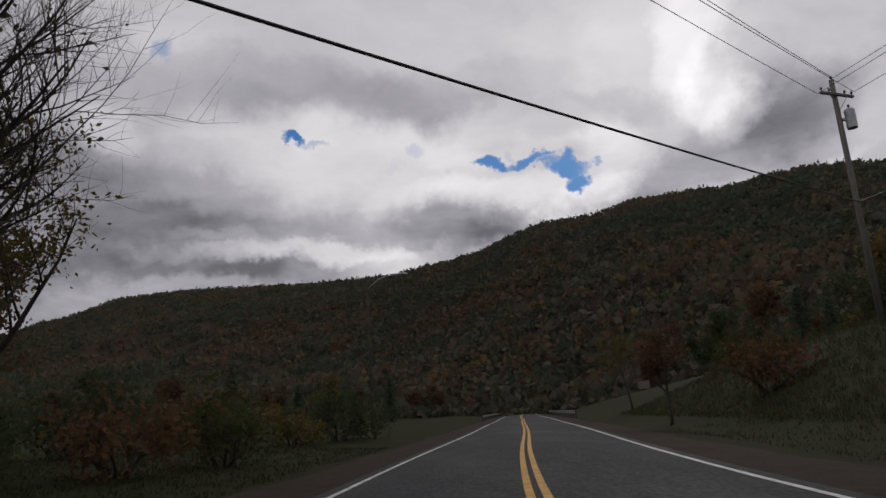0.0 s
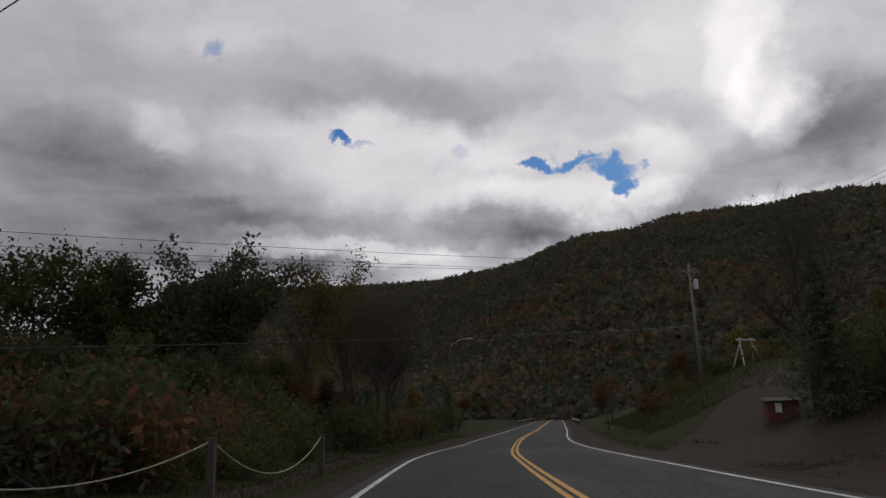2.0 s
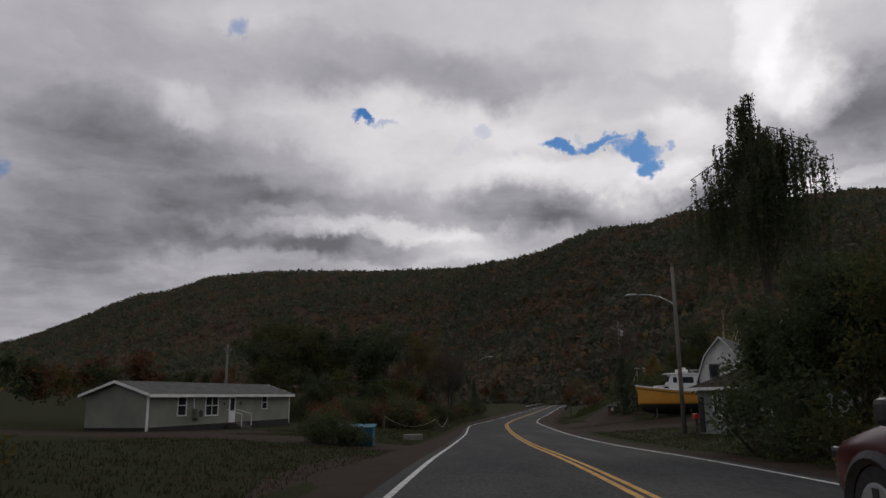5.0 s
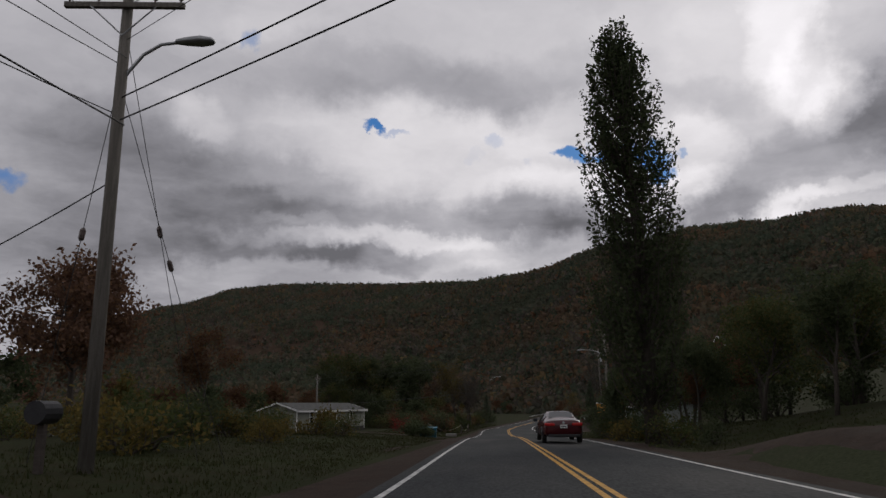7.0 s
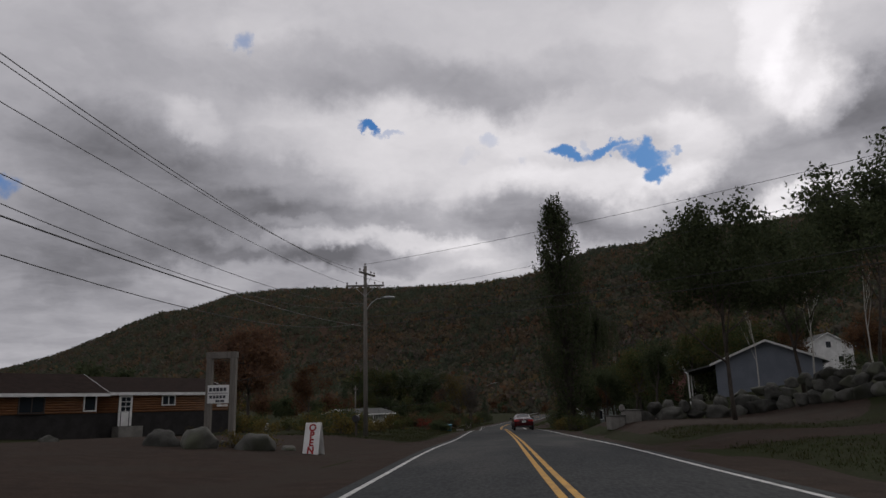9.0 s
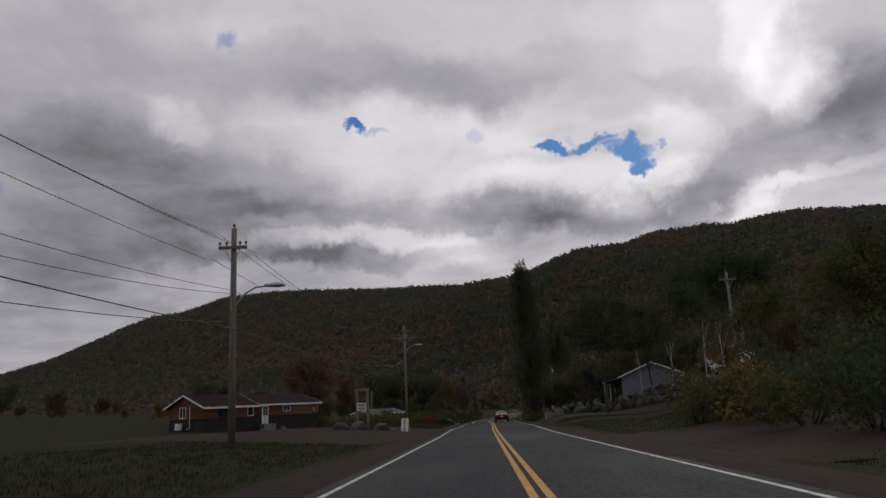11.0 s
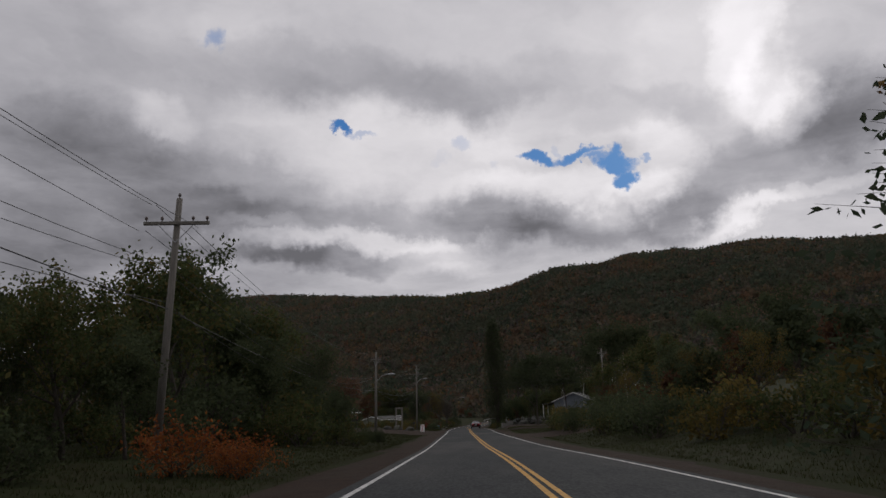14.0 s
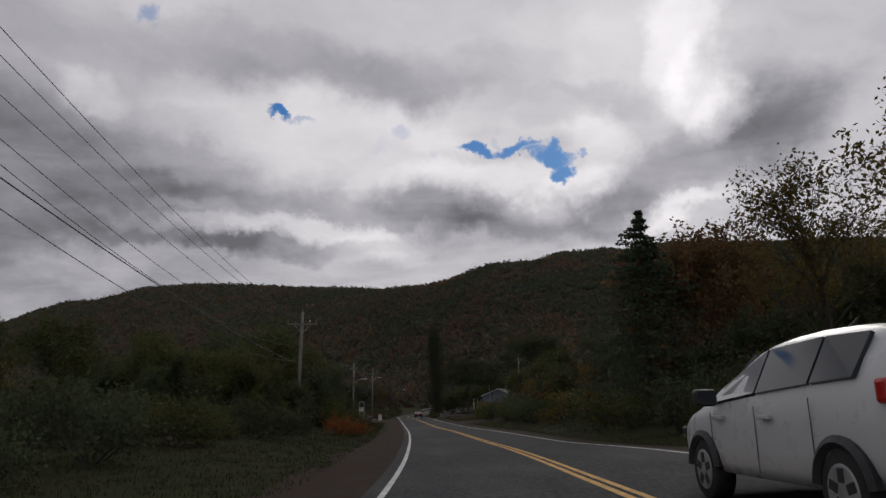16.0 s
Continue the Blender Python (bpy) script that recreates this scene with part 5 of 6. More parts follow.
def leaves_mesh(name, centres, rng, size, mat, droop=0.0, flat=0.0):
    """Many small pointed leaves at the centres, each turned its own way."""
    n = len(centres)
    c = np.array(centres, float)
    st = np.random.RandomState(rng.randrange(1 << 30))
    a = st.normal(size=(n, 3))
    a[:, 2] = a[:, 2] * (1 - flat) - droop
    a /= np.linalg.norm(a, axis=1)[:, None]
    b = np.cross(a, st.normal(size=(n, 3)))
    b /= np.linalg.norm(b, axis=1)[:, None]
    s = (size * st.uniform(0.6, 1.35, n))[:, None]
    v = np.stack([c - a * s * 0.6, c + b * s * 0.36, c + a * s * 0.7, c - b * s * 0.36], 1).reshape(-1, 3)
    me = bpy.data.meshes.new(name)
    me.vertices.add(4 * n)
    me.vertices.foreach_set("co", v.ravel())
    me.loops.add(4 * n)
    me.loops.foreach_set("vertex_index", np.arange(4 * n))
    me.polygons.add(n)
    me.polygons.foreach_set("loop_start", np.arange(n) * 4)
    me.polygons.foreach_set("loop_total", np.full(n, 4))
    me.update()
    me.validate()
    me.materials.append(mat)
    return me


def grow(bm, rng, p, d, length, r, level, out, spread=0.6, rise=0.25, bend=0.18, kids=(5, 4, 4), taper=0.55):
    """A limb and its side limbs; out gathers the outer twigs' points."""
    pts, rad, steps_n = [p], [r], 4 if level else 6
    q, dirn = p.copy(), d.copy()
    for k in range(steps_n):
        dirn = (dirn + Vector((rng.gauss(0, bend), rng.gauss(0, bend), rng.gauss(0, bend) + rise * 0.12))).normalized()
        q = q + dirn * length / steps_n
        pts.append(q.copy())
        rad.append(r * (1 - (1 - taper * 0.4) * (k + 1) / steps_n))
    tube(bm, pts, rad, 8 if level == 0 else 5 if level == 1 else 3, cap=level == 0)
    if level >= len(kids):
        out.extend(pts[1:])
        return
    n = kids[level]
    for k in range(n):
        u = (0.32 if level == 0 else 0.25) + (0.98 - 0.3) * (k + rng.random() * 0.8) / n
        i = min(steps_n - 1, int(u * steps_n))
        at = pts[i].lerp(pts[i + 1], u * steps_n - i)
        ax = pts[i + 1] - pts[i]
        side = ax.orthogonal().normalized()
        side.rotate(Euler((0, 0, 0)))
        a = rng.random() * 2 * math.pi
        side = Matrix.Rotation(a, 3, ax.normalized()) @ side
        nd = (ax.normalized() * (1 - spread * 0.55) + side * spread + Vector((0, 0, rise * 0.5))).normalized()
        grow(bm, rng, at, nd, length * rng.uniform(0.42, 0.62) * (1.15 - 0.5 * u if level == 0 else 1), rad[i] * 0.55, level + 1, out, spread, rise, bend * 1.15, kids, taper)
    out.extend(pts[-2:])


def broad_tree(seed, height, mat, leaf=0.2, count=3500, spread=0.7, rise=0.3, kids=(9, 5, 4), fuzz=0.35, bark=BARK, name="tree", label="", category="tree", trunk=0.022, clear=0.0, droop=0.0):
    rng = random.Random(seed)
    t = thing(name, pose(0, 0, -200), label, category, "roadside trees")
    bm, tips = bmesh.new(), []
    grow(bm, rng, Vector((0, 0, -0.2)), Vector((0, 0, 1)), height * 0.86, height * trunk, 0, tips, spread, rise, 0.08, kids)
    k = height / max(v.co.z for v in bm.verts)
    bmesh.ops.scale(bm, vec=(k, k, k), verts=bm.verts)
    part("trunk", bm, bark, t, smooth=True)
    tips = [q * k for q in tips if q.z * k > height * clear]
    if count:
        cs = []
        for _ in range(count):
            q = rng.choice(tips)
            cs.append((q.x + rng.gauss(0, fuzz), q.y + rng.gauss(0, fuzz), max(0.1, q.z + rng.gauss(0, fuzz) - abs(rng.gauss(0, droop)))))
        mesh_part("crown", leaves_mesh("crown", cs, rng, leaf, mat, droop * 0.3), (), t)
    return t


def spruce_tree(seed, height, width, label, whorls=26, per=10, quads=15):
    rng = random.Random(seed)
    t = thing("spruce", pose(0, 0, -200), label, "tree", "roadside trees")
    bm = tubed([(0, 0, -0.2), (0, 0, height * 0.5), (0, 0, height * 0.99)], [height * 0.017, height * 0.010, 0.012], 8)
    cs = []
    for k in range(whorls):
        u = k / (whorls - 1)
        z = height * (0.06 + 0.92 * u)
        reach = width * (1 - u) ** 0.85 + 0.12
        a0 = rng.random() * 6.3
        for j in range(per if u < 0.8 else per - 3):
            a = a0 + 2 * math.pi * j / per + rng.uniform(-0.2, 0.2)
            z = height * (0.06 + 0.92 * u) + rng.gauss(0, 0.014) * height * (1 - 0.7 * u)
            L = reach * rng.uniform(0.55, 1.2)
            sag = rng.uniform(0.10, 0.32) * L * (1 - u)
            end = Vector((math.cos(a) * L, math.sin(a) * L, z - sag + 0.10 * L))
            tube(bm, [(0, 0, z), (end.x * 0.55, end.y * 0.55, z - sag * 0.9), end], [0.03, 0.02, 0.006], 3, cap=False)
            for i in range(quads):
                q = 0.22 + 0.8 * (i + rng.random()) / quads
                w = 0.20 * L * (1.1 - q) + 0.08
                cs.append((end.x * q + rng.gauss(0, w) * math.sin(a) + rng.gauss(0, 0.05), end.y * q - rng.gauss(0, w) * math.cos(a) + rng.gauss(0, 0.05), z - sag * min(1, q * 1.4) + 0.10 * L * max(0, q - 0.6) * 2 - abs(rng.gauss(0, 0.10))))
    part("trunk", bm, BARK, t, smooth=True)
    mesh_part("crown", leaves_mesh("crown", cs, rng, 0.24, NEEDLES, 0.2, 0.4), (), t)
    return t


def poplar_tree(seed, height, width, label):
    """A columnar poplar: steep limbs hugging the stem in upswept plumes."""
    rng = random.Random(seed)
    t = thing("poplar", pose(0, 0, -200), label, "tree")
    bm = tubed([(0, 0, -0.3), (0.1, 0, height * 0.4), (-0.25, 0, height * 0.75), (-0.45, 0, height * 0.98)], [0.42, 0.28, 0.13, 0.03], 10)
    cs = []
    for k in range(330):
        u = rng.random() ** 0.85
        z0 = height * (0.04 + 0.84 * u)
        a = rng.random() * 2 * math.pi
        env = width * (1.0 - 0.12 * abs(u - 0.45) - 0.30 * u ** 3 - 0.42 * u ** 8)
        L = height * rng.uniform(0.10, 0.19) * (1.1 - 0.45 * u)
        r1 = env * rng.uniform(0.3, 1.0) ** 0.7
        sx = -0.45 * u
        p0 = Vector((sx, 0, z0))
        p1 = Vector((sx + math.cos(a) * r1 * 0.75, math.sin(a) * r1 * 0.75, z0 + L * 0.5))
        p2 = Vector((sx + math.cos(a) * r1, math.sin(a) * r1, z0 + L * 1.15))
        tube(bm, [p0, p1, p2], [0.06, 0.035, 0.01], 4, cap=False)
        for i in range(66):
            q = rng.uniform(0.25, 1.05)
            c = p0.lerp(p1, q * 2) if q < 0.5 else p1.lerp(p2, q * 2 - 1)
            f = 0.10 + 0.17 * math.sin(min(1, q) * math.pi)
            cs.append((c.x + rng.gauss(0, f), c.y + rng.gauss(0, f), c.z + rng.gauss(0, f * 1.3)))
    part("trunk", bm, BARK, t, smooth=True)
    mesh_part("crown", leaves_mesh("crown", cs, rng, 0.18, LEAF_DARK), (), t)
    return t


def willow_tree(seed, height, label):
    """A weeping tree: limbs arching over into a wide dome with long hanging strands."""
    rng = random.Random(seed)
    t = thing("weeping_tree", pose(0, 0, -200), label, "tree")
    bm = tubed([(0, 0, -0.3), (0.15, 0.1, height * 0.3), (0.0, 0.2, height * 0.62), (0.1, 0, height * 0.9)], [0.36, 0.28, 0.18, 0.05], 9)
    cs = []
    for k in range(46):
        a, r = rng.random() * 6.283, 4.1 * rng.random() ** 0.5
        z0 = height * rng.uniform(0.4, 0.8)
        z1 = height * (1.0 - 0.012 * r * r) * rng.uniform(0.82, 1.0)
        p0, p1, p2 = Vector((0, 0, z0)), Vector((math.cos(a) * r * 0.55, math.sin(a) * r * 0.55, z1)), Vector((math.cos(a) * r, math.sin(a) * r, z1 - 0.25 * r))
        tube(bm, [p0, p0.lerp(p1, 0.5) + Vector((0, 0, 0.5)), p1, p2], [0.09, 0.07, 0.045, 0.02], 5, cap=False)
        for _ in range(13):
            q = p1.lerp(p2, rng.uniform(-0.2, 1.05)) + Vector((rng.gauss(0, 0.22), rng.gauss(0, 0.22), 0))
            L = rng.uniform(1.6, 6.2)
            sway = Vector((rng.gauss(0, 0.07) - 0.05, rng.gauss(0, 0.07), -1))
            tube(bm, [q, q + sway * L * 0.5, q + sway * L], [0.014, 0.009, 0.004], 3, cap=False)
            for i in range(int(L * 15)):
                c = q + sway * L * rng.random()
                cs.append((c.x + rng.gauss(0, 0.055), c.y + rng.gauss(0, 0.055), c.z))
    part("trunk", bm, BARK, t, smooth=True)
    mesh_part("crown", leaves_mesh("crown", cs, rng, 0.13, LEAF_DARK, 1.6), (), t)
    return t


def shrub(seed, size, mat, label, count=900, leaf=0.13, name="shrub"):
    rng = random.Random(seed)
    t = thing(name, pose(0, 0, -200), label, "shrub", "roadside shrubs")
    bm, tips = bmesh.new(), []
    for k in range(7):
        a = 2 * math.pi * k / 7 + rng.uniform(-0.4, 0.4)
        d = Vector((math.cos(a) * 0.7, math.sin(a) * 0.7, rng.uniform(0.6, 1.3))).normalized()
        grow(bm, rng, Vector((math.cos(a) * 0.1, math.sin(a) * 0.1, -0.1)), d, size * rng.uniform(0.6, 1.0), 0.03 * size ** 0.5, 1, tips, 0.7, 0.2, 0.2, (0, 3, 2))
    part("stem", bm, BARK, t)
    cs = []
    for _ in range(count):
        q = rng.choice(tips)
        f = size * 0.13
        cs.append((q.x + rng.gauss(0, f), q.y + rng.gauss(0, f), max(0.04, q.z + rng.gauss(0, f))))
    mesh_part("foliage", leaves_mesh("foliage", cs, rng, leaf, mat), (), t)
    return t


def at(t, x, y, turn=0.0, k=1.0, dz=0.0, used=set()):
    """Puts a tree, the first time itself and then copies of it, at a place, k times its size."""
    m = pose(x, y, land(x, y) + dz, 0, 0, turn) @ Matrix.Scale(k, 4)
    if t.name not in used:
        used.add(t.name)
        t.matrix_basis = m
        return t
    if t in (green_lo, rust_lo, gold_lo):
        FAR_TREES.append((t, m))
        return None
    return copy_thing(t, m)


FAR_TREES = []


def join_far_trees():
    """The valley woods: the crowns of all the far trees in one object."""
    mats, vs, loops, sizes, slots, base = [], [], [], [], [], 0
    for t, m in FAR_TREES:
        a = np.array(m)
        for o in (c for c in t.children if c.name.startswith("crown")):
            me = o.data
            co = np.empty(len(me.vertices) * 3)
            me.vertices.foreach_get("co", co)
            vs.append(co.reshape(-1, 3) @ a[:3, :3].T + a[:3, 3])
            li = np.empty(len(me.loops), int)
            me.loops.foreach_get("vertex_index", li)
            n = np.empty(len(me.polygons), int)
            me.polygons.foreach_get("loop_total", n)
            if me.materials[0] not in mats:
                mats.append(me.materials[0])
            loops.append(li + base)
            sizes.append(n)
            slots.append(np.full(len(n), mats.index(me.materials[0])))
            base += len(me.vertices)
    v, li, n, k = np.concatenate(vs), np.concatenate(loops), np.concatenate(sizes), np.concatenate(slots)
    me = bpy.data.meshes.new("valley_woods")
    me.vertices.add(len(v))
    me.vertices.foreach_set("co", v.ravel())
    me.loops.add(len(li))
    me.loops.foreach_set("vertex_index", li)
    me.polygons.add(len(n))
    me.polygons.foreach_set("loop_start", np.cumsum(n) - n)
    me.polygons.foreach_set("loop_total", n)
    for mat in mats:
        me.materials.append(mat)
    me.polygons.foreach_set("material_index", k)
    me.update()
    me.validate()
    return tagged(new("valley_woods", me), "mixed green and rust woods filling the valley", "woods", kind="stuff")



green_a = broad_tree(11, 10, LEAF_DARK, 0.20, 5600, kids=(9, 4, 3), label="dark green leafy roadside tree", clear=0.2, fuzz=0.3)
green_b = broad_tree(12, 9, LEAF_GREEN, 0.19, 5000, spread=0.8, kids=(10, 4, 3), label="broad green roadside tree turning yellow", clear=0.15, fuzz=0.3)
gold_a = broad_tree(13, 10, LEAF_GOLD, 0.13, 3900, label="half-bare tree with yellow-brown autumn leaves", kids=(10, 6, 4), clear=0.2, fuzz=0.19)
rust_a = broad_tree(14, 9, LEAF_RUST, 0.19, 3800, spread=0.75, kids=(9, 4, 3), label="rust-brown autumn tree with thin leaves", clear=0.15, fuzz=0.3)
maple = broad_tree(15, 10, LEAF_BROWN, 0.22, 14000, spread=1.15, rise=0.22, kids=(13, 6, 4), fuzz=0.3, label="round-crowned maple with dull brown leaves", clear=0.25)
bare_a = broad_tree(16, 9, LEAF_GOLD, 0.09, 60, fuzz=0.08, spread=0.8, rise=0.55, kids=(18, 10, 8), label="bare grey tree with fine upswept twigs", trunk=0.019)
bare_b = broad_tree(17, 10, LEAF_RUST, 0.09, 200, fuzz=0.09, spread=0.72, rise=0.55, kids=(16, 8, 6), label="nearly bare tree with a few brown leaves", trunk=0.012)
birch_a = broad_tree(18, 11, LEAF_GOLD, 0.13, 120, spread=0.26, rise=0.7, kids=(4, 3, 2), bark=BIRCH, name="birch", label="tall bare white-barked birch", trunk=0.009)
birch_b = broad_tree(19, 11, LEAF_DARK, 0.19, 5200, spread=0.8, rise=0.4, kids=(11, 5, 4), bark=BARK, name="birch", label="grey-barked birch with dark leaves", trunk=0.011, clear=0.52, fuzz=0.22)
gold_big = broad_tree(44, 11.4, LEAF_GOLD, 0.14, 4800, spread=0.66, rise=0.5, kids=(15, 8, 6), label="tall tree thinly hung with yellow-brown leaves", trunk=0.016, clear=0.3, fuzz=0.18)
birch_c = broad_tree(45, 12, LEAF_DARK, 0.18, 11000, spread=1.0, rise=0.35, kids=(12, 6, 4), bark=BARK, name="birch", label="tall grey-barked tree with a broad dark crown", trunk=0.012, clear=0.5, fuzz=0.22)
thicket = broad_tree(61, 8, LEAF_DARK, 0.105, 7500, spread=0.72, rise=0.45, kids=(13, 7, 4), label="dense dark green roadside tree with small leaves", trunk=0.013, clear=0.1, fuzz=0.22)
amber = broad_tree(62, 11, LEAF_AMBER, 0.20, 5200, spread=0.75, rise=0.4, kids=(11, 6, 4), label="amber-brown autumn tree with clumped leaves", trunk=0.014, clear=0.3, fuzz=0.24)
green_lo = broad_tree(41, 8, LEAF_DARK, 0.40, 1000, kids=(6, 3, 2), label="dark green tree in the valley woods", fuzz=0.4)
rust_lo = broad_tree(42, 8, LEAF_RUST, 0.40, 950, kids=(6, 3, 2), spread=0.75, label="rust-brown tree in the valley woods", fuzz=0.4)
gold_lo = broad_tree(43, 8, LEAF_GOLD, 0.36, 850, kids=(6, 3, 2), label="yellowing tree in the valley woods", fuzz=0.4)
spruce_a = spruce_tree(21, 14.8, 6.6, "tall dark green spruce beside the road", 25, 13, 30)
spruce_b = spruce_tree(22, 8, 2.1, "small dark green spruce tree", 20, 9, 12)
poplar = poplar_tree(23, 22.5, 2.9, "tall columnar poplar with dark green leaves")
willow = willow_tree(24, 18.5, "weeping tree with dark hanging strands")
shrub_g = shrub(31, 1.7, LEAF_GREEN, "green leafy shrub beside the road", 950, 0.12)
shrub_d = shrub(32, 2.0, LEAF_DARK, "dark green dense roadside shrub", 1100, 0.13)
shrub_r = shrub(33, 1.5, LEAF_RUST, "low rust-orange shrub beside the road", 850, 0.11)
shrub_y = shrub(34, 1.3, LEAF_GOLD, "low yellow-green shrub in the grass", 800, 0.11)
shrub_o = shrub(36, 1.7, LEAF_ORANGE, "bright orange autumn shrub beside the road", 1500, 0.10)
hedge = shrub(37, 1.5, LEAF_DARK, "dense dark green bush beside a waste box", 3600, 0.085)
shrub_red = shrub(35, 1.6, LEAF_RED, "bright red autumn shrub by a house", 1300, 0.10)

at(poplar, 8.0, -79.6, 0)
at(willow, 14.2, -45.0, 40, 1.0)
at(spruce_a, 18.8, -214.2, 0, 0.97)
at(maple, -24.2, -77.0, 0, 1.05)
at(rust_a, -21.0, -66.0, 70, 0.85)
# trees beyond the bend, left of the road
at(bare_a, -6.8, 6.1, 0, 1.14)
at(gold_big, -8.9, 8.4, 20, 1.08)
at(bare_a, -6.9, 9.6, 200, 1.05)
at(bare_b, -6.4, 8.2, 60, 1.06)
at(gold_a, -9.6, 15.0, 20, 0.9)
at(bare_b, -13.0, 12.0, 140, 1.15)
at(green_a, -17.2, 10.5, 30, 1.14)
at(green_a, -20.6, 11.0, 260, 1.12)
at(green_b, -23.4, 10.0, 80, 1.3)
at(green_a, -26.2, 11.0, 200, 1.08)
at(green_b, -29.8, 10.0, 150, 1.08)
at(green_a, -15.0, 5.0, 10, 0.5)
at(green_b, -19.0, 3.0, 70, 0.52)
at(green_a, -24.0, 3.0, 120, 0.55)
at(green_b, -29.0, 2.0, 190, 0.6)
at(spruce_b, -17.9, 8.6, 0, 1.3)
at(green_a, -15.0, 6.8, 290, 1.02)
at(rust_a, -12.2, 6.5, 140, 0.62)
at(green_b, -12.0, 3.0, 10, 0.42)
at(rust_a, -10.5, 10.5, 100, 0.5)
at(rust_a, -15.5, 24.0, 0, 1.0)
at(green_a, -30.0, 4.0, 90, 0.9)
at(rust_a, -30.0, -8.0, 45, 0.75)
at(shrub_red, -10.7, -40.4, 0, 0.95)
at(hedge, -7.2, -53.9, 0, 0.95)
at(hedge, -6.5, -54.0, 70, 0.72)
at(hedge, -7.9, -53.7, 130, 0.7)
for k in range(26):
    y = 1 + 1.7 * k
    at((shrub_d, shrub_g, shrub_d, shrub_y, shrub_r)[k % 5], road_x(y) - 8.0 - (k * 5 % 11), y, 77 * k, 0.9 + 0.08 * (k % 7))
at(shrub_g, -9.0, -6.0, 0, 1.3)
at(shrub_g, -7.0, 1.0, 70, 1.2)
at(shrub_y, -11.0, -9.0, 0, 1.3)
at(shrub_g, -12.5, -2.0, 130, 1.5)
at(shrub_d, -14.5, -14.0, 0, 1.2)
# thicket and rank weeds behind the rope fence
rng = random.Random(51)
for k in range(46):
    x, y = rng.uniform(-24, -8.0), rng.uniform(-22, 1)
    if x < -14.5 and y < -16:
        continue
    at(rng.choice((shrub_d, shrub_d, shrub_g, shrub_r)), x, y, rng.uniform(0, 360), rng.uniform(0.8, 1.5))
for k in range(14):
    at(rng.choice((green_a, green_b, rust_a, green_a)), rng.uniform(-26, -10.5), rng.uniform(-12, 2), rng.uniform(0, 360), rng.uniform(0.28, 0.46))
for k in range(16):
    at(shrub_g, rng.uniform(-9.0, -6.6), rng.uniform(-21, -7), rng.uniform(0, 360), rng.uniform(0.38, 0.6))
at(spruce_b, 12.4, -6.2, 30, (5.75 - land(12.4, -6.2)) / 8)
# right bank near the boat, drive and poles
at(bare_a, 13.4, -2.6, 80, 1.05)
at(shrub_d, 14.2, -4.0, 0, 1.4)
at(shrub_d, 15.6, -6.0, 50, 1.7)
at(shrub_d, 17.5, -4.0, 110, 1.9)
at(shrub_g, 16.2, -2.0, 10, 1.7)
at(green_b, 19.5, -6.0, 110, 0.5)
at(green_a, 22.0, -3.0, 0, 0.75)
at(rust_a, 20.0, -26.0, 0, 0.85)
at(gold_a, 24.0, -6.0, 0, 0.8)
at(birch_a, 19.5, -18.0, 0, 0.95)
at(birch_a, 21.0, -20.0, 120, 1.0)
at(rust_a, 10.5, 34.0, 0, 0.62)
at(shrub_r, 13.5, 30.0, 0, 1.5)
at(gold_a, 15.5, 60.0, 40, 0.7)
for x, y, k in ((21, 44, 0.5), (25, 38, 0.6), (29, 30, 0.6), (24, 52, 0.6), (18, 50, 0.4), (30, 46, 0.7), (27, 16, 0.5), (31, 8, 0.6), (34, 22, 0.7), (24, 60, 0.6)):
    at((green_lo, rust_lo, green_lo, gold_lo)[int(x + y) % 4], x, y, x * 40, k)
# behind the garage and round the poplar
for k, (x, y, s, tree) in enumerate(((13.9, -110.3, 1.03, birch_c), (19.5, -105.0, 0.9, birch_c), (24.5, -103.5, 1.12, birch_b), (29.5, -99.0, 1.2, birch_b), (34.0, -97.0, 1.25, birch_b), (23.3, -97.0, 0.85, birch_a), (27.3, -97.0, 0.9, birch_a), (28.4, -100.5, 0.85, birch_a), (30.5, -101.5, 0.9, birch_a), (20.0, -95.5, 0.7, birch_a))):
    at(tree, x, y, 67 * k, s)
for x, y, k in ((10.2, -56.0, 0.5), (11.5, -59.5, 0.55), (12.8, -54.0, 0.6), (9.4, -61.5, 0.42)):
    at(green_a, x, y, 70 * x, k)
for x, y, h in ((18.0, -70.0, 0.6), (20.5, -74.0, 0.66), (23.0, -69.0, 0.7), (24.5, -77.0, 0.72), (27.0, -72.0, 0.72), (21.0, -82.0, 0.6), (28.5, -80.0, 0.74), (31.0, -75.0, 0.8), (17.0, -64.0, 0.6), (20.0, -62.0, 0.66), (25.0, -63.0, 0.75), (33.0, -84.0, 0.8)):
    at((green_a, green_b, green_a, rust_a)[int(x * 7 + y) % 4], x, y, 31 * x, h)
    at(shrub_d, x - 1.5, y - 2.0, 11 * x, 1.3)
for x, y in ((21.4, -213.5), (23.8, -212.4), (26.0, -211.0)):
    at(amber, x, y, 60 * x, ((17.9 if x < 25 else 18.5) - land(x, y)) / 11)
for x, y, k in ((18.6, -63.0, 0.6), (19.8, -58.0, 0.62), (17.4, -58.0, 0.55)):
    at(green_a, x, y, 50 * x, k)
for x, y, k in ((7.9, -60.0, 1.3), (8.4, -63.5, 1.3), (8.8, -57.5, 1.4)):
    at(shrub_d, x, y, 50 * x, k)
for x, y, k in ((26.0, -134.0, 0.8), (24.5, -138.5, 0.7), (22.0, -134.5, 0.6), (28.5, -139.0, 0.85)):
    at(green_b, x, y, 50 * x, k)
rng = random.Random(77)
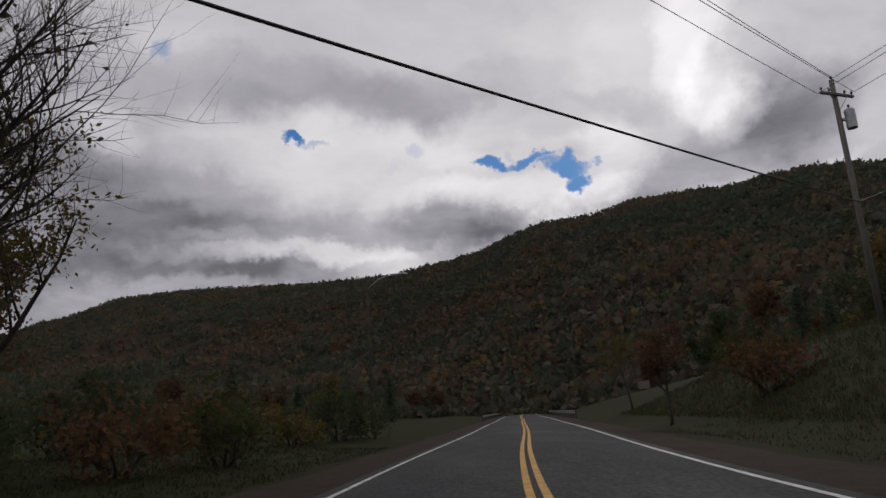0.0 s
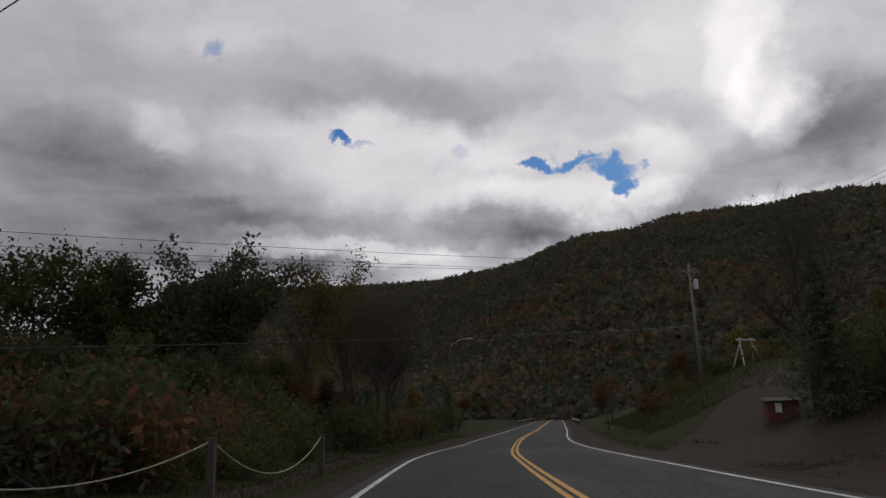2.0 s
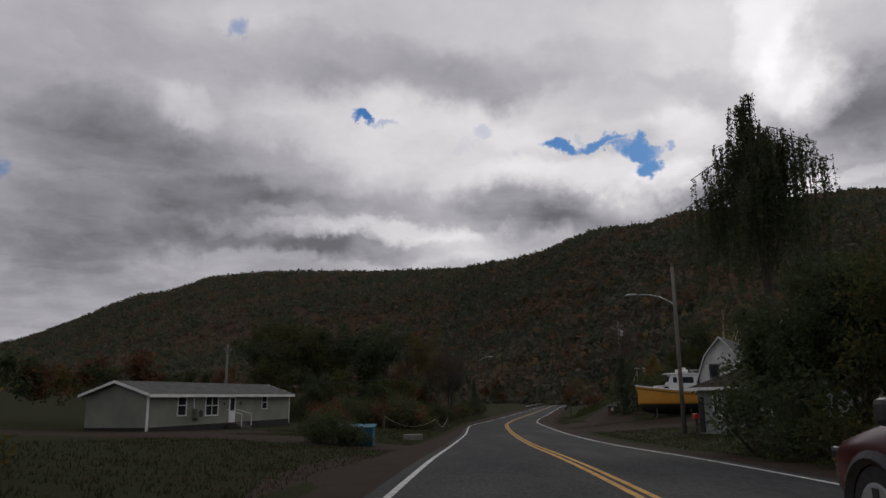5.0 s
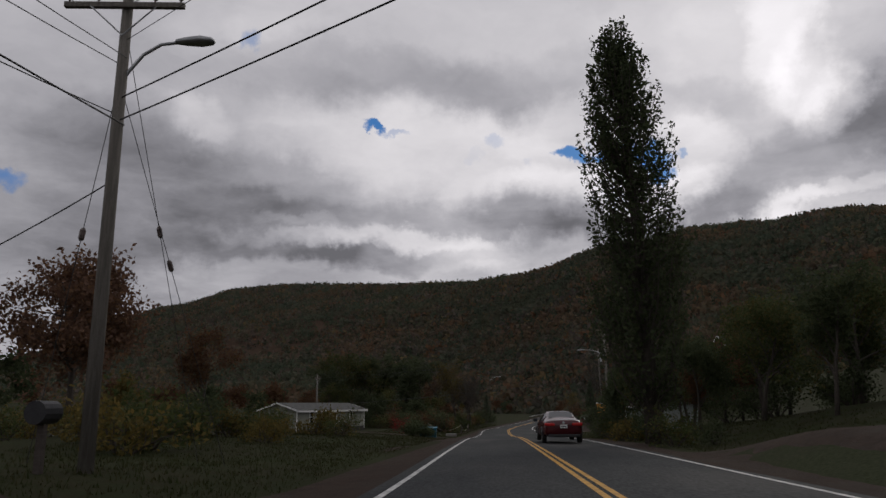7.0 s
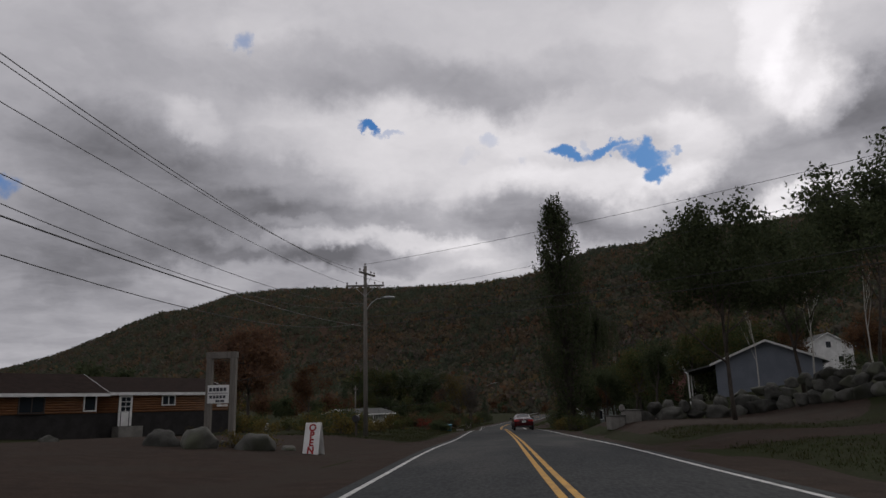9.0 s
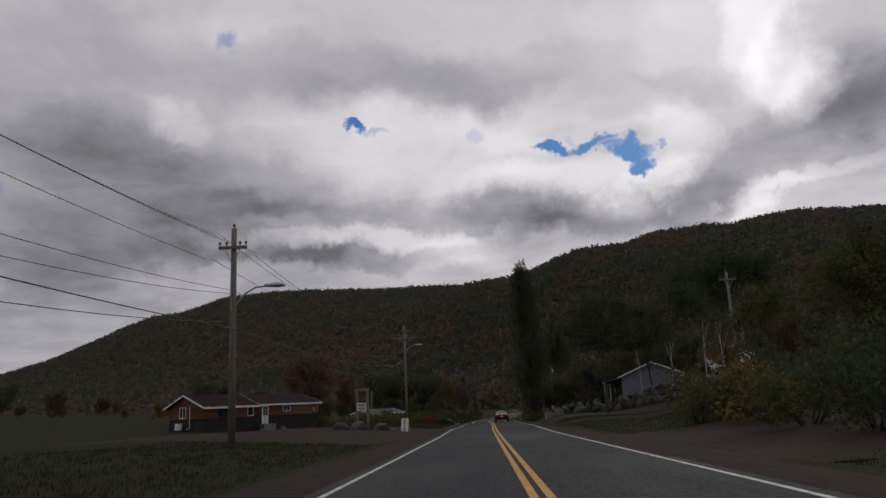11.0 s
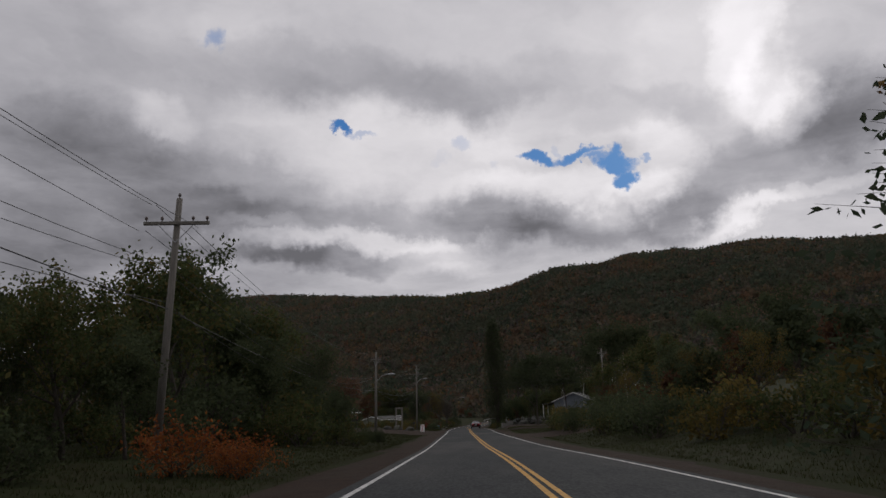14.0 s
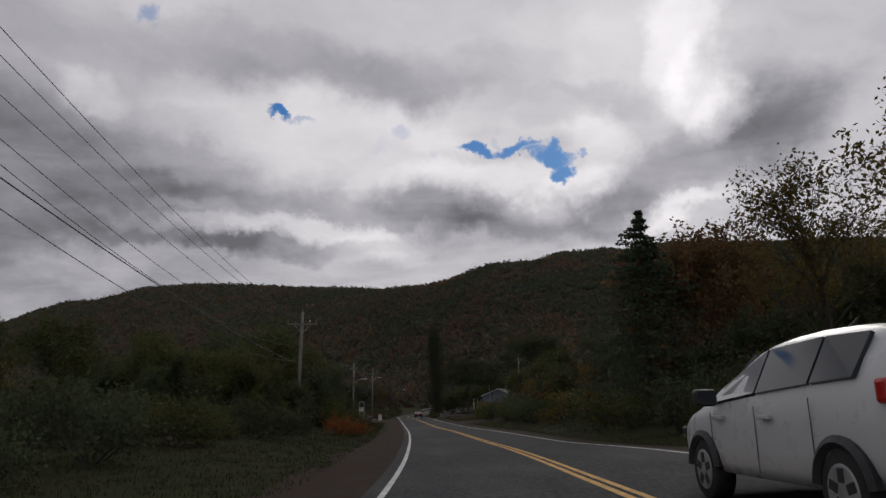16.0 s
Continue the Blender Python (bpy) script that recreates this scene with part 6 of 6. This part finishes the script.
for k in range(16):
    x, y = rng.uniform(20, 33), rng.uniform(12, 62)
    at(rng.choice((shrub_d, shrub_g, shrub_d, shrub_y)), x, y, rng.uniform(0, 360), rng.uniform(0.9, 1.5))
for k in range(16):
    x, y = rng.uniform(9.5, 17), rng.uniform(-84, -56)
    at(rng.choice((green_a, green_a, rust_a, green_b)), x, y, rng.uniform(0, 360), 0.20 + 0.030 * (x - 2))
for k in range(12):
    at(rng.choice((shrub_g, shrub_y, shrub_d)), rng.uniform(7.5, 10), rng.uniform(-86, -62), rng.uniform(0, 360), rng.uniform(0.5, 0.9))
# tangle of shrubs in the field before the mobile home
for k in range(34):
    at(rng.choice((shrub_g, shrub_y, shrub_d, shrub_y, shrub_g)), rng.uniform(-24, -8), rng.uniform(-98, -66), rng.uniform(0, 360), rng.uniform(0.6, 1.15))
for k in range(14):
    at(rng.choice((rust_lo, gold_lo, green_lo)), rng.uniform(-44, -28), rng.uniform(-70, -20), rng.uniform(0, 360), rng.uniform(0.5, 0.7))
# thicket left of the road at the end of the straight
NEAR_WOOD = ((-9.6, -196, 9.6), (-8.0, -200.5, 8.4), (-11, -190, 10.8), (-14, -188, 11), (-17, -184, 11.5), (-12, -183, 8.8), (-20, -178, 12.5), (-8.2, -189, 8), (-6.2, -194.5, 6.5), (-17, -194, 8.4), (-14, -200, 7), (-11, -205, 6.6), (-20, -200, 8), (-23, -194, 9.2), (-17, -206, 6.7), (-23, -206, 7), (-8, -206, 5.2))
DEEP_WOOD = ((-13, -212, 5.6), (-19, -212, 6.1), (-9, -215, 4.7), (-15, -219, 5.1), (-22, -219, 6.6), (-11, -223, 4.2), (-18, -226, 6), (-13, -230, 5.3), (-10, -236, 4.5), (-16, -237, 5.0), (-9.5, -243, 3.5), (-13, -248, 4.6), (-12, -254, 6), (-16, -176, 10), (-12, -174, 8), (-26, -184, 11), (-27, -200, 8), (-27, -215, 7))
for k, (x, y, h) in enumerate(NEAR_WOOD + DEEP_WOOD):
    tree, own = ((green_a, 10), (green_b, 9), (green_a, 10), (gold_a, 10), (green_a, 10), (green_b, 9))[k % 6] if k else (green_a, 10)
    at(tree, x, y, 50 * k, h / own * (0.76 if k else 0.92))
for k in range(60):
    y = rng.uniform(-262, -168)
    d = rng.uniform(6.5, 22)
    x = road_x(y) - d - 3
    t = rng.choice((shrub_d, shrub_g, shrub_d, shrub_d, shrub_g, shrub_d, shrub_y))
    at(t, x, y, rng.uniform(0, 360), (0.5 + 0.025 * d) * rng.uniform(0.8, 1.15))
for x, y, s in ((-2.2, -214.6, 0.72), (-0.9, -213.8, 0.78), (-1.5, -213.2, 0.7)):
    at(shrub_o, x, y, 40 * s, s)
for k in range(30):
    y = -203 + 1.15 * k
    x = -4.6 - 0.35 * abs(y + 186) ** 0.7 - (k * 7 % 10) * 0.8
    at((shrub_d, shrub_g, shrub_d)[k % 3], x, y, 67 * k, 1.25 + 0.12 * (k % 6))
for x, y, top in ((-6.4, -184.0, 10.6), (-8.4, -183.0, 11.2), (-10.6, -186.0, 11.6), (-5.6, -181.5, 8.4), (-6.0, -187.0, 9.0), (-12.6, -183.0, 11.5)):
    at(thicket, x, y, 30 * x, (top - land(x, y)) / 8)
for k, (x, y) in enumerate(((-5.0, -186.2), (-6.9, -187.4), (-8.6, -186.4), (-4.4, -183.2), (-6.4, -180.4), (-10.2, -188.5))):
    at(thicket, x, y, 61 * k, 0.46 + 0.03 * (k % 3))
# growth that hides the foot of the pole
for k in range(16):
    x, y = -5.4 - 0.55 * k, -210.5 - (k * 5 % 9) * 1.3
    at((green_a, thicket, green_b)[k % 3], x, y, 47 * k, (0.36, 0.46, 0.40)[k % 3] * (0.92 + 0.02 * k))
for k in range(22):
    x, y = rng.uniform(-10, -2.2), rng.uniform(-197, -176)
    at(rng.choice((shrub_d, shrub_d, shrub_g, hedge)), x, y, rng.uniform(0, 360), rng.uniform(0.7, 1.25) if x < -3.5 else 0.55)
for x, y in ((-6.6, -124.9), (-7.8, -125.0), (-5.9, -124.4)):
    at(shrub_y, x, y, 50 * x, 0.42)
for k in range(26):
    y = -262 + 2.0 * k
    at((shrub_d, shrub_g, shrub_d)[k % 3], road_x(y) - 11.0 - (k * 7 % 9) * 0.8, y, 43 * k, 0.85 + 0.07 * (k % 5))
# wood on the right, low by the road and taller up the slope
for k in range(48):
    y = -252 + 2.4 * k
    at((shrub_d, shrub_g, shrub_d, shrub_g, shrub_d, shrub_y)[k % 6], road_x(y) + 9.5 + (k * 7 % 13) * 0.6, y, 61 * k, 1.0 + 0.14 * (k % 6))
for k in range(95):
    y = rng.uniform(-250, -134)
    d = 9.0 + 34 * rng.random() ** 1.4
    x = road_x(y) + d
    if math.hypot(x - 18.8, y + 214) < 3:
        continue
    cap = 1.0 + 0.40 * d - (land(x, y) - road_z(y))
    if d < 12:
        at(rng.choice((shrub_d, shrub_g, shrub_d, shrub_y)), x, y, rng.uniform(0, 360), rng.uniform(0.9, 1.5))
    else:
        at(rng.choice((green_a, rust_a, green_lo, gold_a, rust_lo, green_lo, spruce_b)), x, y, rng.uniform(0, 360), max(0.28, cap * rng.uniform(0.075, 0.10)))
for k, (x, y, s, tree) in enumerate(((32.0, -210.0, 1.05, rust_a), (17.0, -239.1, (14.6 - land(17.0, -239.1)) / 11.4, gold_big), (20.6, -233.0, 0.9, gold_a), (15.5, -247.4, 0.98, gold_a), (22.0, -242.5, 1.35, gold_a), (24.0, -240.0, 1.2, rust_a))):
    at(tree, x, y, 80 * k, s)
# far trees along the road ahead and at the foot of the hills
for k in range(70):
    y = rng.uniform(25, 330)
    sgn = rng.choice((-1, 1))
    d = rng.uniform(9, 70)
    at(rng.choice((rust_lo, green_lo, gold_lo, green_lo, rust_lo, spruce_b)), road_x(y) + sgn * d, y, rng.uniform(0, 360), min(0.9, 0.35 + 0.012 * d) * rng.uniform(0.8, 1.2))
for k in range(50):
    at(rng.choice((rust_lo, green_lo, gold_lo, rust_lo, green_lo)), rng.uniform(-130, -34), rng.uniform(-120, 170), rng.uniform(0, 360), rng.uniform(0.5, 0.8))
for k in range(70):
    at(rng.choice((rust_lo, green_lo, gold_lo, green_lo, spruce_b)), rng.uniform(26, 120), rng.uniform(-90, 120), rng.uniform(0, 360), rng.uniform(0.6, 0.95))

join_far_trees()


BARE = ((9.6, -98, 3.6, 9), (-11.5, -128, 10, 22), (-11, -52, 9.5, 3.0), (8.6, -9.5, 4.0, 5.5), (11, -22, 5, 5), (13, -110, 6.5, 5.5), (14.5, -124, 9.0, 3.0), (11, -158, 4, 9), (11.8, 2.5, 3.4, 8))


def tufts(name, count, pick, mat, label, seed, height=0.095):
    """Grass blades and weeds, one object."""
    rng = random.Random(seed)
    vs, fs = [], []
    for _ in range(count):
        x, y = pick(rng)
        if any(abs(x - cx) < rx * 0.95 and abs(y - cy) < ry * 0.95 for cx, cy, rx, ry in BARE):
            continue
        z = land(x, y) - 0.02
        for _ in range(5):
            a, h = rng.random() * 6.3, height * rng.uniform(0.5, 1.5)
            c, s = math.cos(a), math.sin(a)
            bx, by = x + rng.gauss(0, 0.12), y + rng.gauss(0, 0.12)
            o = len(vs)
            w = 0.018
            vs += [(bx - s * w, by + c * w, z), (bx + s * w, by - c * w, z), (bx + c * h * 0.5, by + s * h * 0.5, z + h)]
            fs.append((o, o + 1, o + 2))
    return tagged(raw(name, vs, fs, mat), label, "grass", kind="stuff")


def verge(y0, y1, d0, d1, sgn):
    def pick(rng):
        y = rng.uniform(y0, y1)
        return road_x(y) + sgn * (d0 + (d1 - d0) * rng.random() ** 1.4), y
    return pick


GRASS_BLADES = leaf_material("grass_blades", (0.042, 0.052, 0.021), (0.054, 0.048, 0.024), (0.036, 0.045, 0.019))
tufts("grass_left", 26000, verge(-262, 30, 5.6, 15, -1), GRASS_BLADES, "rough grass along the road verge", 1)
tufts("grass_right", 20000, verge(-262, 30, 5.8, 14, 1), GRASS_BLADES, "rough grass along the road verge", 2)
tufts("grass_bank", 12000, verge(-12, 60, 8, 30, 1), GRASS_BLADES, "rough green grass on the bank above the road", 3, 0.2)

# ---- cars ----


def loft(stations):
    """Car body from cross-sections: s, half width, sill, shoulder, belt, roof edge half width, roof height."""
    bm = bmesh.new()
    rings = []
    for s, w, zb, zs, belt, wr, zr in stations:
        half = [(w * 0.90, zb), (w * 0.985, zb + 0.12), (w, zs), (w * 0.965, belt), (wr, zr - 0.03), (wr * 0.8, zr), (wr * 0.4, zr + 0.018)]
        ring = [bm.verts.new((x, s, z)) for x, z in half] + [bm.verts.new((-x, s, z)) for x, z in half[::-1]]
        rings.append(ring)
    n = len(rings[0])
    for a, b in zip(rings, rings[1:]):
        for j in range(n):
            bm.faces.new((a[j], a[(j + 1) % n], b[(j + 1) % n], b[j]))
    bm.faces.new(rings[0])
    bm.faces.new(rings[-1][::-1])
    bmesh.ops.recalc_face_normals(bm, faces=bm.faces)
    return bm


def shell_at(stations, s, k, sgn=1):
    """A point of the body's skin: k = 3 belt, 4 roof edge."""
    cols = [[st[i] for st in stations] for i in range(7)]
    w, zb, zs, belt, wr, zr = (float(np.interp(s, cols[0], c)) for c in cols[1:])
    return Vector((sgn * (w * 0.965), s, belt)) if k == 3 else Vector((sgn * wr, s, zr - 0.03))


def glaze(parent, corners, name="side_window", out=0.012, inset=0.0):
    p = [Vector(c) for c in corners]
    n = (p[1] - p[0]).cross(p[2] - p[0]).normalized()
    mid = sum(p, Vector()) / len(p)
    if n.dot(mid - Vector((0, mid.y, 0.9))) < 0 and abs(n.y) < 0.8:
        n = -n
    q = [v.lerp(mid, inset) for v in p]
    vs = [v + n * out for v in q] + [v - n * 0.02 for v in q]
    k = len(q)
    fs = [tuple(range(k)), tuple(range(2 * k - 1, k - 1, -1))] + [(j, j + k, (j + 1) % k + k, (j + 1) % k) for j in range(k)]
    return raw(name, vs, fs, CAR_GLASS, parent, "dark tinted glass")


def wheel(parent, x, y, r, sgn):
    t = part("wheel", tubed([(x - sgn * 0.2, y, r), (x - sgn * 0.02, y, r), (x, y, r)], [r, r, r * 0.93], 28), RUBBER, parent, "black tyre", True)
    part("rim", tubed([(x - sgn * 0.03, y, r), (x + sgn * 0.004, y, r), (x + sgn * 0.008, y, r)], [r * 0.66, r * 0.66, r * 0.6], 24), STEEL, t, "alloy rim")
    for k in range(5):
        a = 2 * math.pi * k / 5
        part("spoke_gap", boxed(-0.005, 0.005, -0.035, 0.035, r * 0.22, r * 0.55, 0, pose(x + sgn * 0.010, y, r) @ Matrix.Rotation(a, 4, "X")), PLASTIC, t)
    part("wheel_arch", tubed([(x - sgn * 0.012, y + (r + 0.05) * math.cos(b), r + (r + 0.05) * math.sin(b)) for b in np.linspace(0.1, math.pi - 0.1, 14)], 0.05, 5), PLASTIC, parent, "dark wheel arch")


def car(name, m, st, paint, label, wheels, r, glass, rear, front, doors, mirror, lamps):
    c = thing(name, m, label, "car")
    body = part("body", loft(st), paint, c, smooth=False)
    mod = body.modifiers.new("round", "SUBSURF")
    mod.levels = mod.render_levels = 1
    body.data.polygons.foreach_set("use_smooth", [True] * len(body.data.polygons))
    w = max(s[1] for s in st)
    for y in wheels:
        for sgn in (-1, 1):
            wheel(c, sgn * (w + 0.005), y, r, sgn)
    for sgn in (-1, 1):
        for a, b in glass:
            p = [shell_at(st, a, 3, sgn), shell_at(st, b, 3, sgn), shell_at(st, b, 4, sgn), shell_at(st, a, 4, sgn)]
            if rear[1] > a:
                p[3] = p[3].lerp(p[2], 0.25)
            glaze(c, [p[0].lerp(p[3], 0.08), p[1].lerp(p[2], 0.08), p[2].lerp(p[1], 0.12), p[3].lerp(p[0], 0.12)])
        for y in doors:
            z0, z1 = 0.34, shell_at(st, y, 3, sgn).z - 0.02
            part("door_seam", boxed(sgn * w - 0.003, sgn * w + 0.002, y - 0.004, y + 0.004, z0, z1 - 0.05), SKIRT, c)
        for y in doors[1:]:
            part("door_handle", boxed(sgn * (w + 0.02) - 0.02, sgn * (w + 0.02) + 0.02, y - 0.32, y - 0.12, 0.80, 0.84, 0.01), paint, c)
        mm = part("mirror", boxed(sgn * (w + 0.10) - 0.11, sgn * (w + 0.10) + 0.11, mirror - 0.09, mirror + 0.07, 0.93, 1.10, 0.04), PLASTIC, c, "black door mirror")
        part("mirror_glass", boxed(sgn * (w + 0.10) - 0.09, sgn * (w + 0.10) + 0.09, mirror - 0.097, mirror - 0.091, 0.95, 1.08), CAR_GLASS, mm)
        x0, x1, y0, y1, z0, z1 = lamps
        part("tail_lamp", boxed(min(sgn * x0, sgn * x1), max(sgn * x0, sgn * x1), y0, y1, z0, z1, 0.03), LAMP_RED, c, "red tail lamp")
        part("head_lamp", boxed(min(sgn * 0.42, sgn * 0.74), max(sgn * 0.42, sgn * 0.74), st[-1][0] - 0.14, st[-1][0] - 0.01, 0.60, 0.72, 0.03), CAR_GLASS, c)
    for lim, nm in ((rear, "rear_window"), (front, "windscreen")):
        a, b = lim
        pa, pb = shell_at(st, a, 4), shell_at(st, b, 4)
        pa.z, pb.z = pa.z + 0.05, pb.z + 0.045
        glaze(c, [(-pa.x * 0.86, a, pa.z), (pa.x * 0.86, a, pa.z), (pb.x * 0.84, b, pb.z), (-pb.x * 0.84, b, pb.z)], nm, 0.02)
    plate = part("number_plate", boxed(-0.16, 0.16, st[0][0] - 0.035, st[0][0] - 0.005, 0.70, 0.85), SIGN_WHITE, c, "pale number plate")
    part("plate_bar", boxed(-0.11, 0.11, st[0][0] - 0.04, st[0][0] - 0.036, 0.75, 0.80), INK, plate)
    part("bumper_strip", boxed(-0.72, 0.72, st[0][0] - 0.02, st[0][0] + 0.1, 0.30, 0.42, 0.03), PLASTIC, c, "dark lower bumper")
    part("badge", tubed([(0, st[0][0] - 0.012, 0.94), (0, st[0][0] + 0.02, 0.94)], 0.05, 14), STEEL, c)
    part("aerial", tubed([(0, st[3][0] + 0.35, st[3][6] + 0.03), (0, st[3][0] + 0.2, st[3][6] + 0.12)], [0.03, 0.008], 6), PLASTIC, c)
    return c


SEDAN = [(0.0, 0.80, 0.42, 0.72, 0.96, 0.62, 1.00), (0.18, 0.88, 0.30, 0.74, 1.00, 0.70, 1.06), (0.80, 0.915, 0.24, 0.76, 1.00, 0.70, 1.09), (1.55, 0.92, 0.22, 0.76, 1.00, 0.57, 1.38), (2.30, 0.92, 0.22, 0.75, 0.99, 0.60, 1.46), (2.95, 0.92, 0.22, 0.74, 0.98, 0.58, 1.42), (3.75, 0.915, 0.22, 0.72, 0.94, 0.68, 1.00), (4.55, 0.88, 0.26, 0.64, 0.80, 0.66, 0.84), (4.82, 0.72, 0.36, 0.56, 0.66, 0.56, 0.70)]
HATCH = [(0.0, 0.72, 0.40, 0.75, 1.00, 0.60, 1.06), (0.10, 0.82, 0.30, 0.78, 1.05, 0.60, 1.30), (0.38, 0.845, 0.25, 0.78, 1.06, 0.57, 1.49), (1.30, 0.85, 0.22, 0.76, 1.02, 0.58, 1.535), (2.05, 0.85, 0.22, 0.74, 0.98, 0.57, 1.50), (2.55, 0.85, 0.22, 0.73, 0.95, 0.555, 1.39), (3.30, 0.845, 0.22, 0.72, 0.93, 0.63, 0.99), (3.80, 0.80, 0.25, 0.66, 0.82, 0.60, 0.86), (4.02, 0.64, 0.34, 0.56, 0.64, 0.50, 0.68)]
RED_Y, WHITE_Y = -82.5, -257.45
car("red_sedan", pose(road_x(RED_Y) + 1.5, RED_Y, crown(road_x(RED_Y) + 1.5, RED_Y) + 0.012, 0, 0, 3), SEDAN, CAR_RED, "dark red sedan on the far lane of the road", (1.0, 3.85), 0.33, ((1.15, 2.12), (2.2, 3.15)), (0.88, 1.6), (3.68, 3.0), (1.25, 2.16, 3.25), 3.35, (0.40, 0.86, -0.02, 0.22, 0.80, 0.93))
car("white_hatchback", pose(7.36, WHITE_Y, crown(7.36, -255.5) + 0.012, -1.7, 0, 0) @ Matrix.Scale(1.13, 4), HATCH, CAR_WHITE, "silver-white small hatchback on the far lane", (0.62, 3.12), 0.30, ((0.42, 0.98), (1.02, 1.90), (1.94, 2.98)), (0.06, 0.34), (3.22, 2.5), (0.95, 1.88, 2.85), 2.72, (0.74, 0.838, 0.03, 0.15, 0.90, 1.07))
far = car("pale_sedan", pose(road_x(170) - 1.75, 170, crown(road_x(170) - 1.75, 170) + 0.012, 0, 0, 172), SEDAN, CAR_WHITE, "small pale car far down the road", (1.0, 3.85), 0.33, ((1.15, 2.12), (2.2, 3.15)), (0.88, 1.6), (3.68, 3.0), (1.25, 2.16, 3.25), 3.35, (0.40, 0.86, -0.02, 0.22, 0.80, 0.93))
